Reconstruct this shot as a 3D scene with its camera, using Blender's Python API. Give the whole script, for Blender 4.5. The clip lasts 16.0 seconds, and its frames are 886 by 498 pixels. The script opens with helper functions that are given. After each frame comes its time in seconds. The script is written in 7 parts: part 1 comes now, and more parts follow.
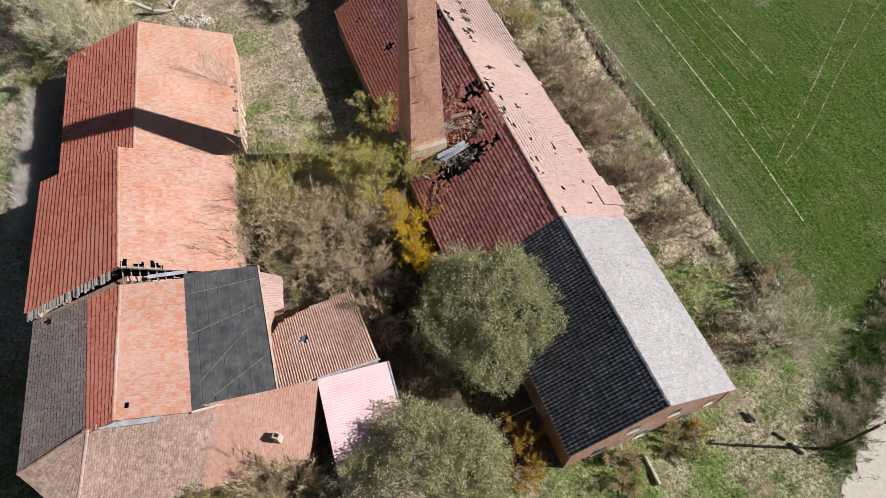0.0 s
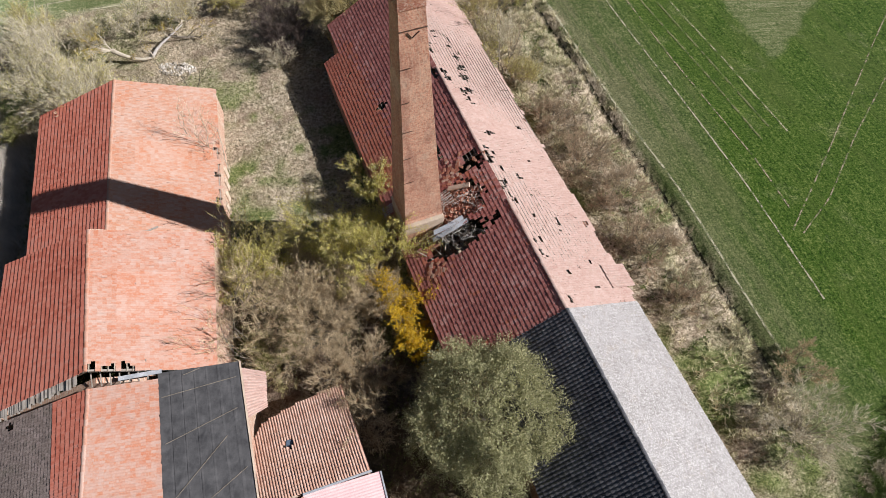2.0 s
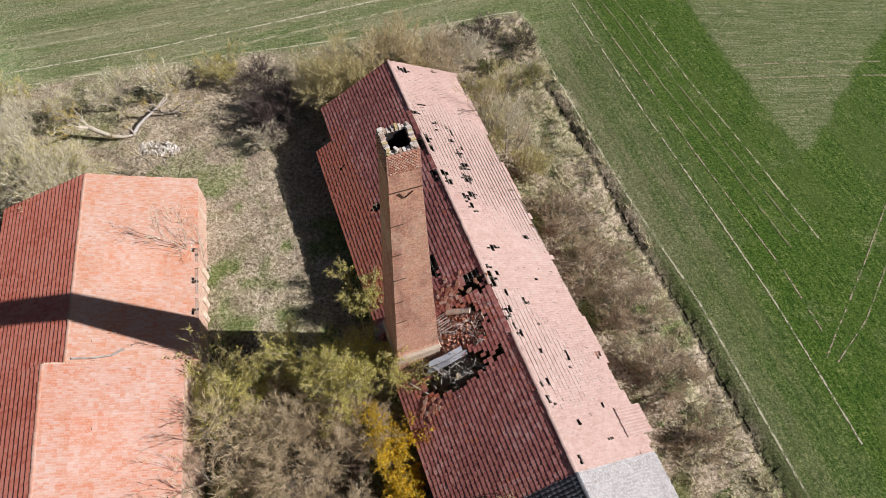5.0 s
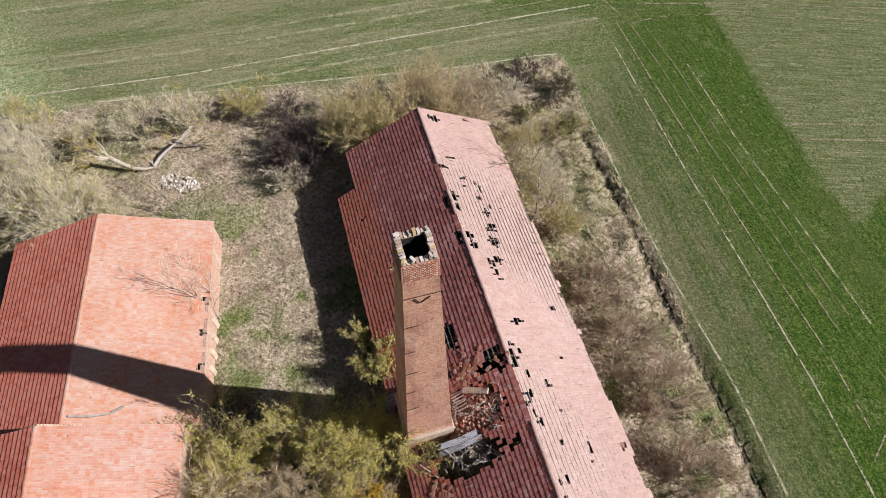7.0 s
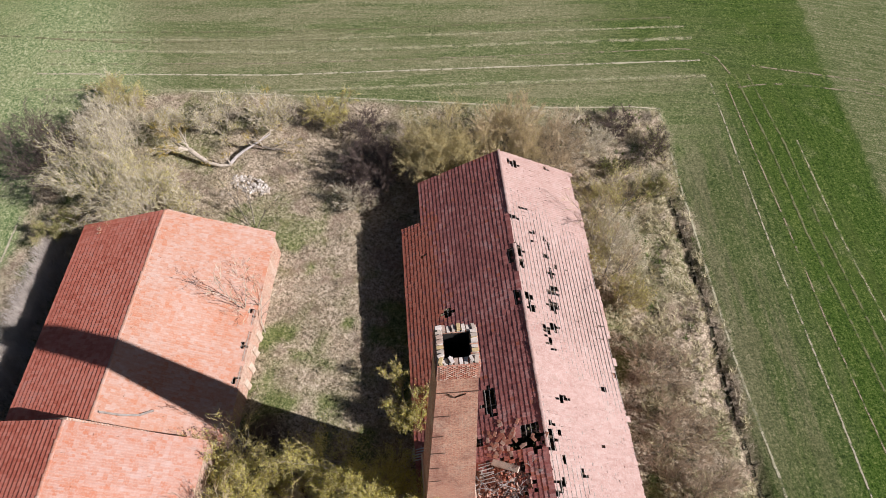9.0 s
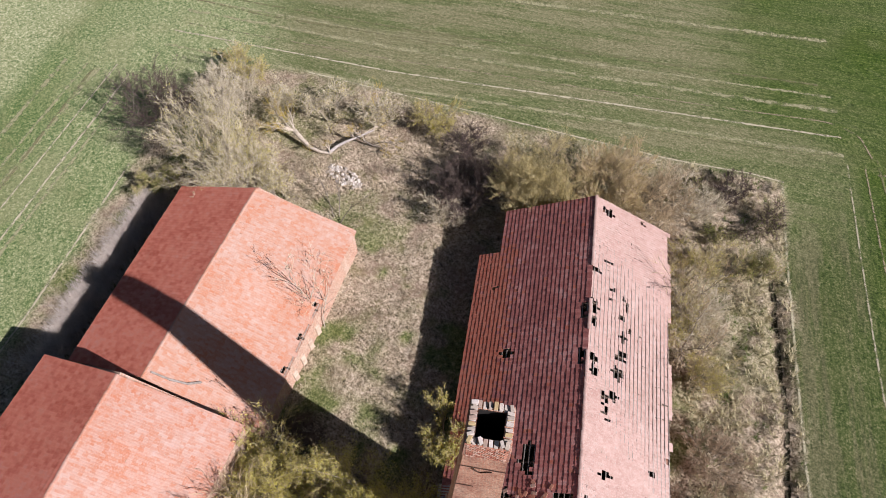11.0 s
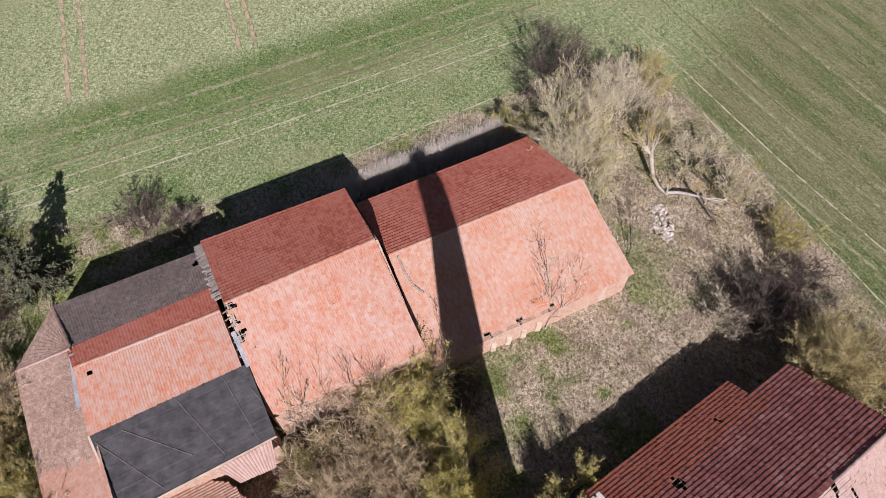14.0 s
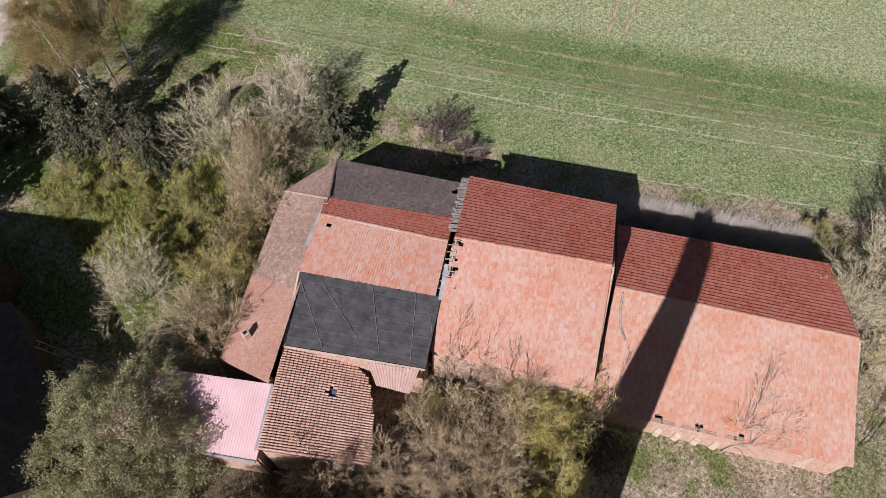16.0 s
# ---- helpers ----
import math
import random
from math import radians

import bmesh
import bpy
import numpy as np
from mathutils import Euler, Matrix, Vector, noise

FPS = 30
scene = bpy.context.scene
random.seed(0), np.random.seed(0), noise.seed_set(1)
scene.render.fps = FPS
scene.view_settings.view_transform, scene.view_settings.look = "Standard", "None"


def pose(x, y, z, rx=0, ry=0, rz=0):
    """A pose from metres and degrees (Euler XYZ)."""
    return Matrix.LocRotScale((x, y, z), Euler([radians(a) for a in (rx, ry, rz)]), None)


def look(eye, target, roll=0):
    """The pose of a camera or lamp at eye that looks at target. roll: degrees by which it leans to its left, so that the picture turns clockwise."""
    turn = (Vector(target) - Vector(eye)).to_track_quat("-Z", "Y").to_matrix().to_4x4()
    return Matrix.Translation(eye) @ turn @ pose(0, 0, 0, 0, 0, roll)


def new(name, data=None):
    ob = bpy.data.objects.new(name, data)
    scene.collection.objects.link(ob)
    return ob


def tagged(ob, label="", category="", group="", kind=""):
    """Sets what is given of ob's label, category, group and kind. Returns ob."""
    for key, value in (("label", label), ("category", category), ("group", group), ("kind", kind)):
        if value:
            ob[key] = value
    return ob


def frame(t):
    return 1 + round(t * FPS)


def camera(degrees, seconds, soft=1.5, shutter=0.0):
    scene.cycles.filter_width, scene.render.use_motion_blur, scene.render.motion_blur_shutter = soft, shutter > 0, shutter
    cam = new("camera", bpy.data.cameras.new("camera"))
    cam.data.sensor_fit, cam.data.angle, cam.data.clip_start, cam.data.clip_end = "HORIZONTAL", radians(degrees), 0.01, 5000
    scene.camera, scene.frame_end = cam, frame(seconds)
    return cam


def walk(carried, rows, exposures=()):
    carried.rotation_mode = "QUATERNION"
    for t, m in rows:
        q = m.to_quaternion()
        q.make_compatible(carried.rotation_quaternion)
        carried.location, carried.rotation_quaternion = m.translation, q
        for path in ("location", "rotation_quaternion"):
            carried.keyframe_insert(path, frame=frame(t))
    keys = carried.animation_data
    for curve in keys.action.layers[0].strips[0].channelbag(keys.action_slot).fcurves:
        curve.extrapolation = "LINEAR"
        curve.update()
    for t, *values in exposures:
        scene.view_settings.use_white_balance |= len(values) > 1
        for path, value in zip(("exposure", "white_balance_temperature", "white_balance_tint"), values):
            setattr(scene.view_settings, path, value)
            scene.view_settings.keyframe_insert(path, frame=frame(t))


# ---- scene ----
cam = camera(67.3, 16.0, 0.9)
PATH = [
    (0, (2.491, 1.088, 49.99), (2.421, 2.098, 48.265), 0.1),
    (0.5, (2.328, 3.053, 50.02), (2.262, 4.049, 48.287), 0.3),
    (1, (2.159, 4.965, 50.045), (2.097, 5.963, 48.314), 0.4),
    (1.5, (2.023, 6.856, 50.068), (1.963, 7.858, 48.339), 0.5),
    (2, (1.907, 8.739, 50.084), (1.849, 9.745, 48.357), 0.6),
    (2.5, (1.812, 10.596, 50.102), (1.756, 11.606, 48.377), 0.7),
    (3, (1.746, 12.431, 50.131), (1.69, 13.445, 48.408), 0.7),
    (3.5, (1.72, 14.215, 50.168), (1.663, 15.232, 48.447), 0.7),
    (4, (1.701, 15.94, 50.191), (1.644, 16.959, 48.471), 0.6),
    (4.2, (1.681, 16.588, 50.187), (1.625, 17.608, 48.467), 0.8),
    (6.3, (1.335, 22.841, 49.988), (1.222, 23.872, 48.278), 1.0),
    (6.5, (1.31, 23.387, 49.983), (1.189, 24.415, 48.272), 0.7),
    (7, (1.241, 24.629, 49.971), (1.09, 25.655, 48.261), 0.8),
    (7.5, (1.167, 25.803, 49.969), (0.954, 26.818, 48.26), 0.8),
    (8, (1.093, 26.921, 49.966), (0.816, 27.921, 48.256), 0.7),
    (8.2, (1.053, 27.323, 49.962), (0.751, 28.317, 48.253), 0.8),
    (10.3, (0.556, 31.04, 49.814), (0.107, 31.977, 48.105), 0.4),
    (10.5, (0.525, 31.31, 49.806), (0.038, 32.224, 48.095), 0.4),
    (11, (0.473, 31.779, 49.754), (-0.111, 32.634, 48.043), 0.5),
    (11.5, (0.519, 32.102, 49.695), (-0.156, 32.889, 47.985), 0.6),
    (12, (0.611, 32.316, 49.632), (-0.153, 33.023, 47.924), 0.5),
    (12.5, (0.693, 32.457, 49.559), (-0.152, 33.071, 47.854), 0.2),
    (13, (0.694, 32.56, 49.47), (-0.223, 33.066, 47.766), 0.4),
    (13.5, (0.671, 32.672, 49.408), (-0.313, 33.025, 47.703), 0.4),
    (14, (0.628, 32.83, 49.35), (-0.397, 33.013, 47.643), 0.5),
    (14.5, (0.55, 33.022, 49.296), (-0.487, 33.029, 47.585), 0.7),
    (15, (0.45, 33.23, 49.248), (-0.568, 33.06, 47.536), 0.3),
    (15.5, (0.395, 33.426, 49.243), (-0.574, 33.083, 47.528), 0.1),
    (16, (0.376, 33.595, 49.263), (-0.516, 33.084, 47.547), -0.2),
]
walk(cam, [(t, look(eye, target, roll)) for t, eye, target, roll in PATH], [(0.0, 0.71, 6300, 11.0), (4.0, 0.7, 6300, 12.5), (8.0, 0.68, 6350, 16.5), (11.0, 0.7, 6330, 21.5), (12.5, 0.68, 6300, 22.0), (14.0, 0.56, 6280, 23.0), (15.0, 0.46, 6280, 22.5), (16.0, 0.46, 6280, 21.0)])

# ---- world, sun ----
SUN_ELEV, SUN_AZ = radians(36.0), radians(0.9)   # azimuth from +x towards +y
world = bpy.data.worlds.new("world")
scene.world = world
world.use_nodes = True
wn = world.node_tree
sky = wn.nodes.new("ShaderNodeTexSky")
sky.sky_type = "NISHITA"
sky.sun_disc = False
sky.sun_elevation = SUN_ELEV
sky.sun_rotation = radians(90) - SUN_AZ
bg = wn.nodes["Background"]
bg.inputs["Strength"].default_value = 0.0255
wn.links.new(sky.outputs[0], bg.inputs["Color"])
sun_data = bpy.data.lights.new("sun", "SUN")
sun_data.energy = 4.85
sun_data.angle = radians(0.55)
sun_data.color = (1.0, 0.955, 0.915)
sun = new("sun", sun_data)
to_sun = Vector((math.cos(SUN_ELEV) * math.cos(SUN_AZ), math.cos(SUN_ELEV) * math.sin(SUN_AZ), math.sin(SUN_ELEV)))
sun.matrix_world = look(to_sun * 100, (0, 0, 0))

# ---- helpers of this scene ----
def unit(v):
    v = np.asarray(v, float)
    return v / np.maximum(np.linalg.norm(v, axis=-1, keepdims=True), 1e-9)


def gz(x, y):
    """Height of the ground: a gentle fall to the north and west."""
    return 0.4 + 3.0 * np.tanh(0.01 * np.asarray(x)) - 4.0 * np.tanh(0.00625 * (np.asarray(y) - 40))


def npmesh(name, V, faces, mats, index=None, smooth=False):
    """A mesh from arrays: faces is a list of (n, k) index arrays."""
    me = bpy.data.meshes.new(name)
    V = np.ascontiguousarray(V, dtype=np.float32)
    faces = [np.asarray(f, dtype=np.int32) for f in faces if len(f)]
    loops = np.concatenate([f.ravel() for f in faces])
    totals = np.concatenate([np.full(len(f), f.shape[1], dtype=np.int32) for f in faces])
    starts = np.concatenate([[0], np.cumsum(totals)[:-1]]).astype(np.int32)
    me.vertices.add(len(V))
    me.vertices.foreach_set("co", V.ravel())
    me.loops.add(len(loops))
    me.loops.foreach_set("vertex_index", loops)
    me.polygons.add(len(totals))
    me.polygons.foreach_set("loop_start", starts)
    me.polygons.foreach_set("loop_total", totals)
    for m in mats if isinstance(mats, (list, tuple)) else [mats]:
        me.materials.append(m)
    if index is not None:
        me.polygons.foreach_set("material_index", np.asarray(index, dtype=np.int32))
    me.update(calc_edges=True)
    me.validate()
    me.polygons.foreach_set("use_smooth", np.full(len(me.polygons), smooth, dtype=bool))
    return me


def attach(ob, parent):
    if parent is not None:
        ob.parent = parent
        base = parent
        m = Matrix.Identity(4)
        while base is not None:
            m = base.matrix_basis.inverted() @ m if base.parent is None else m
            base = base.parent
        ob.matrix_parent_inverse = m if parent.parent is None else Matrix.Identity(4)
    return ob


def npart(name, V, faces, mats, parent=None, label="", smooth=False, kind="", index=None):
    ob = new(name, npmesh(name, V, faces, mats, index, smooth))
    attach(ob, parent)
    return tagged(ob, label, kind=kind)


def part(name, bm, material, parent=None, label=""):
    me = bpy.data.meshes.new(name)
    bm.to_mesh(me)
    bm.free()
    me.materials.append(material)
    ob = new(name, me)
    attach(ob, parent)
    return tagged(ob, label)


def thing(name, x, y, z, label, category, group="", kind=""):
    ob = new(name)
    ob.empty_display_size = 0.3
    ob.matrix_basis = Matrix.Translation((x, y, z))
    return tagged(ob, label, category, group, kind)


def box_arrays(P0, P1, w, h, up=(0, 0, 1)):
    """Beams from P0 to P1, w wide and h deep, as vertex and quad arrays."""
    P0, P1 = np.atleast_2d(np.asarray(P0, float)), np.atleast_2d(np.asarray(P1, float))
    d = unit(P1 - P0)
    s = unit(np.cross(d, np.broadcast_to(up, d.shape)))
    t = np.cross(s, d)
    w = np.broadcast_to(np.asarray(w, float), (len(P0),))[:, None] / 2
    h = np.broadcast_to(np.asarray(h, float), (len(P0),))[:, None] / 2
    V = np.stack([P0 - s * w - t * h, P0 + s * w - t * h, P0 + s * w + t * h, P0 - s * w + t * h,
                  P1 - s * w - t * h, P1 + s * w - t * h, P1 + s * w + t * h, P1 - s * w + t * h], 1).reshape(-1, 3)
    q = np.array([[3, 2, 1, 0], [4, 5, 6, 7], [0, 1, 5, 4], [1, 2, 6, 5], [2, 3, 7, 6], [3, 0, 4, 7]])
    F = (np.arange(len(P0))[:, None, None] * 8 + q).reshape(-1, 4)
    return V, F


def beams(name, P0, P1, w, h, mat, parent=None, label="", up=(0, 0, 1), kind=""):
    V, F = box_arrays(P0, P1, w, h, up)
    return npart(name, V, [F], mat, parent, label, kind=kind)


def prism(name, ring, z0, z1, mat, parent=None, label="", taper=None, bevel=0.0):
    """An upright prism over a ring of (x, y), with an optional top ring."""
    bm = bmesh.new()
    lo = [bm.verts.new((x, y, z0)) for x, y in ring]
    hi = [bm.verts.new((x, y, z1)) for x, y in (taper or ring)]
    n = len(ring)
    for i in range(n):
        bm.faces.new((lo[i], lo[(i + 1) % n], hi[(i + 1) % n], hi[i]))
    bm.faces.new(hi)
    bm.faces.new(lo[::-1])
    if bevel:
        bmesh.ops.bevel(bm, geom=bm.edges[:], offset=bevel, segments=1, affect="EDGES")
    return part(name, bm, mat, parent, label)


# ---- materials ----
def nodes_of(name, rough=0.85, metal=0.0, spec=0.3):
    m = bpy.data.materials.new(name)
    m.use_nodes = True
    nt = m.node_tree
    b = nt.nodes["Principled BSDF"]
    b.inputs["Roughness"].default_value = rough
    b.inputs["Metallic"].default_value = metal
    b.inputs["Specular IOR Level"].default_value = spec
    return m, nt, b


def tex_noise(nt, coord, scale, detail=4.0, rough=0.6, stretch=None):
    n = nt.nodes.new("ShaderNodeTexNoise")
    n.inputs["Scale"].default_value = scale
    n.inputs["Detail"].default_value = detail
    n.inputs["Roughness"].default_value = rough
    if stretch:
        if len(stretch) > 3:
            tn = nt.nodes.new("ShaderNodeMapping")
            tn.inputs["Rotation"].default_value = (0, 0, -stretch[3])
            nt.links.new(coord, tn.inputs["Vector"])
            coord = tn.outputs[0]
        mp = nt.nodes.new("ShaderNodeMapping")
        mp.inputs["Scale"].default_value = stretch[:3]
        nt.links.new(coord, mp.inputs["Vector"])
        coord = mp.outputs[0]
    nt.links.new(coord, n.inputs["Vector"])
    return n.outputs["Fac"]


def ramp(nt, fac, stops, mode="LINEAR"):
    r = nt.nodes.new("ShaderNodeValToRGB")
    r.color_ramp.interpolation = mode
    e = r.color_ramp.elements
    while len(e) < len(stops):
        e.new(0.5)
    for el, (p, c) in zip(e, stops):
        el.position = p
        el.color = (*c, 1.0) if len(c) == 3 else c
    nt.links.new(fac, r.inputs["Fac"])
    return r.outputs["Color"]


def mix(nt, fac, a, b, blend="MIX"):
    m = nt.nodes.new("ShaderNodeMix")
    m.data_type = "RGBA"
    m.blend_type = blend
    for sock, v in ((m.inputs["Factor"], fac), (m.inputs["A"], a), (m.inputs["B"], b)):
        if hasattr(v, "node"):
            nt.links.new(v, sock)
        elif isinstance(v, (int, float)):
            sock.default_value = v
        else:
            sock.default_value = (*v, 1.0)
    return m.outputs["Result"]


def smap(nt, fac, a, b, lo=0.0, hi=1.0):
    m = nt.nodes.new("ShaderNodeMapRange")
    m.interpolation_type = "SMOOTHSTEP"
    nt.links.new(fac, m.inputs["Value"])
    for k, v in (("From Min", a), ("From Max", b), ("To Min", lo), ("To Max", hi)):
        m.inputs[k].default_value = v
    return m.outputs["Result"]


def relief(nt, bsdf, fac, strength, distance):
    b = nt.nodes.new("ShaderNodeBump")
    b.inputs["Strength"].default_value = strength
    b.inputs["Distance"].default_value = distance
    nt.links.new(fac, b.inputs["Height"])
    nt.links.new(b.outputs["Normal"], bsdf.inputs["Normal"])


def plain(name, dark, light, scale=1.5, fine=25.0, rough=0.85, metal=0.0, bump=0.4, dist=0.01, stretch=None, spec=0.3):
    """Two tones in broad patches and a fine grain over them."""
    m, nt, b = nodes_of(name, rough, metal, spec)
    co = nt.nodes.new("ShaderNodeTexCoord").outputs["Object"]
    broad = tex_noise(nt, co, scale, 5.0, 0.65, stretch)
    grain = tex_noise(nt, co, fine, 4.0, 0.7, stretch)
    c = ramp(nt, broad, [(0.3, dark), (0.7, light)])
    c = mix(nt, 0.5, c, ramp(nt, grain, [(0.25, (0.45, 0.45, 0.45)), (0.75, (1.25, 1.25, 1.25))]), "MULTIPLY")
    nt.links.new(c, b.inputs["Base Color"])
    relief(nt, b, grain, bump, dist)
    return m


def tile_material(name, tones, stain, stain_amount=0.35, lichen=None, lichen_amount=0.0, rough=0.8, spec=0.3, patch=0.3):
    """Fired tiles: each piece its own tone, patches of later repairs, stains and lichen."""
    m, nt, b = nodes_of(name, rough, 0.0, spec)
    geo = nt.nodes.new("ShaderNodeNewGeometry")
    co = geo.outputs["Position"]
    own = nt.nodes.new("ShaderNodeMath")
    own.operation = "ADD"
    nt.links.new(geo.outputs["Random Per Island"], own.inputs[0])
    nt.links.new(nt.nodes.new("ShaderNodeObjectInfo").outputs["Random"], own.inputs[1])
    piece = nt.nodes.new("ShaderNodeMath")
    piece.operation = "FRACT"
    nt.links.new(own.outputs[0], piece.inputs[0])
    broad = smap(nt, tex_noise(nt, co, 0.22, 4.0, 0.6), 0.3, 0.7)
    patches = smap(nt, tex_noise(nt, co, 2.0, 4.0, 0.7), 0.3, 0.7)
    f = mix(nt, patch, mix(nt, 0.42, piece.outputs[0], broad), patches)
    n = len(tones)
    c = ramp(nt, f, [(0.14 + 0.72 * i / (n - 1), t) for i, t in enumerate(tones)])
    st = smap(nt, tex_noise(nt, co, 1.1, 6.0, 0.7), 0.52, 0.72, 0.0, stain_amount)
    c = mix(nt, st, c, stain)
    if lichen:
        li = smap(nt, tex_noise(nt, co, 9.0, 4.0, 0.8), 0.48, 0.6, 0.0, lichen_amount)
        c = mix(nt, li, c, lichen)
    grain = tex_noise(nt, co, 40.0, 3.0, 0.7)
    c = mix(nt, 0.4, c, ramp(nt, grain, [(0.25, (0.55, 0.55, 0.55)), (0.75, (1.2, 1.2, 1.2))]), "MULTIPLY")
    nt.links.new(c, b.inputs["Base Color"])
    relief(nt, b, grain, 0.3, 0.008)
    return m


def brick_material(name, a, b2, mortar, dark, yaw):
    """Worn brickwork, courses level, on walls turned by yaw."""
    m, nt, b = nodes_of(name, 0.9)
    geo = nt.nodes.new("ShaderNodeNewGeometry")
    tc = nt.nodes.new("ShaderNodeTexCoord").outputs["Object"]
    mp = nt.nodes.new("ShaderNodeMapping")
    mp.inputs["Rotation"].default_value = (0, 0, -yaw)
    nt.links.new(tc, mp.inputs["Vector"])
    sep = nt.nodes.new("ShaderNodeSeparateXYZ")
    nt.links.new(mp.outputs[0], sep.inputs[0])
    s = nt.nodes.new("ShaderNodeMath")
    nt.links.new(sep.outputs[0], s.inputs[0])
    nt.links.new(sep.outputs[1], s.inputs[1])
    cb = nt.nodes.new("ShaderNodeCombineXYZ")
    nt.links.new(s.outputs[0], cb.inputs[0])
    nt.links.new(sep.outputs[2], cb.inputs[1])
    br = nt.nodes.new("ShaderNodeTexBrick")
    nt.links.new(cb.outputs[0], br.inputs["Vector"])
    for k, v in (("Scale", 1.0), ("Mortar Size", 0.011), ("Brick Width", 0.26), ("Row Height", 0.077), ("Bias", 0.0)):
        br.inputs[k].default_value = v
    for k, v in (("Color1", a), ("Color2", b2), ("Mortar", mortar)):
        br.inputs[k].default_value = (*v, 1)
    c = mix(nt, smap(nt, tex_noise(nt, tc, 0.8, 7.0, 0.75, (1, 1, 0.3)), 0.45, 0.7, 0, 0.7), br.outputs["Color"], dark)
    c = mix(nt, smap(nt, tex_noise(nt, tc, 0.45, 6.0, 0.7, (1, 1, 0.5)), 0.5, 0.66, 0, 0.6), c, mortar)
    c = mix(nt, 0.85, c, ramp(nt, tex_noise(nt, tc, 7.0, 6.0, 0.8), [(0.36, (0.42, 0.38, 0.38)), (0.5, (0.95, 0.95, 0.95)), (0.66, (1.25, 1.25, 1.25))]), "MULTIPLY")
    nt.links.new(c, b.inputs["Base Color"])
    relief(nt, b, br.outputs["Fac"], -0.5, 0.012)
    return m


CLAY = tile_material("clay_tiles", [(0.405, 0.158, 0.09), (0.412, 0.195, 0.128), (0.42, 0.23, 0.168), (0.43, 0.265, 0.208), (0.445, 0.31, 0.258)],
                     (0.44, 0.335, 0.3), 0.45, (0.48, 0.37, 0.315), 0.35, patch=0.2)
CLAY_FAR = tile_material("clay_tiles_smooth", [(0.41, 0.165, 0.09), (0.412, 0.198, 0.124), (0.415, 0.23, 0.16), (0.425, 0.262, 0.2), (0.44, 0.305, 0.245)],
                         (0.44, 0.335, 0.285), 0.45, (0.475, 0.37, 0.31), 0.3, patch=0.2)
CLAY_PEACH = tile_material("peach_clay_tiles", [(0.45, 0.165, 0.09), (0.46, 0.205, 0.128), (0.45, 0.25, 0.185), (0.46, 0.31, 0.255), (0.45, 0.2, 0.12)],
                           (0.44, 0.33, 0.29), 0.5, (0.506, 0.365, 0.307), 0.35, patch=0.25)
# Slopes away from the sun: their dimness is put into this redder clay.
CLAY_DIMMED = tile_material("dimmed_red_clay_tiles", [(0.37, 0.092, 0.056), (0.44, 0.128, 0.083), (0.5, 0.17, 0.117), (0.46, 0.19, 0.145)],
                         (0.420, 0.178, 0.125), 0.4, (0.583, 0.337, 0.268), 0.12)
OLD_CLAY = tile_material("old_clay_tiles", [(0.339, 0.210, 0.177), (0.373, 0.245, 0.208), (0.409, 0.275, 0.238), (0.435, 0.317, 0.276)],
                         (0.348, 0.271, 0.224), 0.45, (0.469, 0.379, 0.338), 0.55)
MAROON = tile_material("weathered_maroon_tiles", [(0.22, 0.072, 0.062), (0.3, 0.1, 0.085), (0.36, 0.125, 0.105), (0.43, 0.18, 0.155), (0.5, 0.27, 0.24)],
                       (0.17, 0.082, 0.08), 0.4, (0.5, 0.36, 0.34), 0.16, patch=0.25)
ORANGE = tile_material("orange_red_tiles", [(0.33, 0.085, 0.05), (0.4, 0.115, 0.07), (0.44, 0.15, 0.095), (0.36, 0.14, 0.11)],
                       (0.2, 0.1, 0.085), 0.4, (0.4, 0.3, 0.25), 0.2)
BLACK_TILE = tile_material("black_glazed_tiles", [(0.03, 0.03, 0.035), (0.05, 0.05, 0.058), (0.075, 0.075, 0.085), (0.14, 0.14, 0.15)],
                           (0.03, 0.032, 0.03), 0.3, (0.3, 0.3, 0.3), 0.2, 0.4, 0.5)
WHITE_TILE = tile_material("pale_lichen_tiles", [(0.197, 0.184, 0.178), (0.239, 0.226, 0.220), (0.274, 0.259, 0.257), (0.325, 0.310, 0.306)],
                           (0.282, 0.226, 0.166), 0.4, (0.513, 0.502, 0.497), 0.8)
MOSS_TILE = tile_material("mossy_brown_tiles", [(0.105, 0.082, 0.074), (0.145, 0.112, 0.1), (0.18, 0.14, 0.125), (0.25, 0.195, 0.18)],
                          (0.1, 0.092, 0.066), 0.45, (0.36, 0.31, 0.28), 0.4)
# Brown tiles of the southern house, with its deep shade put into the colour.
SHADE_TILE = tile_material("shade_darkened_tiles", [(0.05, 0.04, 0.035), (0.065, 0.05, 0.045), (0.08, 0.065, 0.055), (0.1, 0.08, 0.07)],
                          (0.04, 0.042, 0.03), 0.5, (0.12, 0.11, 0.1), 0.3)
BROWN_TILE = tile_material("brown_plain_tiles", [(0.19, 0.12, 0.088), (0.26, 0.165, 0.125), (0.33, 0.22, 0.172), (0.43, 0.31, 0.255)],
                           (0.2, 0.165, 0.1), 0.6, (0.46, 0.4, 0.34), 0.4, patch=0.35)
RUST_TILE = tile_material("orange_brown_tiles", [(0.33, 0.17, 0.115), (0.39, 0.205, 0.145), (0.42, 0.235, 0.175), (0.44, 0.29, 0.235)],
                          (0.3, 0.21, 0.155), 0.45, (0.47, 0.4, 0.35), 0.3)
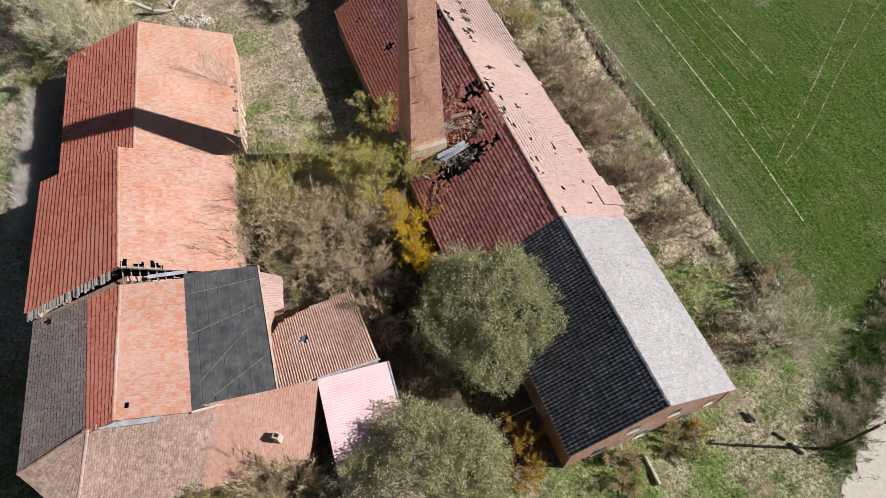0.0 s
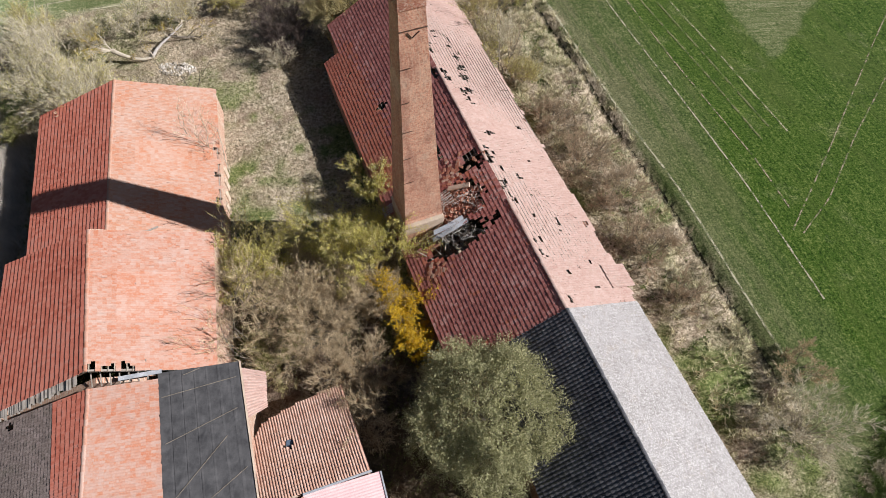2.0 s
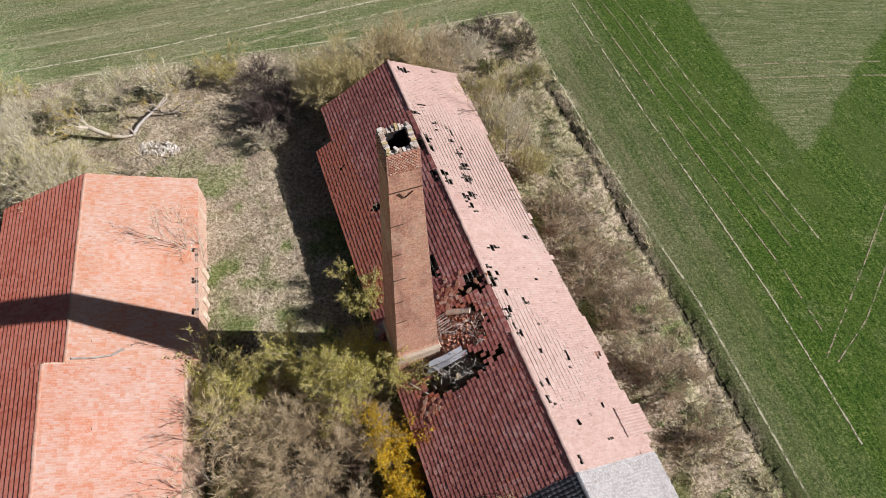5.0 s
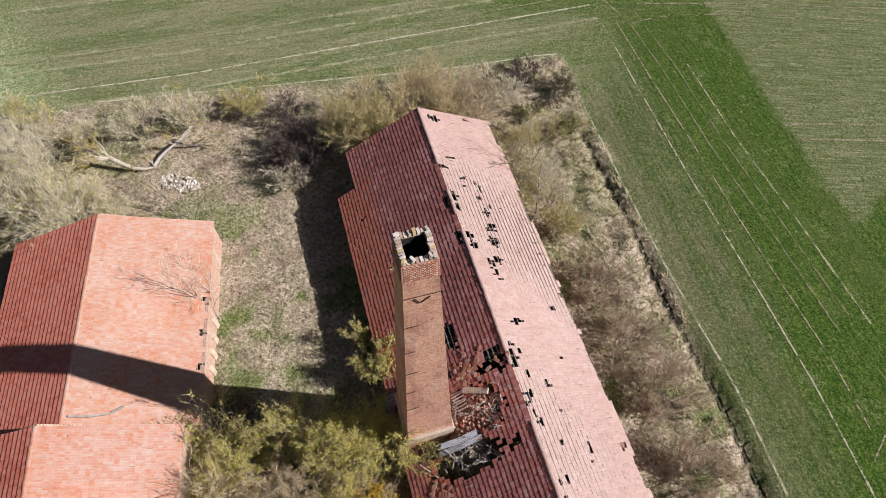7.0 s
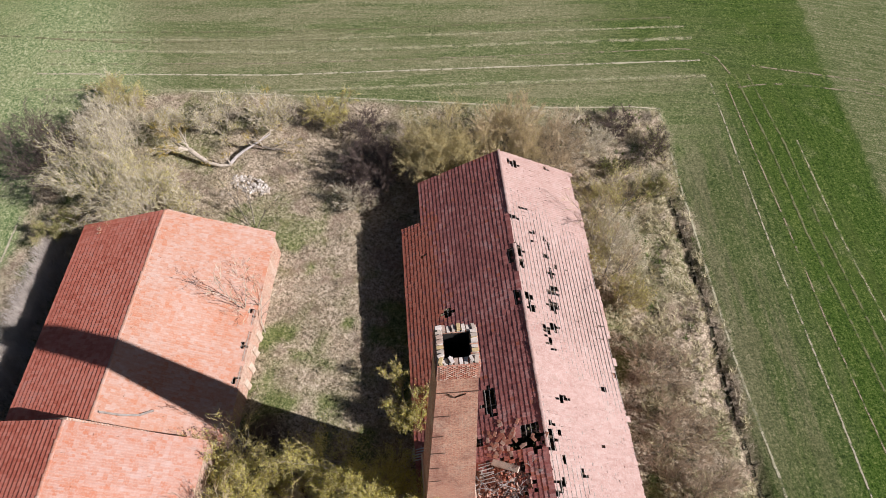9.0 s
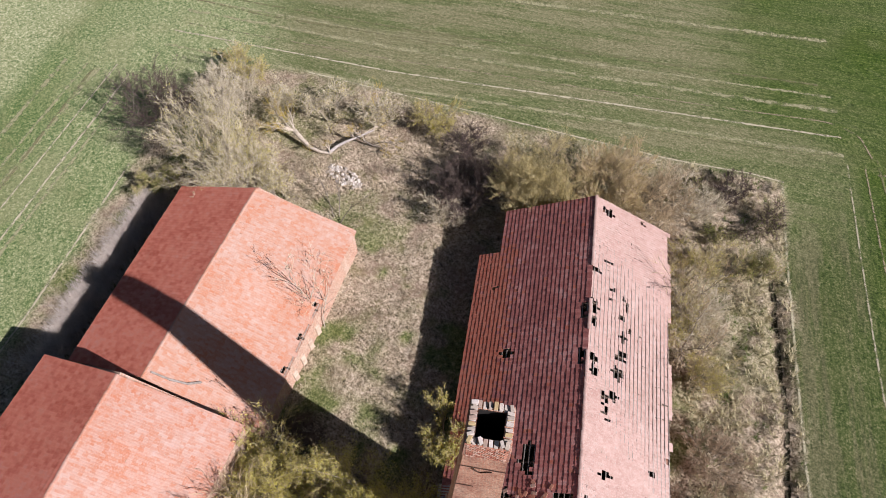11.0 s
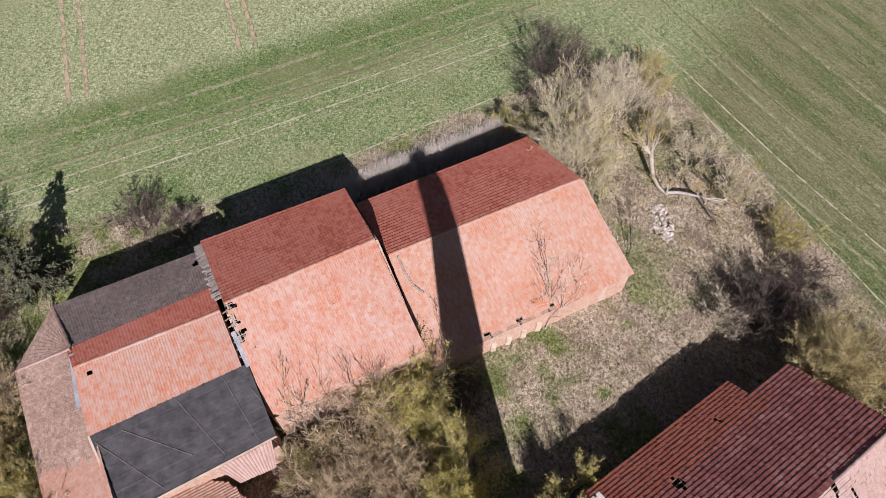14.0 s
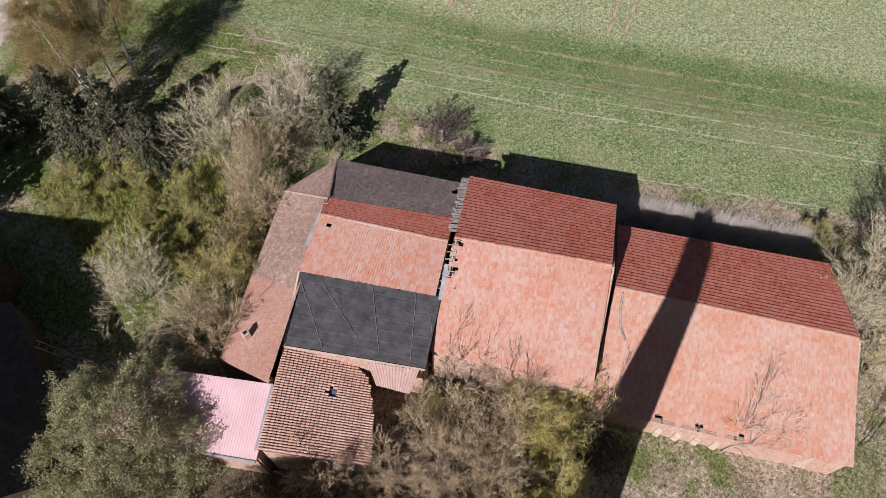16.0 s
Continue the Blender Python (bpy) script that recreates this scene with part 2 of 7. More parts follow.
TAN_TILE = tile_material("tan_pantiles", [(0.340, 0.177, 0.123), (0.420, 0.242, 0.176), (0.460, 0.288, 0.223), (0.520, 0.353, 0.285)],
                         (0.250, 0.158, 0.123), 0.35, (0.560, 0.446, 0.380), 0.35)
BRICK = brick_material("chimney_brick", (0.42, 0.155, 0.095), (0.56, 0.3, 0.195), (0.54, 0.4, 0.3), (0.24, 0.11, 0.08), math.atan2(0.426, 0.905))
COLLAR = brick_material("collar_brick", (0.36, 0.13, 0.08), (0.46, 0.2, 0.13), (0.5, 0.4, 0.33), (0.3, 0.14, 0.1), math.atan2(0.426, 0.905))
WALL = brick_material("barn_brick", (0.3, 0.12, 0.075), (0.4, 0.19, 0.125), (0.4, 0.32, 0.25), (0.2, 0.1, 0.075), math.atan2(0.426, 0.905))
WALL2 = brick_material("yard_brick", (0.36, 0.18, 0.12), (0.46, 0.27, 0.19), (0.5, 0.42, 0.34), (0.4, 0.3, 0.22), 0.29)
PLASTER = plain("flaking_plaster", (0.4, 0.3, 0.23), (0.58, 0.48, 0.38), 1.2, 14)
PALE_WOOD = plain("bleached_wood", (0.4, 0.38, 0.35), (0.6, 0.57, 0.53), 2.0, 30, 0.9)
DEAD = plain("dead_branch_bark", (0.26, 0.24, 0.22), (0.46, 0.43, 0.4), 3, 25, 0.95)
WOOD = plain("grey_wood", (0.2, 0.17, 0.14), (0.36, 0.33, 0.3), 2.0, 30, 0.9)
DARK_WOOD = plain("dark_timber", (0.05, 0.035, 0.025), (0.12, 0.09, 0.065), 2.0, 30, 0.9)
FELT = plain("roofing_felt", (0.034, 0.034, 0.037), (0.088, 0.087, 0.09), 1.3, 24, 0.75, bump=0.3, dist=0.01)
PINK = plain("faded_pink_metal", (0.62, 0.41, 0.42), (0.71, 0.51, 0.51), 0.6, 12, 0.5, 0.0, 0.15, 0.004)
ZINC = plain("zinc_sheet", (0.36, 0.38, 0.41), (0.6, 0.62, 0.66), 1.2, 14, 0.5, 0.35, 0.2, 0.004)
IRON = plain("rusty_iron", (0.05, 0.03, 0.022), (0.12, 0.07, 0.05), 3, 30, 0.8, 0.4)
BRICK_BITS = plain("brick_rubble", (0.3, 0.13, 0.09), (0.5, 0.28, 0.2), 2.5, 18, 0.95)
BARK = plain("grey_bark", (0.12, 0.1, 0.075), (0.27, 0.24, 0.2), 3, 25, 0.95)
PALE_BARK = plain("pale_bark", (0.3, 0.26, 0.2), (0.5, 0.45, 0.37), 3, 25, 0.95)
BIRCH_BARK = plain("birch_bark", (0.55, 0.53, 0.5), (0.75, 0.73, 0.7), 4, 15, 0.85)
SOOT = plain("soot", (0.012, 0.011, 0.01), (0.03, 0.027, 0.024), 3, 20, 0.95)
GLASS = plain("dark_glazing", (0.05, 0.07, 0.1), (0.12, 0.16, 0.22), 0.5, 4, 0.12, 0.0, 0.0, 0.001, None, 0.6)


def track_material(name, dark, light, cover, broken=0.0):
    """A worn line whose ragged edges let the grass through."""
    m, nt, b = nodes_of(name, 0.95, 0.0, 0.1)
    co = nt.nodes.new("ShaderNodeTexCoord").outputs["Object"]
    at = nt.nodes.new("ShaderNodeAttribute")
    at.attribute_name = "edge"
    fine = tex_noise(nt, co, 3.0, 6.0, 0.75)
    nt.links.new(ramp(nt, fine, [(0.3, dark), (0.7, light)]), b.inputs["Base Color"])
    add = nt.nodes.new("ShaderNodeMath")
    add.operation = "MULTIPLY"
    nt.links.new(at.outputs["Fac"], add.inputs[0])
    nt.links.new(smap(nt, tex_noise(nt, co, 0.9, 6.0, 0.75), 0.36, 0.6, 0.25 if cover == 1 else 0.5 - broken, 1.0), add.inputs[1])
    ms = nt.nodes.new("ShaderNodeMixShader")
    tr = nt.nodes.new("ShaderNodeBsdfTransparent")
    nt.links.new(smap(nt, add.outputs[0], 0.1, 0.9 if cover < 1 else 0.25, 0.0, cover), ms.inputs[0])
    nt.links.new(tr.outputs[0], ms.inputs[1])
    nt.links.new(b.outputs[0], ms.inputs[2])
    nt.links.new(ms.outputs[0], nt.nodes["Material Output"].inputs["Surface"])
    return m


GRIT = track_material("sandy_road", (0.4, 0.35, 0.29), (0.52, 0.47, 0.41), 1.0)
# Dark ribbon colour for the shaded depth the ground grid is too coarse for.
DITCH_SHADE = track_material("ditch_shade", (0.02, 0.02, 0.012), (0.07, 0.066, 0.04), 1.0)
TRACK = track_material("bare_wheel_track", (0.22, 0.19, 0.12), (0.4, 0.35, 0.23), 0.65, 0.45)
TRACK_STRAW = track_material("straw_line", (0.36, 0.34, 0.21), (0.6, 0.56, 0.42), 0.75, 0.15)
TRACK_PALE = track_material("pale_line", (0.3, 0.29, 0.17), (0.55, 0.52, 0.38), 0.62, 0.3)
TRACK_BARE = track_material("bare_soil_track", (0.36, 0.28, 0.18), (0.56, 0.46, 0.32), 0.8, 0.1)
TRACK_FAINT = track_material("faint_wheel_track", (0.13, 0.14, 0.06), (0.27, 0.25, 0.14), 0.6, 0.4)


def leaf_material(name, tones, rough=0.7, glow=0.25):
    m, nt, b = nodes_of(name, rough, 0.0, 0.2)
    isl = nt.nodes.new("ShaderNodeNewGeometry").outputs["Random Per Island"]
    co = nt.nodes.new("ShaderNodeTexCoord").outputs["Object"]
    n = len(tones)
    c = ramp(nt, isl, [((i + 0.5) / n, t) for i, t in enumerate(tones)])
    c = mix(nt, 0.5, c, ramp(nt, tex_noise(nt, co, 0.9, 3.0), [(0.3, (0.6, 0.62, 0.6)), (0.7, (1.2, 1.2, 1.15))]), "MULTIPLY")
    nt.links.new(c, b.inputs["Base Color"])
    out = nt.nodes["Material Output"]
    tr = nt.nodes.new("ShaderNodeBsdfTranslucent")
    nt.links.new(c, tr.inputs["Color"])
    ms = nt.nodes.new("ShaderNodeMixShader")
    ms.inputs[0].default_value = glow
    nt.links.new(b.outputs[0], ms.inputs[1])
    nt.links.new(tr.outputs[0], ms.inputs[2])
    nt.links.new(ms.outputs[0], out.inputs["Surface"])
    return m


TWIG = {k: leaf_material("twigs_" + k, v, 0.9, 0.25) for k, v in dict(
    brown=[(0.4, 0.31, 0.2), (0.51, 0.41, 0.27), (0.62, 0.51, 0.35)],
    umber=[(0.33, 0.25, 0.17), (0.42, 0.33, 0.23), (0.52, 0.42, 0.31)],
    purple=[(0.09, 0.065, 0.06), (0.13, 0.1, 0.09), (0.18, 0.14, 0.12)],
    pale=[(0.48, 0.43, 0.31), (0.6, 0.54, 0.41), (0.68, 0.62, 0.5)],
    olive=[(0.34, 0.29, 0.15), (0.45, 0.39, 0.21), (0.54, 0.47, 0.28)],
    yellow=[(0.4, 0.3, 0.06), (0.5, 0.38, 0.08), (0.4, 0.33, 0.14)]).items()}
LEAF = {k: leaf_material("leaves_" + k, v, 0.8, 0.42) for k, v in dict(
    willow=[(0.28, 0.28, 0.145), (0.35, 0.345, 0.185), (0.41, 0.4, 0.225), (0.47, 0.45, 0.275)],
    fresh=[(0.47, 0.43, 0.09), (0.58, 0.53, 0.13), (0.68, 0.62, 0.24)],
    haze=[(0.38, 0.3, 0.2), (0.47, 0.38, 0.26), (0.56, 0.46, 0.33)],
    bud=[(0.45, 0.37, 0.15), (0.55, 0.46, 0.21), (0.64, 0.55, 0.3)],
    yellow=[(0.55, 0.35, 0.015), (0.66, 0.44, 0.02), (0.72, 0.5, 0.05)],
    ochre=[(0.36, 0.2, 0.04), (0.45, 0.27, 0.05), (0.3, 0.18, 0.05)],
    spruce=[(0.09, 0.1, 0.062), (0.145, 0.155, 0.1), (0.22, 0.225, 0.15)],
    green=[(0.2, 0.25, 0.05), (0.29, 0.33, 0.085), (0.4, 0.42, 0.15)],
    birch=[(0.24, 0.17, 0.06), (0.32, 0.235, 0.09), (0.4, 0.3, 0.13)],
    lawn=[(0.25, 0.26, 0.06), (0.37, 0.37, 0.1), (0.5, 0.48, 0.18)]).items()}
GRASS = {k: leaf_material("grass_" + k, v, 0.9, 0.2) for k, v in dict(
    dry=[(0.26, 0.215, 0.145), (0.39, 0.33, 0.235), (0.54, 0.48, 0.36)],
    green=[(0.12, 0.16, 0.04), (0.18, 0.22, 0.07), (0.27, 0.29, 0.12)],
    rank=[(0.05, 0.085, 0.016), (0.09, 0.14, 0.03), (0.17, 0.22, 0.06)],
    sedge=[(0.33, 0.295, 0.165), (0.45, 0.405, 0.25), (0.57, 0.52, 0.35)],
    reed=[(0.48, 0.43, 0.38), (0.58, 0.53, 0.48), (0.66, 0.6, 0.55)]).items()}

# ---- ground ----
YARD = np.array([(5.4, 81), (-4.3, 77.6), (-26.4, 71.2), (-41.3, 67.0), (-50.5, 62.5), (-50, 54), (-46.8, 47.8), (-40.9, 31.6), (-37.2, 19.2),
                 (-37.0, 7.6), (-38.5, -8), (-42, -40), (-20, -29), (2, -20), (18, -4), (27.5, 11), (29.5, 16), (29, 22), (26.2, 29.2), (23.5, 36.0), (19.9, 45.2),
                 (15.6, 56.1), (12.3, 64.0), (8.6, 73.0)])
DITCH = np.array([(27, 27), (26.2, 29.2), (23.5, 36.0), (19.9, 45.2), (16.9, 51.0), (14.9, 56.2), (11.1, 65.1), (8.5, 70.5)]) - [0.25, 0.1]


def poly_side(P, poly):
    """Distance to a closed polygon, positive inside."""
    d = np.full(len(P), 1e9)
    inside = np.zeros(len(P), bool)
    for a, b in zip(poly, np.roll(poly, -1, 0)):
        ab = b - a
        t = np.clip(((P - a) @ ab) / (ab @ ab), 0, 1)
        d = np.minimum(d, np.linalg.norm(P - a - t[:, None] * ab, axis=1))
        c = (a[1] > P[:, 1]) != (b[1] > P[:, 1])
        xc = a[0] + (P[:, 1] - a[1]) / (b[1] - a[1] + 1e-12) * ab[0]
        inside ^= c & (P[:, 0] < xc)
    return np.where(inside, d, -d)


def line_dist(P, line):
    d = np.full(len(P), 1e9)
    for a, b in zip(line[:-1], line[1:]):
        ab = b - a
        t = np.clip(((P - a) @ ab) / (ab @ ab), 0, 1)
        d = np.minimum(d, np.linalg.norm(P - a - t[:, None] * ab, axis=1))
    return d


def sstep(x, a, b):
    t = np.clip((x - a) / (b - a), 0, 1)
    return t * t * (3 - 2 * t)


def lattice(seed, P, size):
    """Smooth value noise in the plane, 0 to 1."""
    rs = np.random.RandomState(seed)
    tab = rs.rand(256, 256)
    q = P / size + 512
    i = np.floor(q).astype(int)
    f = q - i
    f = f * f * (3 - 2 * f)
    g = lambda dx, dy: tab[(i[:, 0] + dx) % 256, (i[:, 1] + dy) % 256]
    return (g(0, 0) * (1 - f[:, 0]) * (1 - f[:, 1]) + g(1, 0) * f[:, 0] * (1 - f[:, 1]) + g(0, 1) * (1 - f[:, 0]) * f[:, 1] + g(1, 1) * f[:, 0] * f[:, 1])


def ground_height(x, y):
    P = np.stack([np.ravel(x), np.ravel(y)], 1).astype(float)
    z = gz(P[:, 0], P[:, 1])
    ins = sstep(poly_side(P, YARD), -0.3, 1.5)
    east = sstep(P[:, 0] + 0.47 * P[:, 1], 30, 34) * sstep(P[:, 1], 18, 26)
    z = z + ins * east * (0.7 * (lattice(21, P, 1.9) - 0.4) + 0.3 * (lattice(22, P, 1.0) - 0.5))
    z = z + ins * (0.28 * (lattice(1, P, 2.2) - 0.5) + 0.2 * (lattice(2, P, 0.9) - 0.5))
    z = z - 0.7 * np.exp(-(line_dist(P, DITCH) / 0.42) ** 2)
    return z


def build_ground():
    def axis(a, b, step):
        mid = np.arange(a, b + step / 2, step)
        far = np.cumsum(step * 1.35 ** np.arange(1, 24))
        return np.concatenate([a - far[::-1], mid, b + far])
    xs, ys = axis(-78, 62, 0.5), axis(-46, 112, 0.5)
    X, Y = np.meshgrid(xs, ys)
    P = np.stack([X.ravel(), Y.ravel()], 1)
    V = np.column_stack([P, ground_height(P[:, 0], P[:, 1])])
    nx, ny = len(xs), len(ys)
    i = (np.arange(ny - 1)[:, None] * nx + np.arange(nx - 1)).ravel()
    F = np.stack([i, i + 1, i + nx + 1, i + nx], 1)
    side = poly_side(P, YARD) + 1.2 * (lattice(3, P, 1.5) - 0.5)
    wild = sstep(side, -0.6, 0.8)
    ang = np.arctan2(P[:, 1] - 35, P[:, 0] + 15)
    lay_e = sstep(ang, 1.15, 0.95) * sstep(ang, -1.6, -1.2)
    lay_n = sstep(ang, 0.95, 1.15) * sstep(ang, 2.45, 2.25)
    lay_w = 1 - lay_e - lay_n
    # thinly sown, pale stretches of the fields
    west = np.array([(-46.3, -15.8), (-52.0, 6.9), (-59.4, 24.1), (-68, 52)])
    nrm = np.array([-0.955, -0.3])
    wd = (P - west[1]) @ nrm + 1.4 * (lattice(4, P, 3.0) - 0.5)
    pale = 0.85 * sstep(wd, -1.6, 2.4) * sstep(P[:, 1], -20, 4) * sstep(P[:, 1] - 62 - 0.5 * (P[:, 0] + 70), 1, -1)
    apex = np.array([32.6, 61.9])
    tri = np.minimum((P - apex) @ np.array([0.94, 0.35]), (P - apex) @ np.array([-0.84, 0.54]))
    pale = np.maximum(pale, 0.8 * sstep(tri + 1.0 * (lattice(5, P, 2) - 0.5), -0.3, 0.5))
    pale = np.maximum(pale, np.maximum(0.22 * lay_n * sstep(lattice(23, P, 7.0), 0.2, 0.7), 0.34 * lay_w * sstep(side, -14, -7) * (1 - wild) * sstep(lattice(24, P, 3.0), 0.0, 0.5)))
    rim = sstep(side, -9.0, -1.0) * (1 - wild) * sstep(P[:, 0] + 0.45 * P[:, 1], 46, 34)
    pale = np.maximum(pale, 0.6 * rim * sstep(lattice(6, P, 5.0), 0.2, 0.8))
    pale = np.maximum(pale, 0.5 * sstep(np.hypot(P[:, 0] + 56, P[:, 1] - 66) + 4 * lattice(33, P, 4.0), 22, 8) * (1 - wild))
    # lush grass in the yard, bare earth under the thickets, some shade painted as earth
    lush = 0.8 * sstep(0.5 * lattice(7, P, 5.5) + 0.5 * lattice(8, P, 1.3), 0.4, 0.68) * wild * (1 - 0.6 * sstep(P[:, 1], 52, 58))
    south = sstep(P[:, 1], 24, 14) * sstep(P[:, 0], 8, 14) + sstep(P[:, 1], 6, 0)
    lush = np.maximum(lush, wild * np.clip(south, 0, 1) * (0.2 + 0.75 * sstep(0.6 * lattice(34, P, 2.6) + 0.4 * lattice(35, P, 0.9), 0.3, 0.65)))
    east = sstep(P[:, 0] + 0.45 * P[:, 1], 30, 46)
    lush = np.where(wild > 0.5, lush, np.maximum(lush, east * np.minimum(1.0, 0.25 + 0.7 * sstep(side, -5, -9.5) + 0.45 * sstep(P[:, 1], 58, 42)) * (1 - 0.5 * pale)))
    band = sstep(wd, -9, -6) * sstep(wd, 1, -1) * sstep(lattice(14, P, 9.0), 0.15, 0.6)
    lush = np.maximum(lush, 0.14 * band * (1 - wild))
    earth_shade = np.zeros(len(P))
    # Spots (7.5, 15) and (4.5, 17) put the barn's shade into the ground colour.
    for x, y, r in ((-7, 27, 5), (-12, 29, 4), (-3, 20, 5), (-4, 26, 4), (-10, 34, 4), (-15, 31, 4), (-12.5, 25, 4), (-16, 36, 3), (4, 22, 5), (-19, 64, 4), (7.5, 15, 4), (4.5, 17, 4), (0.5, 17.5, 4.5), (-16, 1, 4)):
        earth_shade = np.maximum(earth_shade, sstep(np.hypot(P[:, 0] - x, P[:, 1] - y) + 2 * (lattice(9, P, 1.5) - 0.5), r, r * 0.55))
    # the ditch line is darkened as well, for its shaded depth
    earth_shade = np.maximum(earth_shade, np.exp(-(line_dist(P, DITCH) / 0.3) ** 2))
    me = npmesh("ground", V, [F], GROUND, smooth=True)
    a = me.color_attributes.new("zones", "FLOAT_COLOR", "POINT")
    a.data.foreach_set("color", np.column_stack([wild, lush, pale, earth_shade]).astype(np.float32).ravel())
    a = me.color_attributes.new("lay", "FLOAT_COLOR", "POINT")
    a.data.foreach_set("color", np.column_stack([lay_e, lay_n, lay_w, np.ones(len(P))]).astype(np.float32).ravel())
    ob = new("ground", me)
    tagged(ob, "gently sloping green field round a rough dry-grass yard", "ground", kind="structure")


def ground_material():
    m, nt, b = nodes_of("grassland", 0.95, 0.0, 0.15)
    co = nt.nodes.new("ShaderNodeTexCoord").outputs["Object"]
    at = nt.nodes.new("ShaderNodeAttribute")
    at.attribute_name = "zones"
    sep = nt.nodes.new("ShaderNodeSeparateColor")
    nt.links.new(at.outputs["Color"], sep.inputs[0])
    wild, lush, pale, earth_shade = sep.outputs[0], sep.outputs[1], sep.outputs[2], at.outputs["Alpha"]
    fine = tex_noise(nt, co, 3.2, 7.0, 0.75)
    at2 = nt.nodes.new("ShaderNodeAttribute")
    at2.attribute_name = "lay"
    lay = nt.nodes.new("ShaderNodeSeparateColor")
    nt.links.new(at2.outputs["Color"], lay.inputs[0])

    def drilled(stretch, scale):
        """Sowing lines along the headlands of each field."""
        c = [tex_noise(nt, co, scale, 5.0, 0.7, (*stretch, 1.0, radians(a))) for a in (113, 20, 104)]
        return mix(nt, lay.outputs[2], mix(nt, lay.outputs[1], c[0], c[1]), c[2])

    rows = tex_noise(nt, co, 2.6, 6.0, 0.8, (0.11, 1.5, 1.0, radians(4)))
    lines = drilled((0.16, 1.5), 2.6)
    bands = drilled((0.1, 1.0), 0.42)
    blot = tex_noise(nt, co, 0.16, 5.0, 0.65)
    speck = tex_noise(nt, co, 6.5, 3.0, 0.7)
    grain = mix(nt, 0.22, mix(nt, 0.5, fine, speck), lines)
    field = ramp(nt, grain, [(0.4, (0.03, 0.06, 0.017)), (0.48, (0.085, 0.13, 0.038)), (0.54, (0.165, 0.2, 0.078)), (0.63, (0.39, 0.38, 0.24))])
    field_w = ramp(nt, mix(nt, 0.5, fine, speck), [(0.38, (0.028, 0.072, 0.018)), (0.46, (0.078, 0.14, 0.046)), (0.53, (0.165, 0.222, 0.078)), (0.62, (0.38, 0.4, 0.22))])
    field = mix(nt, smap(nt, bands, 0.44, 0.58, 0, 0.7), field, ramp(nt, grain, [(0.4, (0.08, 0.095, 0.04)), (0.6, (0.36, 0.33, 0.21))]))
    field = mix(nt, smap(nt, blot, 0.45, 0.7, 0, 0.35), field, (0.14, 0.15, 0.065))
    field = mix(nt, lay.outputs[0], field, mix(nt, 1.0, field, (0.7, 0.65, 0.68), "MULTIPLY"))
    field = mix(nt, lay.outputs[1], field, mix(nt, 1.0, field, (0.84, 0.84, 0.84), "MULTIPLY"))
    field = mix(nt, lay.outputs[2], field, mix(nt, smap(nt, blot, 0.45, 0.65, 0, 0.5), field_w, (0.22, 0.225, 0.11)))
    field = mix(nt, mix(nt, 1.0, lay.outputs[1], smap(nt, bands, 0.4, 0.6, 0.15, 0.6), "MULTIPLY"), field, ramp(nt, grain, [(0.4, (0.1, 0.105, 0.045)), (0.5, (0.2, 0.195, 0.1)), (0.62, (0.4, 0.37, 0.24))]))
    rich = ramp(nt, grain, [(0.41, (0.009, 0.028, 0.002)), (0.485, (0.034, 0.074, 0.006)), (0.53, (0.06, 0.102, 0.014)), (0.6, (0.145, 0.175, 0.048))])
    rich = mix(nt, smap(nt, bands, 0.48, 0.64, 0, 0.4), rich, (0.066, 0.092, 0.018))
    rich = mix(nt, smap(nt, tex_noise(nt, co, 0.42, 6.0, 0.72, (1.0, 0.6, 1.0, radians(60))), 0.54, 0.72, 0, 0.55), rich, ramp(nt, speck, [(0.42, (0.05, 0.075, 0.016)), (0.6, (0.27, 0.27, 0.14))]))
    thin_w = ramp(nt, mix(nt, 0.5, fine, speck), [(0.37, (0.085, 0.135, 0.045)), (0.45, (0.22, 0.265, 0.125)), (0.53, (0.39, 0.41, 0.235)), (0.62, (0.66, 0.65, 0.46))])
    thin_e = ramp(nt, mix(nt, 0.5, rows, speck), [(0.4, (0.05, 0.085, 0.02)), (0.48, (0.11, 0.135, 0.05)), (0.55, (0.22, 0.215, 0.12)), (0.64, (0.42, 0.39, 0.26))])
    thin = mix(nt, lay.outputs[2], thin_e, thin_w)
    field = mix(nt, lush, field, rich)
    field = mix(nt, mix(nt, 1.0, pale, smap(nt, fine, 0.3, 0.65, 0.45, 1.0), "MULTIPLY"), field, thin)
    dry = ramp(nt, mix(nt, 0.4, fine, speck), [(0.37, (0.04, 0.032, 0.022)), (0.44, (0.17, 0.14, 0.09)), (0.51, (0.365, 0.3, 0.215)), (0.61, (0.62, 0.54, 0.42))])
    dry = mix(nt, smap(nt, tex_noise(nt, co, 0.5, 5.0, 0.65), 0.52, 0.7, 0, 0.6), dry, (0.2, 0.19, 0.08))
    dry = mix(nt, smap(nt, tex_noise(nt, co, 0.33, 5.0, 0.65, (1.0, 1.3, 1.0, 0.9)), 0.5, 0.66, 0, 0.65), dry, (0.24, 0.175, 0.13))
    grassy = ramp(nt, mix(nt, 0.4, fine, speck), [(0.38, (0.016, 0.034, 0.005)), (0.47, (0.07, 0.115, 0.02)), (0.54, (0.14, 0.185, 0.042)), (0.62, (0.32, 0.31, 0.16))])
    yard = mix(nt, lush, dry, grassy)
    soil_shade = ramp(nt, fine, [(0.3, (0.045, 0.03, 0.024)), (0.7, (0.15, 0.105, 0.08))])
    yard = mix(nt, mix(nt, 0.85, (0, 0, 0), earth_shade), yard, soil_shade)
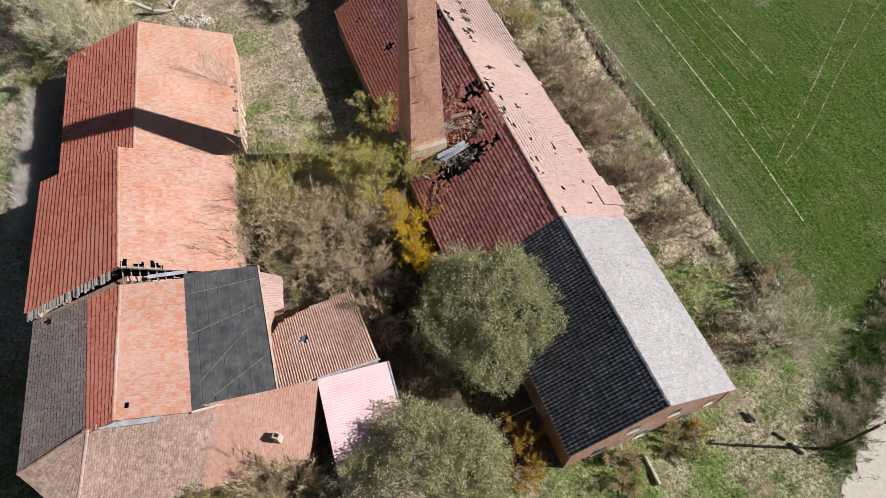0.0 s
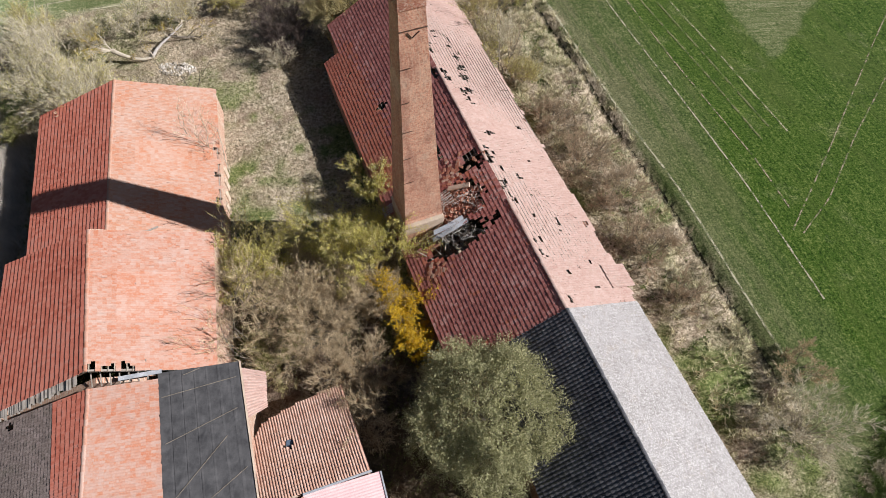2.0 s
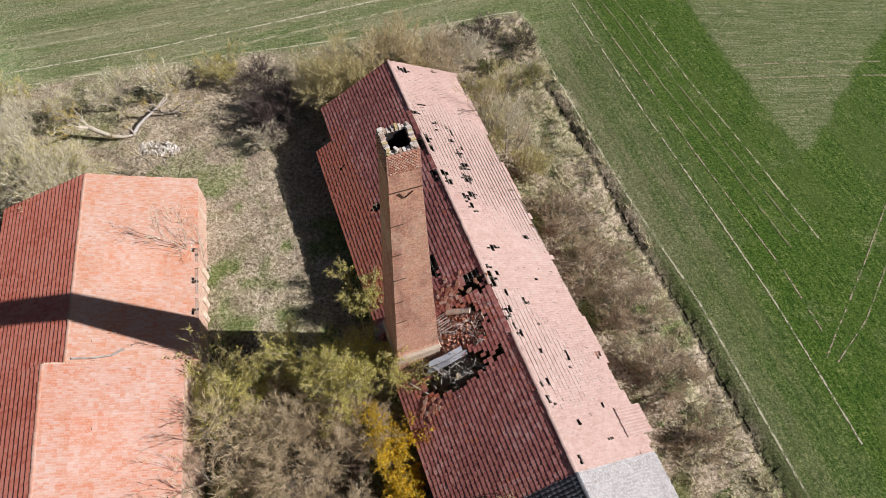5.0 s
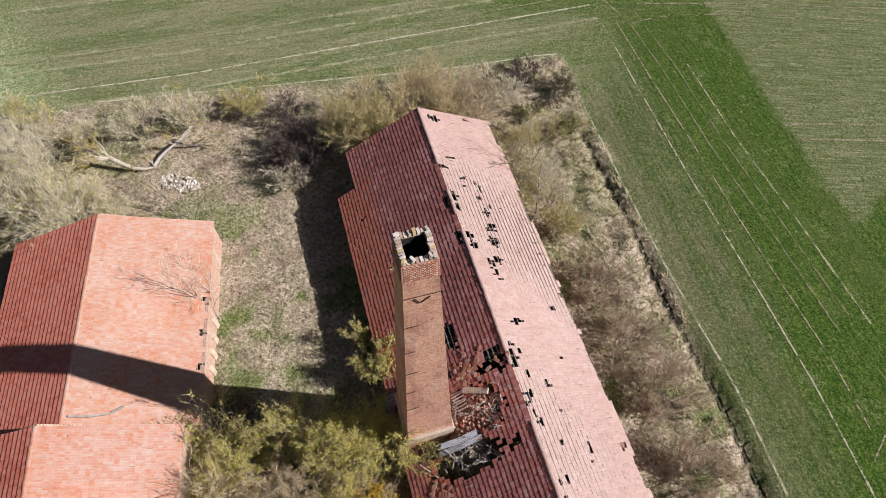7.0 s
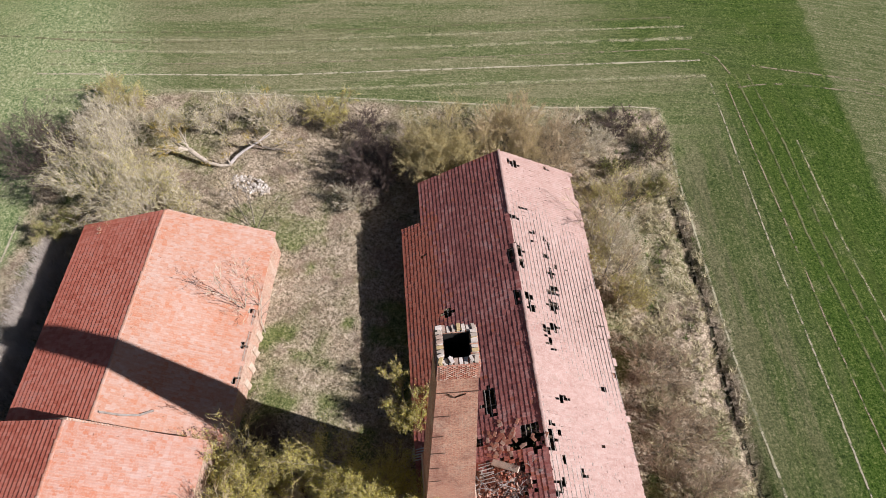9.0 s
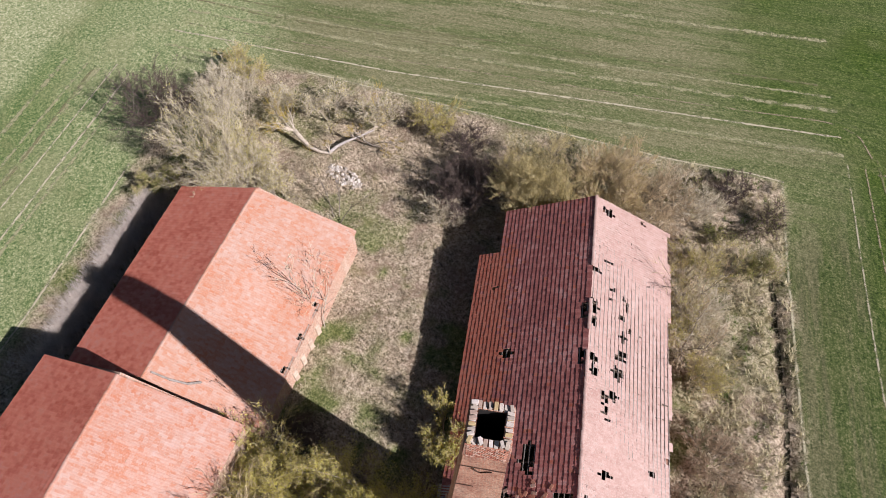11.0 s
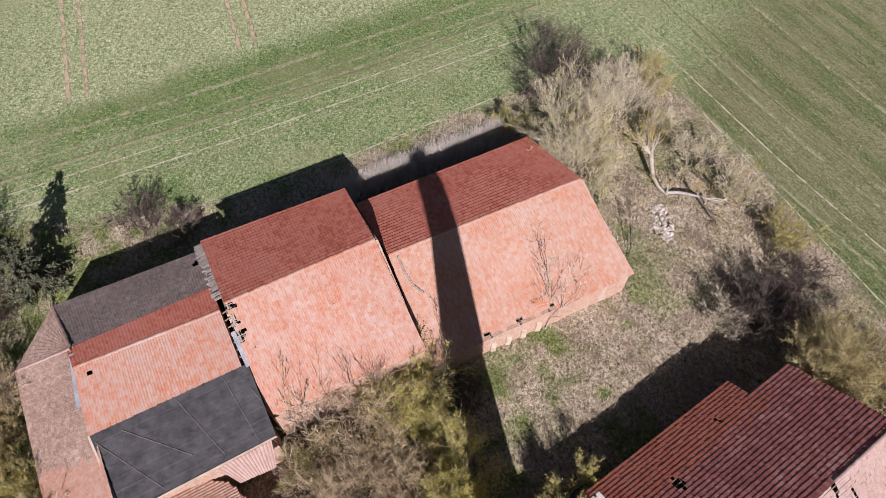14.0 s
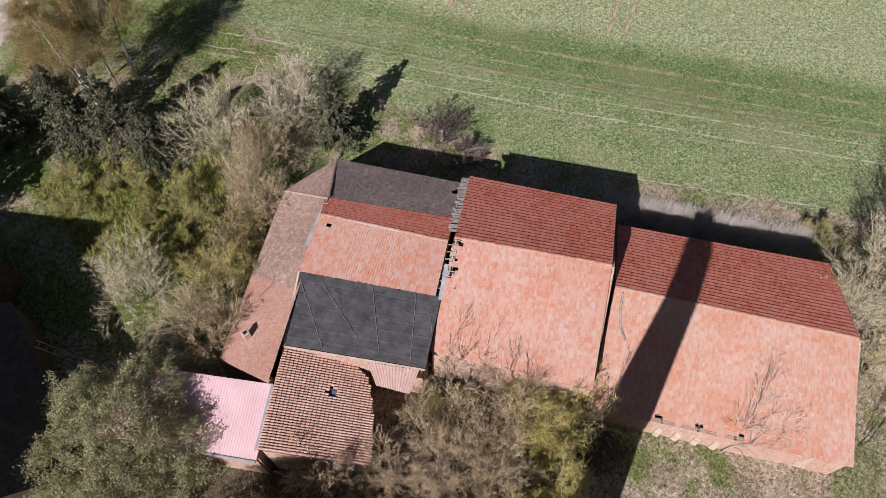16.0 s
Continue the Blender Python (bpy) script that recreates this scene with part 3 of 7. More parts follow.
    nt.links.new(mix(nt, wild, field, yard), b.inputs["Base Color"])
    relief(nt, b, fine, 1.0, 0.14)
    return m


GROUND = ground_material()
build_ground()


def strip(name, pts, width, mat, lift, label, category, seed=0, wobble=0.15, gaps=0.0):
    """A ribbon that follows the ground along a line, with ragged edges."""
    rs = np.random.RandomState(seed)
    pts = np.asarray(pts, float)
    seg = np.linalg.norm(np.diff(pts, axis=0), axis=1)
    s = np.concatenate([[0], np.cumsum(seg)])
    n = max(4, int(s[-1] / 0.35))
    t = np.linspace(0, s[-1], n)
    C = np.column_stack([np.interp(t, s, pts[:, 0]), np.interp(t, s, pts[:, 1])])
    k = np.array([0.25, 0.5, 0.25])
    for _ in range(6):
        C[1:-1] = (C[:-2] * k[0] + C[1:-1] * k[1] + C[2:] * k[2])
    d = unit(np.gradient(C, axis=0))
    nrm = np.column_stack([-d[:, 1], d[:, 0]])
    ragged = rs.uniform(-1, 1, (n + 8, 2))
    if width > 2:
        ragged = np.column_stack([np.convolve(ragged[:, q], np.ones(9) / 4, "same") for q in (0, 1)])
    w = width / 2 * (1 + wobble * ragged[4:-4])
    cols = [C - nrm * w[:, :1], C - nrm * w[:, :1] * 0.33, C + nrm * w[:, 1:] * 0.33, C + nrm * w[:, 1:]]
    V = np.concatenate([np.column_stack([c, ground_height(c[:, 0], c[:, 1]) + lift]) for c in cols])
    i = np.arange(n - 1)
    if gaps:
        i = i[rs.rand(n - 1) > gaps]
    F = np.concatenate([np.stack([a * n + i, a * n + i + 1, (a + 1) * n + i + 1, (a + 1) * n + i], 1) for a in range(3)])
    ob = npart(name, V, [F[:, ::-1]], mat, None, "", True)
    edge = np.concatenate([np.full(n, q) for q in (0.0, 1.0, 1.0, 0.0)]).astype(np.float32)
    ob.data.attributes.new("edge", "FLOAT", "POINT").data.foreach_set("value", edge)
    return tagged(ob, label, category, kind="structure")


ROAD = [(85, 95), (62, 61), (47, 39), (38.5, 23.5), (32.5, 12.5), (22, -3.5), (4, -20.5), (-21, -33.5), (-40, -41), (-90, -62)]
strip("road", ROAD, 5.2, GRIT, 0.06, "pale sandy lane past the derelict farm", "road", 1, 0.06)
# A flat dark strip: the ditch's inner shade put into colour.
strip("ditch", DITCH, 0.36, DITCH_SHADE, 0.2, "narrow dark ditch along the field edge", "ditch", 2, 0.3)
for k, (line, w, mat) in enumerate((
        ([(9.7, 86.8), (14.1, 76.1), (17.7, 67.6), (23.2, 55.3), (27.0, 46.6), (29.2, 40.8), (31.5, 34.5)], 0.3, TRACK_PALE),
        ([(10.8, 88.3), (15.1, 78.5), (18.8, 70.4), (22.6, 61.6), (28.6, 49), (30.6, 43.5)], 0.28, TRACK),
        ([(11.9, 88.9), (16.2, 80.3), (20.5, 70.2), (25.4, 60.4), (29.6, 51.4)], 0.36, TRACK_FAINT),
        ([(13.2, 89.4), (17.6, 80.9), (21.8, 71.0), (26.6, 61.2), (30.6, 53)], 0.36, TRACK_FAINT),
        ([(27.6, 74.0), (32.0, 74.7), (36.7, 75.2), (70, 78.5)], 0.4, TRACK), ([(28.2, 72.1), (36.4, 73.1), (70, 76.5)], 0.4, TRACK),
        ([(13.5, 90.9), (24.8, 92.4), (39.7, 93.6), (75, 96)], 0.4, TRACK), ([(12.5, 87.0), (14.5, 88.2), (17.3, 89.3), (24.7, 90.6), (39.4, 91.4), (75, 93.5)], 0.36, TRACK),
        ([(-12, 78.6), (-4.0, 81.7), (6.4, 86.0), (8.6, 87.6)], 0.3, TRACK_FAINT),
        ([(-70, 66.5), (-52, 71.5), (-30, 80)], 0.5, TRACK_FAINT),
        ([(-60, 70.5), (-36, 79.2), (-14, 88.6), (4, 96)], 0.5, TRACK_FAINT),
        ([(-40.5, -9), (-46.5, 12), (-53, 34), (-61, 55)], 0.5, TRACK_FAINT),
        ([(-58.3, 63.9), (-34.1, 72.4), (-12, 81.6), (8.2, 89.9)], 0.42, TRACK_STRAW),
        ([(-58, 65.6), (-35.1, 74.0), (-12.6, 83.2), (6.5, 91.3), (9.6, 91.2), (11.5, 88.8)], 0.3, TRACK),
        ([(54, 84), (43.7, 65.7), (35.3, 50.0), (30.4, 41.2)], 0.24, TRACK),
        ([(56, 81), (45.2, 63.2), (38.5, 52.5), (34.3, 44.8), (31.2, 40.9)], 0.24, TRACK),
        ([(-34, -15.2), (-38.8, -0.4), (-45, 20.8), (-50.5, 37.4), (-57, 56.3)], 0.45, TRACK_STRAW),
        ([(-36, -16.3), (-42.2, 4.1), (-48.9, 25.9), (-59.2, 56.5)], 0.34, TRACK_STRAW),
        ([(-36.2, 8), (-37.4, 19.2), (-41.3, 31.6), (-47.2, 47.8)], 0.4, TRACK_STRAW),
        ([(5.5, 81.2), (2.8, 80.6), (-4.3, 77.9), (-26.4, 71.6), (-41.3, 67.3)], 0.36, TRACK_STRAW),
        ([(5.5, 80.7), (8.6, 73.0), (12.4, 64.0), (15.8, 56.1), (18.2, 51.2), (21, 45.6), (24.6, 36.2), (27.2, 29.5)], 0.4, TRACK_PALE))):
    strip("wheel_track", line, w * 0.85, mat, 0.045, "faint bare wheel line across the green field", "wheel track", 20 + k, 0.35)
STRAW_FAINT = track_material("faint_straw_line", (0.25, 0.26, 0.13), (0.48, 0.46, 0.29), 0.6, 0.3)
WEST_LINE = np.array([(-34, -15.2), (-38.8, -0.4), (-45, 20.8), (-50.5, 37.4), (-57, 56.3)])
NORTH_LINE = np.array([(-58.3, 63.9), (-34.1, 72.4), (-12, 81.6), (8.2, 89.9)])
EAST_LINE = np.array([(16.2, 80.3), (20.5, 70.2), (25.4, 60.4), (29.6, 51.4)])
for k, (line, side, w) in enumerate((
        (WEST_LINE, (-3.6, -1.2), 0.9), (WEST_LINE, (-5.0, -1.6), 0.5), (WEST_LINE, (-7.4, -2.4), 0.9), (WEST_LINE, (0.9, 0.3), 0.6), (NORTH_LINE, (-1.4, 3.4), 0.8),
        (NORTH_LINE, (-2.2, 5.2), 0.5), (NORTH_LINE, (-5.6, 13.4), 0.9), (NORTH_LINE, (0.9, -2.2), 0.7), (EAST_LINE, (2.6, 1.2), 0.3))):
    strip("wheel_track", line + np.array(side), w, STRAW_FAINT, 0.03, "faint straw-coloured line along the field's edge", "wheel track", 80 + k, 0.5)
for k, (x, y) in enumerate(((-47.1, -12.1), (-52.5, 4.9), (-57.9, 21.8))):
    for s in (-0.9, 0.9):
        a = np.array([x, y]) + s * np.array([-0.24, 0.97])
        strip("wheel_track", [a, a + 60 * np.array([-0.97, -0.17])], 0.7, TRACK_BARE, 0.045, "bare tractor track in the thin crop", "wheel track", 50 + 2 * k + int(s > 0), 0.35)


# ---- roofs ----
PIECES = []   # single tiles and caps, laid last


def quad_frame(A, B, C, D):
    A, B, C, D = (np.asarray(p, float) for p in (A, B, C, D))
    n = unit(np.cross(D - A, B - A))
    return A, B, C, D, n if n[2] > 0 else -n


def lay_tiles(name, A, B, C, D, mat, parent, label, pitch=0.36, gauge=0.24, wave=0.03, step=0.04, seed=0, keep=None, jitter=1.0, ribs=4, lift=0.07, sag=0.0, single=0):
    """Courses of tiles on the slope A-B (ridge) and D-C (eave). keep(u, v): which are still there."""
    A, B, C, D, n = quad_frame(A, B, C, D)
    rs = np.random.RandomState(seed)
    rows = max(2, int(round((np.linalg.norm(D - A) + np.linalg.norm(C - B)) / 2 / pitch)))
    cols = max(2, int(round((np.linalg.norm(B - A) + np.linalg.norm(C - D)) / 2 / gauge)))
    r, c = (g.ravel() for g in np.meshgrid(np.arange(rows), np.arange(cols), indexing="ij"))
    u, v = (c + 0.5) / cols, (r + 0.5) / rows
    if keep is not None:
        k = keep(u, v)
        r, c, u, v = r[k], c[k], u[k], v[k]
    if single:
        # a stretch round the middle of the slope, tile by tile
        far = np.maximum(np.abs(u - 0.5) * cols * gauge, np.abs(v - 0.45) * rows * pitch)
        near = np.argsort(far, kind="stable")[:single]
        PIECES.append(lambda: single_tiles(A, B, C, D, n, u[near], v[near], rows, cols, wave, step, lift, sag, ribs, mat, parent, seed, jitter))
        rest = np.ones(len(r), bool)
        rest[near] = False
        r, c = r[rest], c[rest]
    m = len(r)
    du = rs.normal(0, 0.03, m) * jitter / cols
    dv = rs.normal(0, 0.045, m) * jitter / rows
    slip = (rs.rand(m) < 0.014 * max(jitter - 0.95, 0)) * rs.uniform(0, 0.5, m) / rows
    twist = rs.normal(0, 0.025, m) * jitter
    hgt = rs.normal(0, 0.006, m) * jitter
    s = np.linspace(0, 1, ribs)
    prof = wave * np.cos(s * 2 * np.pi * 0.8 - 0.5)
    U = (c[:, None] + s[None, :] * 1.06 - 0.03) / cols + du[:, None]
    V0 = (r / rows + dv + slip)[:, None] + twist[:, None] * (s - 0.5) / rows - 0.12 / rows
    V1 = ((r + 1.04) / rows + dv + slip)[:, None] + twist[:, None] * (s - 0.5) / rows

    def at(U, V, h):
        U, V = U[..., None], V[..., None]
        p = (A * (1 - U) + B * U) * (1 - V) + (D * (1 - U) + C * U) * V
        if sag:
            p = p - sag * np.sin(np.pi * np.clip(U, 0, 1)) * np.array([0, 0, 1.0]) * (0.6 + 0.4 * np.sin(9 * U + 2 * V))
        return p + h[..., None] * n
    top = at(U, V0, lift + prof + hgt[:, None])
    low = at(U, V1, lift + step + prof + hgt[:, None])
    und = at(U, V1 - 0.02 / rows, lift + step * 0.1 + prof * 0.9 + hgt[:, None])
    Vs = np.stack([top, low, und], 1).reshape(-1, 3)
    base = (np.arange(m) * 3 * ribs)[:, None, None]
    j = np.arange(ribs - 1)
    f1 = np.stack([j, j + ribs, j + ribs + 1, j + 1], 1)
    f2 = np.stack([j + ribs, j + 2 * ribs, j + 2 * ribs + 1, j + ribs + 1], 1)
    F = (base + np.concatenate([f1, f2])[None]).reshape(-1, 4)
    if np.cross(D - A, B - A)[2] < 0:
        F = F[:, ::-1]
    return npart(name, Vs, [F], mat, parent, label, kind="stuff")


def single_tiles(A, B, C, D, n, u, v, rows, cols, wave, step, lift, sag, ribs, mat, parent, seed, jitter):
    rs = np.random.RandomState(seed + 300)
    ex = unit(B - A + C - D)
    ey = D - A + C - B
    ey = unit(ey - ex * (ey @ ex))
    if np.cross(ex, ey) @ n < 0:
        ex = -ex
    wu = np.linalg.norm(B - A + C - D) / 2 / cols
    hv = abs((D - A + C - B) @ ey) / 2 / rows
    q = np.linspace(0, 1, ribs)
    prof = wave * np.cos(q * 2 * np.pi * 0.8 - 0.5)
    rings = ((-0.62, lift + prof), (0.54, lift + step + prof), (0.52, lift + 0.1 * step + 0.9 * prof))
    V = np.concatenate([np.column_stack([(q * 1.14 - 0.57) * wu, np.full(ribs, y * hv), z]) for y, z in rings])
    j = np.arange(ribs - 1)
    F = np.concatenate([np.stack([j, j + 1, j + ribs + 1, j + ribs], 1), np.stack([j + ribs, j + ribs + 1, j + 2 * ribs + 1, j + 2 * ribs], 1)])
    me = npmesh("roof_tile", V, [F], mat)
    turn = Matrix([[*row] for row in np.column_stack([ex, ey, n])]).to_4x4()
    for a, b in zip(u, v):
        p = (A * (1 - a) + B * a) * (1 - b) + (D * (1 - a) + C * a) * b
        if sag:
            p = p - np.array([0, 0, sag]) * np.sin(np.pi * a) * (0.6 + 0.4 * np.sin(9 * a + 2 * b))
        p = p + ex * rs.normal(0, 0.03) * wu * jitter + ey * rs.normal(0, 0.045) * hv * jitter + n * rs.normal(0, 0.005) * jitter
        ob = attach(new("roof_tile", me), parent)
        ob.matrix_basis = Matrix.Translation(p) @ turn @ Matrix.Rotation(rs.normal(0, 0.006) * jitter, 4, "Z")


def ridge_caps(name, A, B, mat, parent, label="", r=0.13, length=0.4, seed=0, keep=None):
    """Low half-round caps along a ridge or hip, each a piece of its own, laid once the roofs stand."""
    PIECES.append(lambda: lay_caps(name.rstrip("s"), label, A, B, mat, parent, r, length, seed, keep))


def lay_caps(name, label, A, B, mat, parent, r, length, seed, keep):
    rs = np.random.RandomState(seed)
    A, B = np.asarray(A, float), np.asarray(B, float)
    n = max(2, int(np.linalg.norm(B - A) / length))
    d = unit(B - A)
    s = unit(np.cross(d, (0, 0, 1)))
    t = np.cross(s, d)
    L = np.linalg.norm(B - A) / n
    a = np.linspace(0, np.pi, 6)
    V = np.concatenate([np.column_stack([np.cos(a) * rad, np.full(6, y * L), np.sin(a) * rad * 0.55 + z]) for y, rad, z in ((-0.54, r * 0.92, 0.04), (0.53, r * 1.05, 0.05), (0.53, r * 0.95, 0.02))])
    j = np.arange(5)
    F = np.concatenate([np.stack([j, j + 1, j + 7, j + 6], 1), np.stack([j + 6, j + 7, j + 13, j + 12], 1)])
    me = npmesh(name, V, [F], mat)
    turn = Matrix([[*row] for row in np.column_stack([s, d, t])]).to_4x4()
    i = np.arange(n)
    if keep is not None:
        i = i[keep((i + 0.5) / n)]
    for k in i:
        p = A + (B - A) * ((k + 0.5) / n) + t * rs.normal(0, 0.008) + s * rs.normal(0, 0.01)
        ob = tagged(attach(new(name, me), parent), label.replace("tiles", "tile"))
        ob.matrix_basis = Matrix.Translation(p) @ turn @ Matrix.Rotation(rs.normal(0, 0.02), 4, "Z")


def rafters(A, B, C, D, parent, every=1.1, w=0.12, h=0.16, seed=0, battens=True, pitch=0.36, mat=None, batten_mat=None):
    """Timber under the tiles: rafters down the slope and thin laths across them."""
    A, B, C, D, n = quad_frame(A, B, C, D)
    k = max(2, int(np.linalg.norm(B - A) / every))
    u = np.linspace(0.01, 0.99, k)[:, None]
    beams("roof_frame", A * (1 - u) + B * u - n * 0.1, D * (1 - u) + C * u - n * 0.1, w, h, mat or DARK_WOOD, parent, "dark roof rafters", n, "stuff")
    if battens:
        q = max(2, int(np.linalg.norm(D - A) / pitch))
        v = ((np.arange(q) + 0.5) / q)[:, None]
        beams("lathing", A * (1 - v) + D * v + n * 0.02, B * (1 - v) + C * v + n * 0.02, 0.05, 0.035, batten_mat or WOOD, parent, "grey roof laths", n, "stuff")


def wall(name, a, b, z_low, za, zb, mat, parent, thick=0.36, label="", peak=None):
    """An upright wall from a to b (x, y) with its own thickness; peak (t, z): a gable point."""
    a, b = np.asarray(a, float), np.asarray(b, float)
    d = unit(b - a)
    nrm = np.array([-d[1], d[0]]) * thick / 2
    top = [(0.0, za), (1.0, zb)] if peak is None else [(0.0, za), peak, (1.0, zb)]
    bm = bmesh.new()
    rings = []
    for sgn in (-1, 1):
        pts = [(*(a + sgn * nrm), z_low), (*(b + sgn * nrm), z_low)] + [(*(a + (b - a) * t + sgn * nrm), z) for t, z in top[::-1]]
        rings.append([bm.verts.new(p) for p in pts])
    n = len(rings[0])
    bm.faces.new(rings[0])
    bm.faces.new(rings[1][::-1])
    for i in range(n):
        bm.faces.new((rings[0][i], rings[1][i], rings[1][(i + 1) % n], rings[0][(i + 1) % n]))
    bmesh.ops.recalc_face_normals(bm, faces=bm.faces[:])
    return part(name, bm, mat, parent, label)


def lerp(a, b, t):
    return np.asarray(a, float) * (1 - t) + np.asarray(b, float) * t


# the long barn with the chimney: e across (east +), d along the ridge from the south gable
BE, BD, BO = np.array([0.905, 0.426, 0]), np.array([-0.4235, 0.906, 0]), np.array([16.0, 14.86, 0])
SLOPE = 0.57


def long_barn(e, d, dz=0.0):
    return BO + BE * e + BD * d + np.array([0, 0, 8.4 - 0.0185 * d - SLOPE * abs(e) + dz])


HOLES_E = [  # e, d, half widths: lost tiles on the sunny slope
    (1.0, 53.0, 0.45, 0.35), (4.0, 53.5, 0.3, 0.25), (1.4, 48.5, 0.5, 0.22), (0.4, 47.3, 0.4, 0.25), (1.7, 46.3, 0.2, 0.2), (2.5, 46.0, 0.25, 0.25), (2.9, 45.3, 0.2, 0.5), (2.6, 44.4, 0.35, 0.3),
    (0.3, 44.3, 0.35, 0.6), (0.3, 43.1, 0.3, 0.45), (0.35, 40.5, 0.35, 0.5), (0.4, 39.6, 0.4, 0.4), (2.6, 42.9, 0.3, 0.4), (2.4, 41.4, 0.5, 0.45), (2.3, 40.0, 0.45, 0.55), (1.3, 38.0, 0.35, 0.5),
    (2.0, 38.2, 0.3, 0.4), (1.5, 37.1, 0.25, 0.4), (1.7, 36.5, 0.2, 0.3), (1.7, 33.0, 0.5, 0.28), (4.9, 34.0, 0.32, 0.25), (0.5, 31.2, 0.2, 0.28), (1.0, 28.8, 0.2, 0.3), (2.1, 28.0, 0.25, 0.4),
    (3.5, 23.5, 0.2, 0.4), (6.0, 23.2, 0.2, 0.4), (0.6, 25.5, 0.2, 0.5), (0.4, 26.1, 0.2, 0.3), (2.4, 26.1, 0.14, 0.16), (1.0, 21.7, 0.16, 0.22), (0.3, 27.1, 0.25, 0.45), (0.7, 27.5, 0.16, 0.2),
    (0.3, 30.1, 0.35, 0.75), (0.9, 30.6, 0.16, 0.2), (0.4, 21.6, 0.16, 0.25), (0.35, 20.5, 0.2, 0.32), (0.7, 20.1, 0.16, 0.16), (1.9, 18.7, 0.16, 0.22), (3.6, 17.2, 0.16, 0.2), (0.7, 16.3, 0.14, 0.18),
    (3.9, 29.8, 0.14, 0.16), (3.1, 22.6, 0.14, 0.16), (1.5, 24.0, 0.14, 0.16), (2.2, 34.3, 0.13, 0.14), (3.2, 43.6, 0.14, 0.2), (5.0, 40.2, 0.14, 0.14), (1.4, 45.4, 0.14, 0.14), (4.3, 19.4, 0.13, 0.16)]
HOLES_W = [(5.2, 40.8, 0.45, 0.35), (6.6, 46.6, 0.25, 0.25), (3.1, 33.4, 0.5, 1.0), (0.9, 30.4, 0.75, 0.85), (1.7, 30.2, 0.5, 0.4), (4.3, 30.9, 0.35, 0.5), (1.3, 24.8, 0.2, 0.2), (0.3, 40.5, 0.3, 0.6), (0.3, 43.8, 0.25, 0.7),
           (1.0, 25.0, 0.22, 0.3), (1.6, 24.6, 0.18, 0.2)]
CHIM = np.array([-1.88, 38.2])
CH_D = float((CHIM - BO[:2]) @ BD[:2])
CH_E = float((CHIM - BO[:2]) @ BE[:2])


def keep_holes(holes, e_of, d_of, seed, extra=None):
    rs = np.random.RandomState(seed)

    def keep(u, v):
        e, d = e_of(v), d_of(u)
        ok = np.ones(len(u), bool)
        for he, hd, a, b in holes:
            q = ((np.abs(e) - he) / a) ** 2 + ((d - hd) / b) ** 2
            ok &= ~(q < 1.0 + rs.uniform(-0.7, 0.6, len(u)))
        if extra is not None:
            ok &= extra(e, d)
        return ok
    return keep


def outside_chimney(e, d):
    return (np.abs(e - CH_E) > 1.75) | (np.abs(d - CH_D) > 1.75)


def outside_pit(e, d):
    # the fallen-in roof beside the chimney
    q = ((e + 4.3) / 2.4) ** 2 + ((d - 25.0) / 1.15) ** 2
    r = ((e + 2.9) / 1.75) ** 2 + ((d - 27.8) / 1.75) ** 2
    w = ((e + 5.4) / 2.2) ** 2 + ((d - 26.4) / 0.75) ** 2
    ragged = 0.22 * np.sin(7.3 * e + 3.1 * d) + 0.15 * np.sin(11 * d - 4.7 * e)
    return (q > 1.0 + ragged) & (r > 1.0 + ragged) & (w > 1.0 + ragged)


barn = thing("long_barn", 6.0, 36.0, float(gz(6, 36)), "long derelict brick barn with holed tile roofs and a tall chimney", "barn")
B1, B2, B3 = 15.6, 49.9, 54.0
wE, wS, wL = 6.6, 6.4, 8.35
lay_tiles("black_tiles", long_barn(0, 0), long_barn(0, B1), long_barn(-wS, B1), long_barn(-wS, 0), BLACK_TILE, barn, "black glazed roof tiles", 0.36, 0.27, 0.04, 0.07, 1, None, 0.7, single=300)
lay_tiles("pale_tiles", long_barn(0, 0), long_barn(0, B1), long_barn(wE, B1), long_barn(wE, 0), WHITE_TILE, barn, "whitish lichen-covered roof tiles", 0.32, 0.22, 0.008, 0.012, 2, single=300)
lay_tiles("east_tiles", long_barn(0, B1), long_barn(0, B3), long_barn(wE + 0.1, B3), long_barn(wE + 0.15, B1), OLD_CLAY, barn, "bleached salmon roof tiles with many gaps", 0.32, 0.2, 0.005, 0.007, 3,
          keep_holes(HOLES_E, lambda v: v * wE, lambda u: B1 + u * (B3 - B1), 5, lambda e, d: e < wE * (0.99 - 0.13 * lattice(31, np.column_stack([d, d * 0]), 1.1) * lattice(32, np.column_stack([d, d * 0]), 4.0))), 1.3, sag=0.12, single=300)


def red_share(e, d):
    """Where newer red tiles were laid: by the lower eave north of the chimney, and a patch to its south."""
    p = 0.95 * sstep(-e, 4.6, 6.4) * sstep(d, 31.5, 35) * sstep(d, 52, 49) + 0.8 * np.exp(-((e + 6.3) / 0.9) ** 2 - ((d - 24.9) / 1.3) ** 2)
    return p + 0.35 * np.exp(-((e + 1.6) / 1.2) ** 2 - ((d - 30.0) / 2.5) ** 2) + 0.02


def west_keep(red, e_of, d_of, seed):
    holes = keep_holes(HOLES_W, e_of, d_of, seed, lambda e, d: outside_chimney(e, d) & outside_pit(e, d))

    def keep(u, v):
        pick = np.random.RandomState(seed + 50).rand(len(u)) < red_share(e_of(v), d_of(u))
        return holes(u, v) & (pick == red)
    return keep


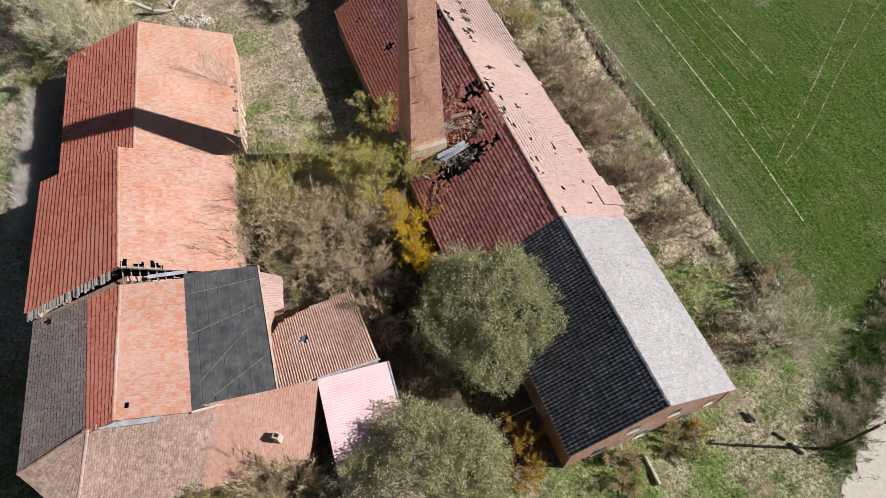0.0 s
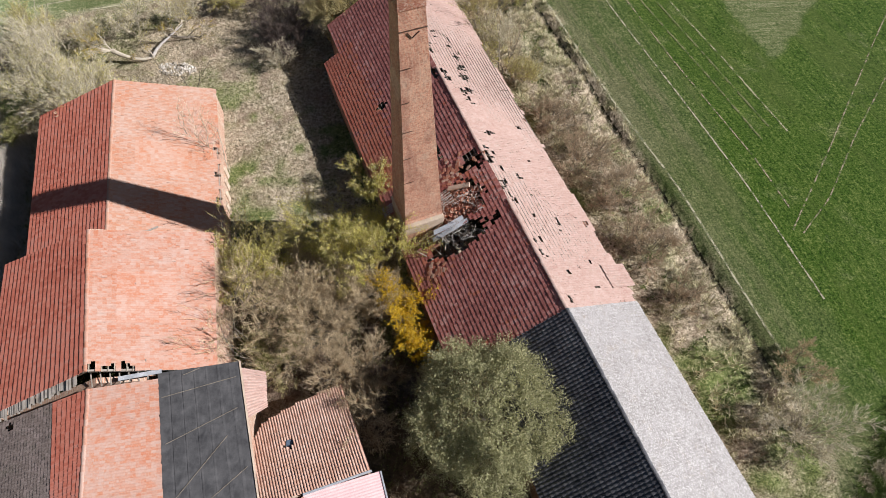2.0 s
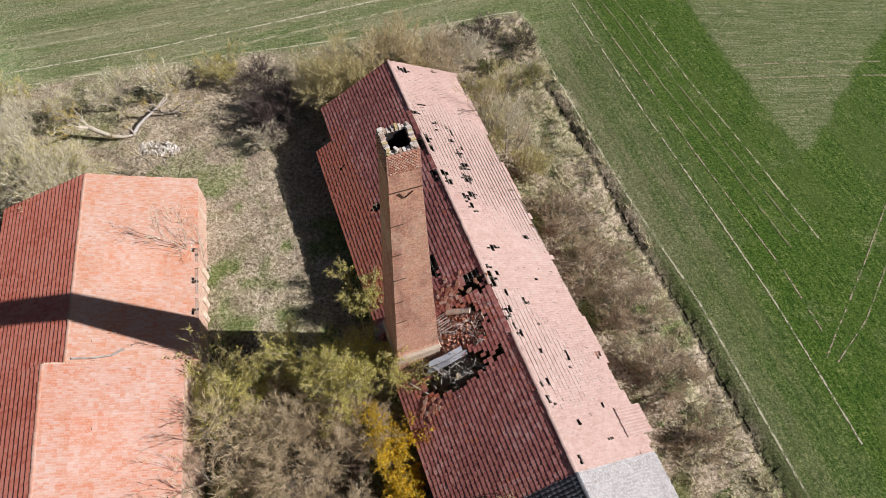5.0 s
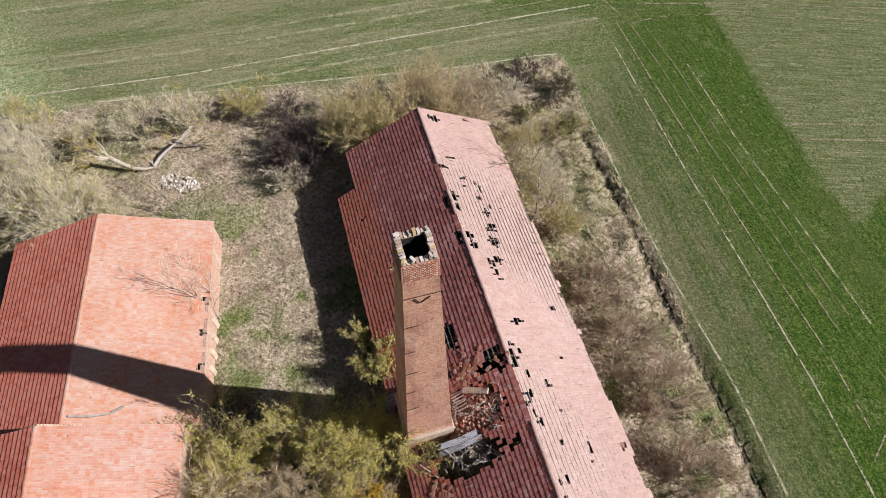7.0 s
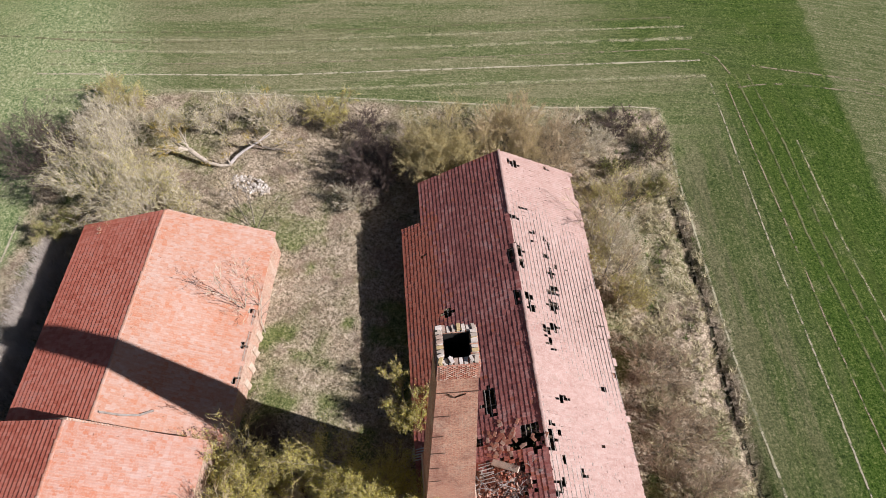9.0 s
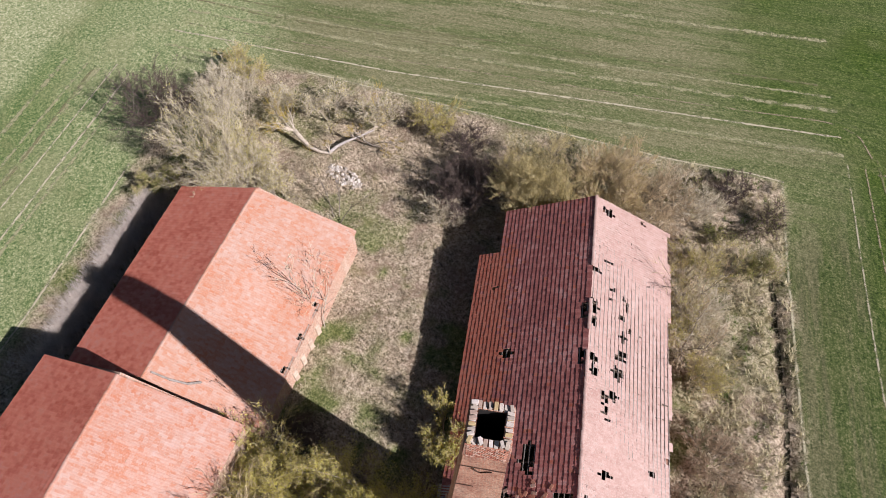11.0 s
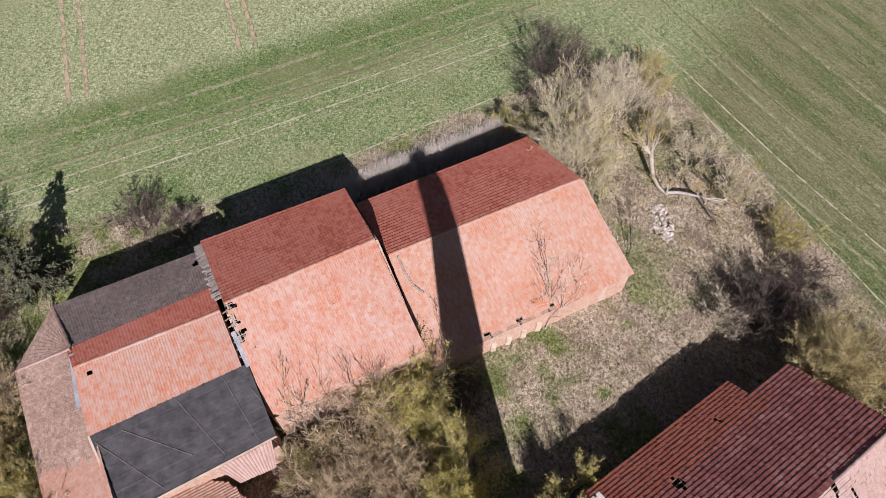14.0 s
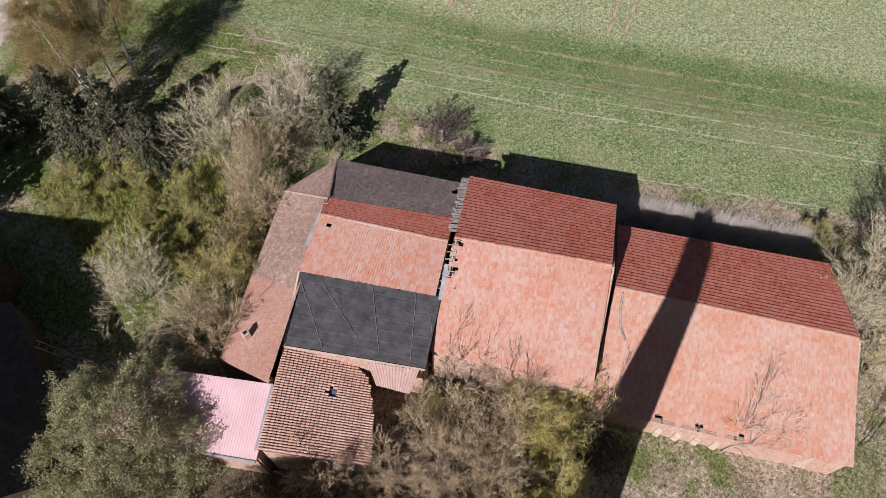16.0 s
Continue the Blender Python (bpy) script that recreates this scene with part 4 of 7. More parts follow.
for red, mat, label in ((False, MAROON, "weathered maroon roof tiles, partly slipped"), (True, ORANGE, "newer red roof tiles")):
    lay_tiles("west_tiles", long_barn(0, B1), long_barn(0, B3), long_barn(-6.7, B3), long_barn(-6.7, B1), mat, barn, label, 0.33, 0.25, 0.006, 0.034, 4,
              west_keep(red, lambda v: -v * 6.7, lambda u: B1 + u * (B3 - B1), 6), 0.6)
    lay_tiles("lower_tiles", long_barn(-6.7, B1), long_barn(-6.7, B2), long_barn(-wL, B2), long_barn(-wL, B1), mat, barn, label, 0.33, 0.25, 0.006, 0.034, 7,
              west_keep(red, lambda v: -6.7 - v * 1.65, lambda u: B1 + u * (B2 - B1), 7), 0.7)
for side, a, b, half, s in ((1, 0, B3, wE, 1), (-1, 0, B1, wS, 2), (-1, B1, 23.3, 6.7, 3), (-1, CH_D + 1.9, B3, 6.7, 4)):
    rafters(long_barn(0, a), long_barn(0, b), long_barn(side * half, b), long_barn(side * half, a), barn, seed=s)
ridge_caps("ridge_tiles", long_barn(0, 0, 0.02), long_barn(0, B1, 0.02), BLACK_TILE, barn, "black ridge tiles", seed=1)
ridge_caps("ridge_tiles", long_barn(0, B1, 0.02), long_barn(0, B3, 0.02), OLD_CLAY, barn, "broken salmon ridge tiles", seed=2,
           keep=lambda t: ~(((t > 0.26) & (t < 0.36)) | ((t > 0.66) & (t < 0.7)) | ((t > 0.76) & (t < 0.83))))
zb = -2.0
wl = lambda e, d: long_barn(e, d)[:2]
wz = lambda e, d, k=-0.12: float(long_barn(e, d)[2] + k)
wall("wall", wl(-wS + 0.3, 0.25), wl(wE - 0.3, 0.25), zb, wz(-wS + 0.3, 0), wz(wE - 0.3, 0), WALL, barn, 0.4, "crumbling red brick gable", ((wS - 0.3) / (wS + wE - 0.6), wz(0, 0, -0.2)))
wall("wall", wl(-6.4, B3 - 0.3), wl(wE - 0.3, B3 - 0.3), zb, wz(-6.4, B3), wz(wE - 0.3, B3), WALL, barn, 0.4, "red brick gable", (6.4 / (6.1 + wE), wz(0, B3, -0.2)))
wall("wall", wl(wE - 0.35, 0), wl(wE - 0.35, B3), zb, wz(wE - 0.35, 0), wz(wE - 0.35, B3), WALL, barn, 0.4, "long red brick wall")
wall("wall", wl(-wS + 0.3, 0), wl(-wS + 0.3, B1), zb, wz(-wS + 0.3, 0), wz(-wS + 0.3, B1), WALL, barn, 0.4, "red brick wall")
wall("wall", wl(-wL + 0.3, B1), wl(-wL + 0.3, CH_D - 2.2), zb, wz(-wL + 0.3, B1), wz(-wL + 0.3, CH_D - 2.2), WALL, barn, 0.4, "red brick wall")
wall("wall", wl(-wL + 0.3, CH_D + 1.8), wl(-wL + 0.3, B2), zb, wz(-wL + 0.3, CH_D + 1.8), wz(-wL + 0.3, B2), WALL, barn, 0.4, "red brick wall")
wall("wall", wl(-wL + 0.3, B2 - 0.2), wl(-6.4, B2 - 0.2), zb, wz(-wL + 0.3, B2), wz(-6.4, B2), WALL, barn, 0.4, "red brick return wall")
wall("wall", wl(-6.4, B2), wl(-6.4, B3), zb, wz(-6.4, B2), wz(-6.4, B3), WALL, barn, 0.4, "red brick wall")
wall("wall", wl(-wL + 0.3, B1), wl(-wS + 0.3, B1), zb, wz(-wL + 0.3, B1), wz(-wS + 0.3, B1), WALL, barn, 0.4, "red brick return wall")
for e, zz, w in ((-3.6, 1.6, 0.5), (-0.2, 1.6, 0.5), (3.4, 1.6, 0.5), (-1.6, 4.6, 0.4), (1.6, 4.6, 0.4), (4.9, 3.2, 0.3)):
    p = long_barn(e, 0.02)
    ring = [tuple((p + BE * a + BD * b)[:2]) for a, b in ((-w, 0.0), (w, 0.0), (w, 0.06), (-w, 0.06))]
    win = prism("window", ring, zz, zz + 1.2, GLASS, barn, "dark broken window in the gable")
    ring = [tuple((p + BE * a + BD * b)[:2]) for a, b in ((-w - 0.1, -0.08), (w + 0.1, -0.08), (w + 0.1, 0.06), (-w - 0.1, 0.06))]
    prism("window_sill", ring, zz - 0.1, zz, PLASTER, win, "pale window sill", None, 0.01)
# a projecting strip of newer sheeting at the step of the east eave
lay_tiles("eave_patch", long_barn(wE - 1.5, B1 + 1.3, 0.09), long_barn(wE - 1.5, B1 + 3.4, 0.09), long_barn(wE + 0.7, B1 + 3.4, 0.09), long_barn(wE + 0.7, B1 + 1.3, 0.09), OLD_CLAY, barn, "projecting patch of salmon tiles", 0.36, 0.24, 0.02, 0.03, 8)

# ---- chimney ----
def brick_mesh(l, w, h, seed):
    rs = random.Random(seed)
    bm = bmesh.new()
    bmesh.ops.create_cube(bm, size=1)
    for v in bm.verts:
        v.co = Vector((v.co.x * l, v.co.y * w, v.co.z * h)) + Vector((rs.uniform(-0.012, 0.012), rs.uniform(-0.012, 0.012), rs.uniform(-0.008, 0.008)))
    bmesh.ops.bevel(bm, geom=bm.edges[:], offset=0.01, segments=1, affect="EDGES")
    me = bpy.data.meshes.new("brick")
    bm.to_mesh(me)
    bm.free()
    return me


def varied_material(name, tones):
    m, nt, b = nodes_of(name, 0.92)
    r = nt.nodes.new("ShaderNodeObjectInfo").outputs["Random"]
    co = nt.nodes.new("ShaderNodeTexCoord").outputs["Object"]
    n = len(tones)
    c = ramp(nt, r, [(i / n, t) for i, t in enumerate(tones)], "CONSTANT")
    c = mix(nt, 0.6, c, ramp(nt, tex_noise(nt, co, 9, 5, 0.7), [(0.3, (0.5, 0.48, 0.45)), (0.7, (1.15, 1.15, 1.15))]), "MULTIPLY")
    nt.links.new(c, b.inputs["Base Color"])
    relief(nt, b, tex_noise(nt, co, 20, 4), 0.4, 0.01)
    return m


RIM = varied_material("painted_rim_bricks", [(0.44, 0.34, 0.18), (0.48, 0.43, 0.38), (0.38, 0.33, 0.28), (0.44, 0.38, 0.32), (0.56, 0.52, 0.48), (0.36, 0.27, 0.22), (0.5, 0.45, 0.4)])
LOOSE = varied_material("loose_bricks", [(0.4, 0.17, 0.11), (0.5, 0.25, 0.17), (0.46, 0.3, 0.23), (0.34, 0.13, 0.09), (0.55, 0.38, 0.3)])
RUBBLE = varied_material("pale_stones", [(0.52, 0.48, 0.42), (0.4, 0.36, 0.3), (0.62, 0.59, 0.54), (0.32, 0.29, 0.25)])


chim = thing("factory_chimney", float(CHIM[0]), float(CHIM[1]), float(gz(*CHIM)), "tall tapering square brick chimney with a broken rim", "chimney")
U2, W2 = BE[:2], BD[:2]


def square(h, c=CHIM):
    return [tuple(c + U2 * sx * h + W2 * sy * h) for sx, sy in ((-1, -1), (1, -1), (1, 1), (-1, 1))]


def half_at(z):
    return 1.5 + (0.74 - 1.5) * (z - 6.6) / (27.2 - 6.6)


def build_chimney():
    # hollow tapering shaft in short stages
    bm = bmesh.new()
    zs = [6.6 + (27.2 - 6.6) * i / 16 for i in range(17)]
    outer = [[bm.verts.new((*p, z)) for p in square(half_at(z))] for z in zs]
    inner = [[bm.verts.new((*p, z)) for p in square(half_at(z) - 0.26)] for z in (zs[-1], zs[-5])]
    for a, b in zip(outer[:-1], outer[1:]):
        for i in range(4):
            bm.faces.new((a[i], a[(i + 1) % 4], b[(i + 1) % 4], b[i]))
    for i in range(4):
        bm.faces.new((outer[-1][i], outer[-1][(i + 1) % 4], inner[0][(i + 1) % 4], inner[0][i]))
    part("shaft", bm, BRICK, chim, "weathered orange-buff brick shaft")
    bm = bmesh.new()
    hi = [bm.verts.new((*p, 27.25)) for p in square(half_at(27.2) - 0.26)]
    lo = [bm.verts.new((*p, 20.0)) for p in square(half_at(20) - 0.3)]
    for i in range(4):
        bm.faces.new((hi[i], hi[(i + 1) % 4], lo[(i + 1) % 4], lo[i]))
    bm.faces.new(lo)
    part("flue", bm, SOOT, chim, "sooty flue lining")
    prism("plinth", square(1.6), -1.0, 4.9, BRICK, chim, "brick plinth", bevel=0.03)
    prism("plinth_render", square(1.63), 4.9, 5.9, PLASTER, chim, "flaking buff render round the plinth", None, 0.03)
    prism("ledge", square(1.68), 5.9, 6.35, PLASTER, chim, "pale mortar ledge", square(1.52), 0.02)
    prism("ledge", square(1.58), 6.35, 6.62, BRICK, chim, "", square(1.5), 0.02)
    bm = bmesh.new()
    a, b = [[bm.verts.new((*p, z)) for p in square(half_at(z) + 0.04)] for z in (25.9, 27.2)]
    c, d = [[bm.verts.new((*p, z)) for p in square(half_at(z) + 0.002)] for z in (25.9, 27.2)]
    for i in range(4):
        j = (i + 1) % 4
        bm.faces.new((a[i], a[j], b[j], b[i]))
        bm.faces.new((b[i], b[j], d[j], d[i]))
        bm.faces.new((c[i], c[j], a[j], a[i]))
    collar = part("collar", bm, COLLAR, chim, "collar of red patterned brick")
    # header bricks set proud in a lattice
    me = brick_mesh(0.11, 0.05, 0.07, 77)
    me.materials.append(LOOSE)
    for side in range(4):
        yaw = math.atan2(U2[1], U2[0]) + side * math.pi / 2
        along, out = np.array([math.cos(yaw), math.sin(yaw)]), np.array([math.sin(yaw), -math.cos(yaw)])
        for q in range(13):
            z = 25.98 + 0.092 * q
            for i in range(-4, 5):
                p = CHIM + along * (i + 0.5 * (q % 2)) * 0.165 + out * (half_at(z) + 0.04)
                if abs((i + 0.5 * (q % 2)) * 0.165) > half_at(z) - 0.05:
                    continue
                ob = new("brick", me)
                ob.parent = collar
                ob.matrix_parent_inverse = collar.matrix_world.inverted()
                ob.matrix_basis = Matrix.Translation((*p, z)) @ Matrix.Rotation(yaw, 4, "Z")


build_chimney()


def chimney_rim():
    rs = random.Random(4)
    meshes = [brick_mesh(0.25, 0.13, 0.09, k) for k in range(5)]
    for me in meshes:
        me.materials.append(RIM)
    h = half_at(27.2) + 0.0
    for course in range(3):
        for side in range(4):
            n = 8
            for i in range(n):
                gone = (0.0, 0.5, 0.8)[course] if side in (0, 1) else (0.0, 0.25, 0.55)[course]
                if rs.random() < gone:
                    continue
                t = (i + 0.5) / n * 2 - 1
                p = {0: (t * h, -h + 0.1), 1: (h - 0.1, t * h), 2: (-t * h, h - 0.1), 3: (-h + 0.1, -t * h)}[side]
                q = CHIM + U2 * p[0] + W2 * p[1]
                ob = new("brick", meshes[rs.randrange(5)])
                yaw = math.atan2(U2[1], U2[0]) + (side + 1) * math.pi / 2 + rs.uniform(-0.06, 0.06) * (1 + 3 * course)
                attach(ob, chim)
                ob.matrix_basis = Matrix.Translation((q[0], q[1], 27.25 + course * 0.095)) @ Matrix.Rotation(yaw, 4, "Z") @ Matrix.Rotation(rs.uniform(-0.06, 0.06), 4, "X")
    # climbing irons and straps on the south face
    for k, z in enumerate((24.6, 21.9, 19.2, 16.6, 14.0, 11.4)):
        hh = half_at(z) + 0.035
        a = CHIM + U2 * (-hh) - W2 * hh
        b = CHIM + U2 * (-hh + (2 * hh if k == 0 else 0.55 + 0.2 * (k % 2))) - W2 * hh
        beams("iron_strap", [(*a, z)], [(*b, z - 0.05 * (k == 0))], 0.03, 0.04, IRON, chim, "rusty iron strap")
    z, hh = 24.5, half_at(24.5) + 0.05
    tip = [(*(CHIM + U2 * q - W2 * hh), z - drop) for q, drop in ((-0.35, 0.05), (-0.1, 0.5), (0.35, 0.12))]
    for a, b in zip(tip[:-1], tip[1:]):
        beams("iron_bracket", [a], [b], 0.04, 0.04, IRON, chim, "bent rusty iron bracket")


chimney_rim()


# ---- the collapse beside the chimney ----
def heap(name, centre, r, h, n, mat, label, category, seed, size=(0.28, 0.16, 0.1), z0=None):
    """A pile of broken bricks or stones, each a piece of its own."""
    rs = random.Random(seed)
    z = float(gz(centre[0], centre[1])) if z0 is None else z0
    root = thing(name, centre[0], centre[1], z, label, category)
    meshes = [brick_mesh(size[0] * rs.uniform(0.6, 1.3), size[1] * rs.uniform(0.7, 1.3), size[2] * rs.uniform(0.7, 1.3), seed * 10 + k) for k in range(6)]
    for me in meshes:
        me.materials.append(mat)
    for i in range(n):
        a, q = rs.uniform(0, 2 * math.pi), math.sqrt(rs.random())
        x, y = centre[0] + r[0] * q * math.cos(a), centre[1] + r[1] * q * math.sin(a)
        zz = z + h * (1 - q) * rs.uniform(0.55, 1.0) + 0.03
        ob = new("piece", meshes[rs.randrange(6)])
        attach(ob, root)
        ob.matrix_basis = Matrix.Translation((x, y, zz)) @ Euler((rs.uniform(-0.6, 0.6), rs.uniform(-0.6, 0.6), rs.uniform(0, 6.28))).to_matrix().to_4x4()
    return root


def fallen_roof():
    """Broken brick and tile lying level with the roof, beside the open hole."""
    rs = np.random.RandomState(17)
    k = 15
    E, D = np.meshgrid(np.linspace(-5.0, -1.7, k), np.linspace(26.3, 29.8, k))
    q = np.hypot((E + 2.9) / 2.0, (D - 27.8) / 2.0)
    V = np.array([long_barn(e, d, -0.25 - 0.9 * max(0, h - 0.75) + w) for e, d, h, w in zip(E.ravel(), D.ravel(), q.ravel(), rs.normal(0, 0.07, k * k))])
    i = (np.arange(k - 1)[:, None] * k + np.arange(k - 1)).ravel()
    npart("rubble_mound", V, [np.stack([i, i + 1, i + k + 1, i + k], 1)], BRICK_BITS, barn, "mound of broken brick under the fallen roof")
    c = long_barn(-2.9, 27.8, -0.3)
    root = thing("brick_heap", *map(float, c), "heap of broken red bricks and tiles in the collapsed roof", "rubble")
    rr = random.Random(3)
    meshes = [brick_mesh(0.3 * rr.uniform(0.6, 1.3), 0.2 * rr.uniform(0.7, 1.3), 0.08 * rr.uniform(0.7, 1.3), 30 + m) for m in range(6)]
    for me in meshes:
        me.materials.append(LOOSE)
    for _ in range(240):
        a, h = rr.uniform(0, 2 * math.pi), math.sqrt(rr.random())
        p = long_barn(-2.9 + 1.65 * h * math.cos(a), 27.8 + 1.75 * h * math.sin(a), -0.2 + 0.3 * (1 - h) * rr.random())
        ob = new("piece", meshes[rr.randrange(6)])
        attach(ob, root)
        ob.matrix_basis = Matrix.Translation(p) @ Euler((rr.uniform(-0.6, 0.6), rr.uniform(-0.9, 0.1), rr.uniform(0, 6.28))).to_matrix().to_4x4()
    slab = thing("broken_lintel", *map(float, long_barn(-2.6, 29.0, -0.1)), "pale broken mortar slab on the heap", "rubble")
    beams("block", [long_barn(-3.4, 29.4, 0.1)], [long_barn(-1.9, 28.6, 0.12)], 0.42, 0.16, PLASTER, slab)
    # leafless creeper and split timber over the hole
    root = thing("dead_branches", *map(float, long_barn(-3.4, 25.4, -0.4)), "tangle of grey dead branches over the roof hole", "branches")
    n = 34
    S = np.array([long_barn(rs.uniform(-5.6, -1.2), rs.uniform(24.0, 29.0), rs.uniform(-0.3, 0.1)) for _ in range(n)])
    d = unit(np.column_stack([rs.normal(0, 1, n), rs.normal(0, 1, n), rs.uniform(0.0, 0.5, n)]))
    (P0, P1, R0, R1, lev), tips = grow(rs, S, d, rs.uniform(0.8, 1.7, n), np.full(n, 0.024), 3, (4, 3), 0.7, 0.55, 0.0)
    V, F = stem_arrays(P0, P1, np.maximum(R0, 0.011), np.maximum(R1, 0.008), 4)
    npart("branchwork", V, [F], DEAD, root, kind="stuff")


def loose_tiles():
    """Bright red tiles that slid from the broken edge and lie on the roof round the hole."""
    rs = random.Random(12)
    root = thing("loose_tiles", *map(float, long_barn(-2.4, 30.6, 0.1)), "scattered bright red tiles on the maroon roof", "roof tiles")
    meshes = [brick_mesh(0.34, 0.22, 0.025, 90 + k) for k in range(3)]
    for me in meshes:
        me.materials.append(LOOSE)
    for _ in range(70):
        e, d = (rs.gauss(-2.5, 0.7), rs.gauss(30.6, 0.6)) if rs.random() < 0.65 else (rs.gauss(-6.6, 0.4), rs.gauss(23.6, 0.3))
        if not outside_pit(e, d) or abs(e - CH_E) < 1.8 and abs(d - CH_D) < 1.8:
            continue
        ob = attach(new("roof_tile", meshes[rs.randrange(3)]), root)
        ob.matrix_basis = Matrix.Translation(long_barn(e, d, 0.15)) @ Matrix.Rotation(math.atan2(BE[1], BE[0]), 4, "Z") @ Matrix.Rotation(math.atan(SLOPE) * -1, 4, "Y") @ Matrix.Rotation(rs.uniform(0, 6.28), 4, "Z")


loose_tiles()
heap("stone_heap", (-29.2, 58.3), (2.1, 0.9), 0.12, 120, RUBBLE, "low heap of pale rubble stones in the grass", "rubble", 5, (0.26, 0.2, 0.14))


def fallen_beams():
    rs = np.random.RandomState(8)
    n = 22
    a = np.array([long_barn(-rs.uniform(3.4, 7.2), rs.uniform(24.6, 26.7), rs.uniform(-0.5, 0.1)) for _ in range(n)])
    ang = rs.uniform(0, np.pi, n)
    l = rs.uniform(0.5, 1.6, n)
    d = np.column_stack([np.cos(ang) * l, np.sin(ang) * l, rs.uniform(-0.6, 0.6, n)])
    root = thing("fallen_laths", *map(float, long_barn(-4, 24, -1.0)), "tangle of grey fallen laths and rafters", "timber")
    for i in range(n):
        beams("lath", a[i:i + 1], a[i:i + 1] + d[i:i + 1], rs.uniform(0.04, 0.09), 0.05, WOOD, root)
    for i in range(7):
        q = 28.2 + 0.2 * i
        beams("lath", [long_barn(-4.3, q, 0.14)], [long_barn(-3.4, q + 0.05 * (i % 3), 0.15)], 0.06, 0.04, PALE_WOOD, root, "bleached lath")


fallen_beams()


def corrugated(name, A, B, C, D, mat, parent, label, waves=12, depth=0.03, across=True):
    """A corrugated sheet: waves run from A-B to D-C."""
    A, B, C, D, n = quad_frame(A, B, C, D)
    k = waves * 6 + 1
    u = np.linspace(0, 1, k)[:, None]
    h = (depth * np.sin(np.linspace(0, waves * 2 * np.pi, k)))[:, None] * n
    rows = [lerp(A, D, v) * (1 - u) + lerp(B, C, v) * u + h for v in np.linspace(0, 1, 5)]
    V = np.concatenate(rows + [r - n * 0.012 for r in rows])
    i = np.arange(k - 1)
    F = [np.stack([r * k + i, r * k + i + 1, (r + 1) * k + i + 1, (r + 1) * k + i], 1) for r in range(4)]
    F += [(f + 5 * k)[:, ::-1] for f in F[:4]]
    return npart(name, V, F, mat, parent, label, True)


sheet = thing("metal_sheet", *map(float, long_barn(-6.0, 24.2, 0.1)), "bent shiny corrugated metal sheet over the hole", "metal sheet")
for k, (d0, w, za, zm, zb) in enumerate(((25.75, 0.3, 0.5, 0.45, 0.1), (26.1, 0.34, 0.8, 0.55, 0.25))):
    a0, b0, c0 = -6.1 + 0.2 * k, -4.6, -3.1 - 0.25 * k
    corrugated("sheet", long_barn(a0, d0, za), long_barn(a0 + 0.1, d0 + w, za + 0.1), long_barn(b0, d0 + w, zm), long_barn(b0, d0 - 0.05, zm - 0.08), ZINC, sheet, "", 3)
    corrugated("sheet", long_barn(b0, d0 - 0.05, zm - 0.07), long_barn(b0, d0 + w, zm + 0.01), long_barn(c0, d0 + w + 0.1, zb), long_barn(c0, d0 + 0.1, zb - 0.1), ZINC, sheet, "", 3)
sheet = thing("metal_sheet", *map(float, long_barn(-8.1, 31.0)), "bluish metal sheet beside the chimney", "metal sheet")
corrugated("sheet", long_barn(-8.6, 30.6, 0.1), long_barn(-8.6, 31.5, 0.1), long_barn(-7.6, 31.5, 0.1), long_barn(-7.6, 30.6, 0.1), ZINC, sheet, "", 5)

# ---- the western row: mid barn ----
mid = thing("tall_barn", -23, 27, float(gz(-23, 27)), "brick barn with bright salmon clay-tile roof", "barn")
M = dict(rs=(-21.75, 21.9, 9.1), rn=(-25.2, 32.46, 9.0), wn=(-32.15, 30.65, 6.15), ws=(-29.1, 19.25, 5.95), en=(-17.7, 34.95, 5.4), es=(-14.75, 23.9, 5.4))
lay_tiles("west_tiles", M["rs"], M["rn"], M["wn"], M["ws"], CLAY_DIMMED, mid, "clay roof tiles, coloured darker red for the side away from the sun", 0.38, 0.24, 0.004, 0.065, 11, None, 0.5)
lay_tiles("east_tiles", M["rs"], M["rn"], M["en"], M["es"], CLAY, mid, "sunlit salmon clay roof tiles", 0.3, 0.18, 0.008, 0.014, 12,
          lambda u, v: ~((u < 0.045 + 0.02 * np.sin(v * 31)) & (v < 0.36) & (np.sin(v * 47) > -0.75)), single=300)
rafters(M["rs"], M["rn"], M["en"], M["es"], mid, mat=WOOD, batten_mat=PALE_BARK)
rafters(M["rs"], M["rn"], M["wn"], M["ws"], mid)
ridge_caps("ridge_tiles", M["rs"], M["rn"], CLAY, mid, "clay ridge tiles", seed=3)


def inset(p, c, k):
    q = lerp(p, c, k)
    return (q[0], q[1])


def gable_walls(M, mid, mat, labels, open_gable=""):
    c = np.mean([M[k] for k in ("ws", "wn", "en", "es")], 0)
    w = {k: inset(M[k], c, 0.035) for k in ("ws", "wn", "en", "es")}
    zz = {k: M[k][2] - 0.12 for k in w}
    for a, b, r in (("ws", "wn", None), ("en", "es", None), ("ws", "es", "rs"), ("wn", "en", "rn")):
        pk = None
        if r:
            a2, b2 = np.array(w[a]), np.array(w[b])
            t = float((np.array(M[r][:2]) - a2) @ (b2 - a2) / ((b2 - a2) @ (b2 - a2)))
            pk = (t, M[r][2] - (1.5 if r == open_gable else 0.2))
        low = 1.3 if r and r == open_gable else 0.0
        wall("wall", w[a], w[b], -2.0, zz[a] - low, zz[b] - low, mat, mid, 0.4, labels, pk)


gable_walls(M, mid, WALL2, "red brick wall", "rs")
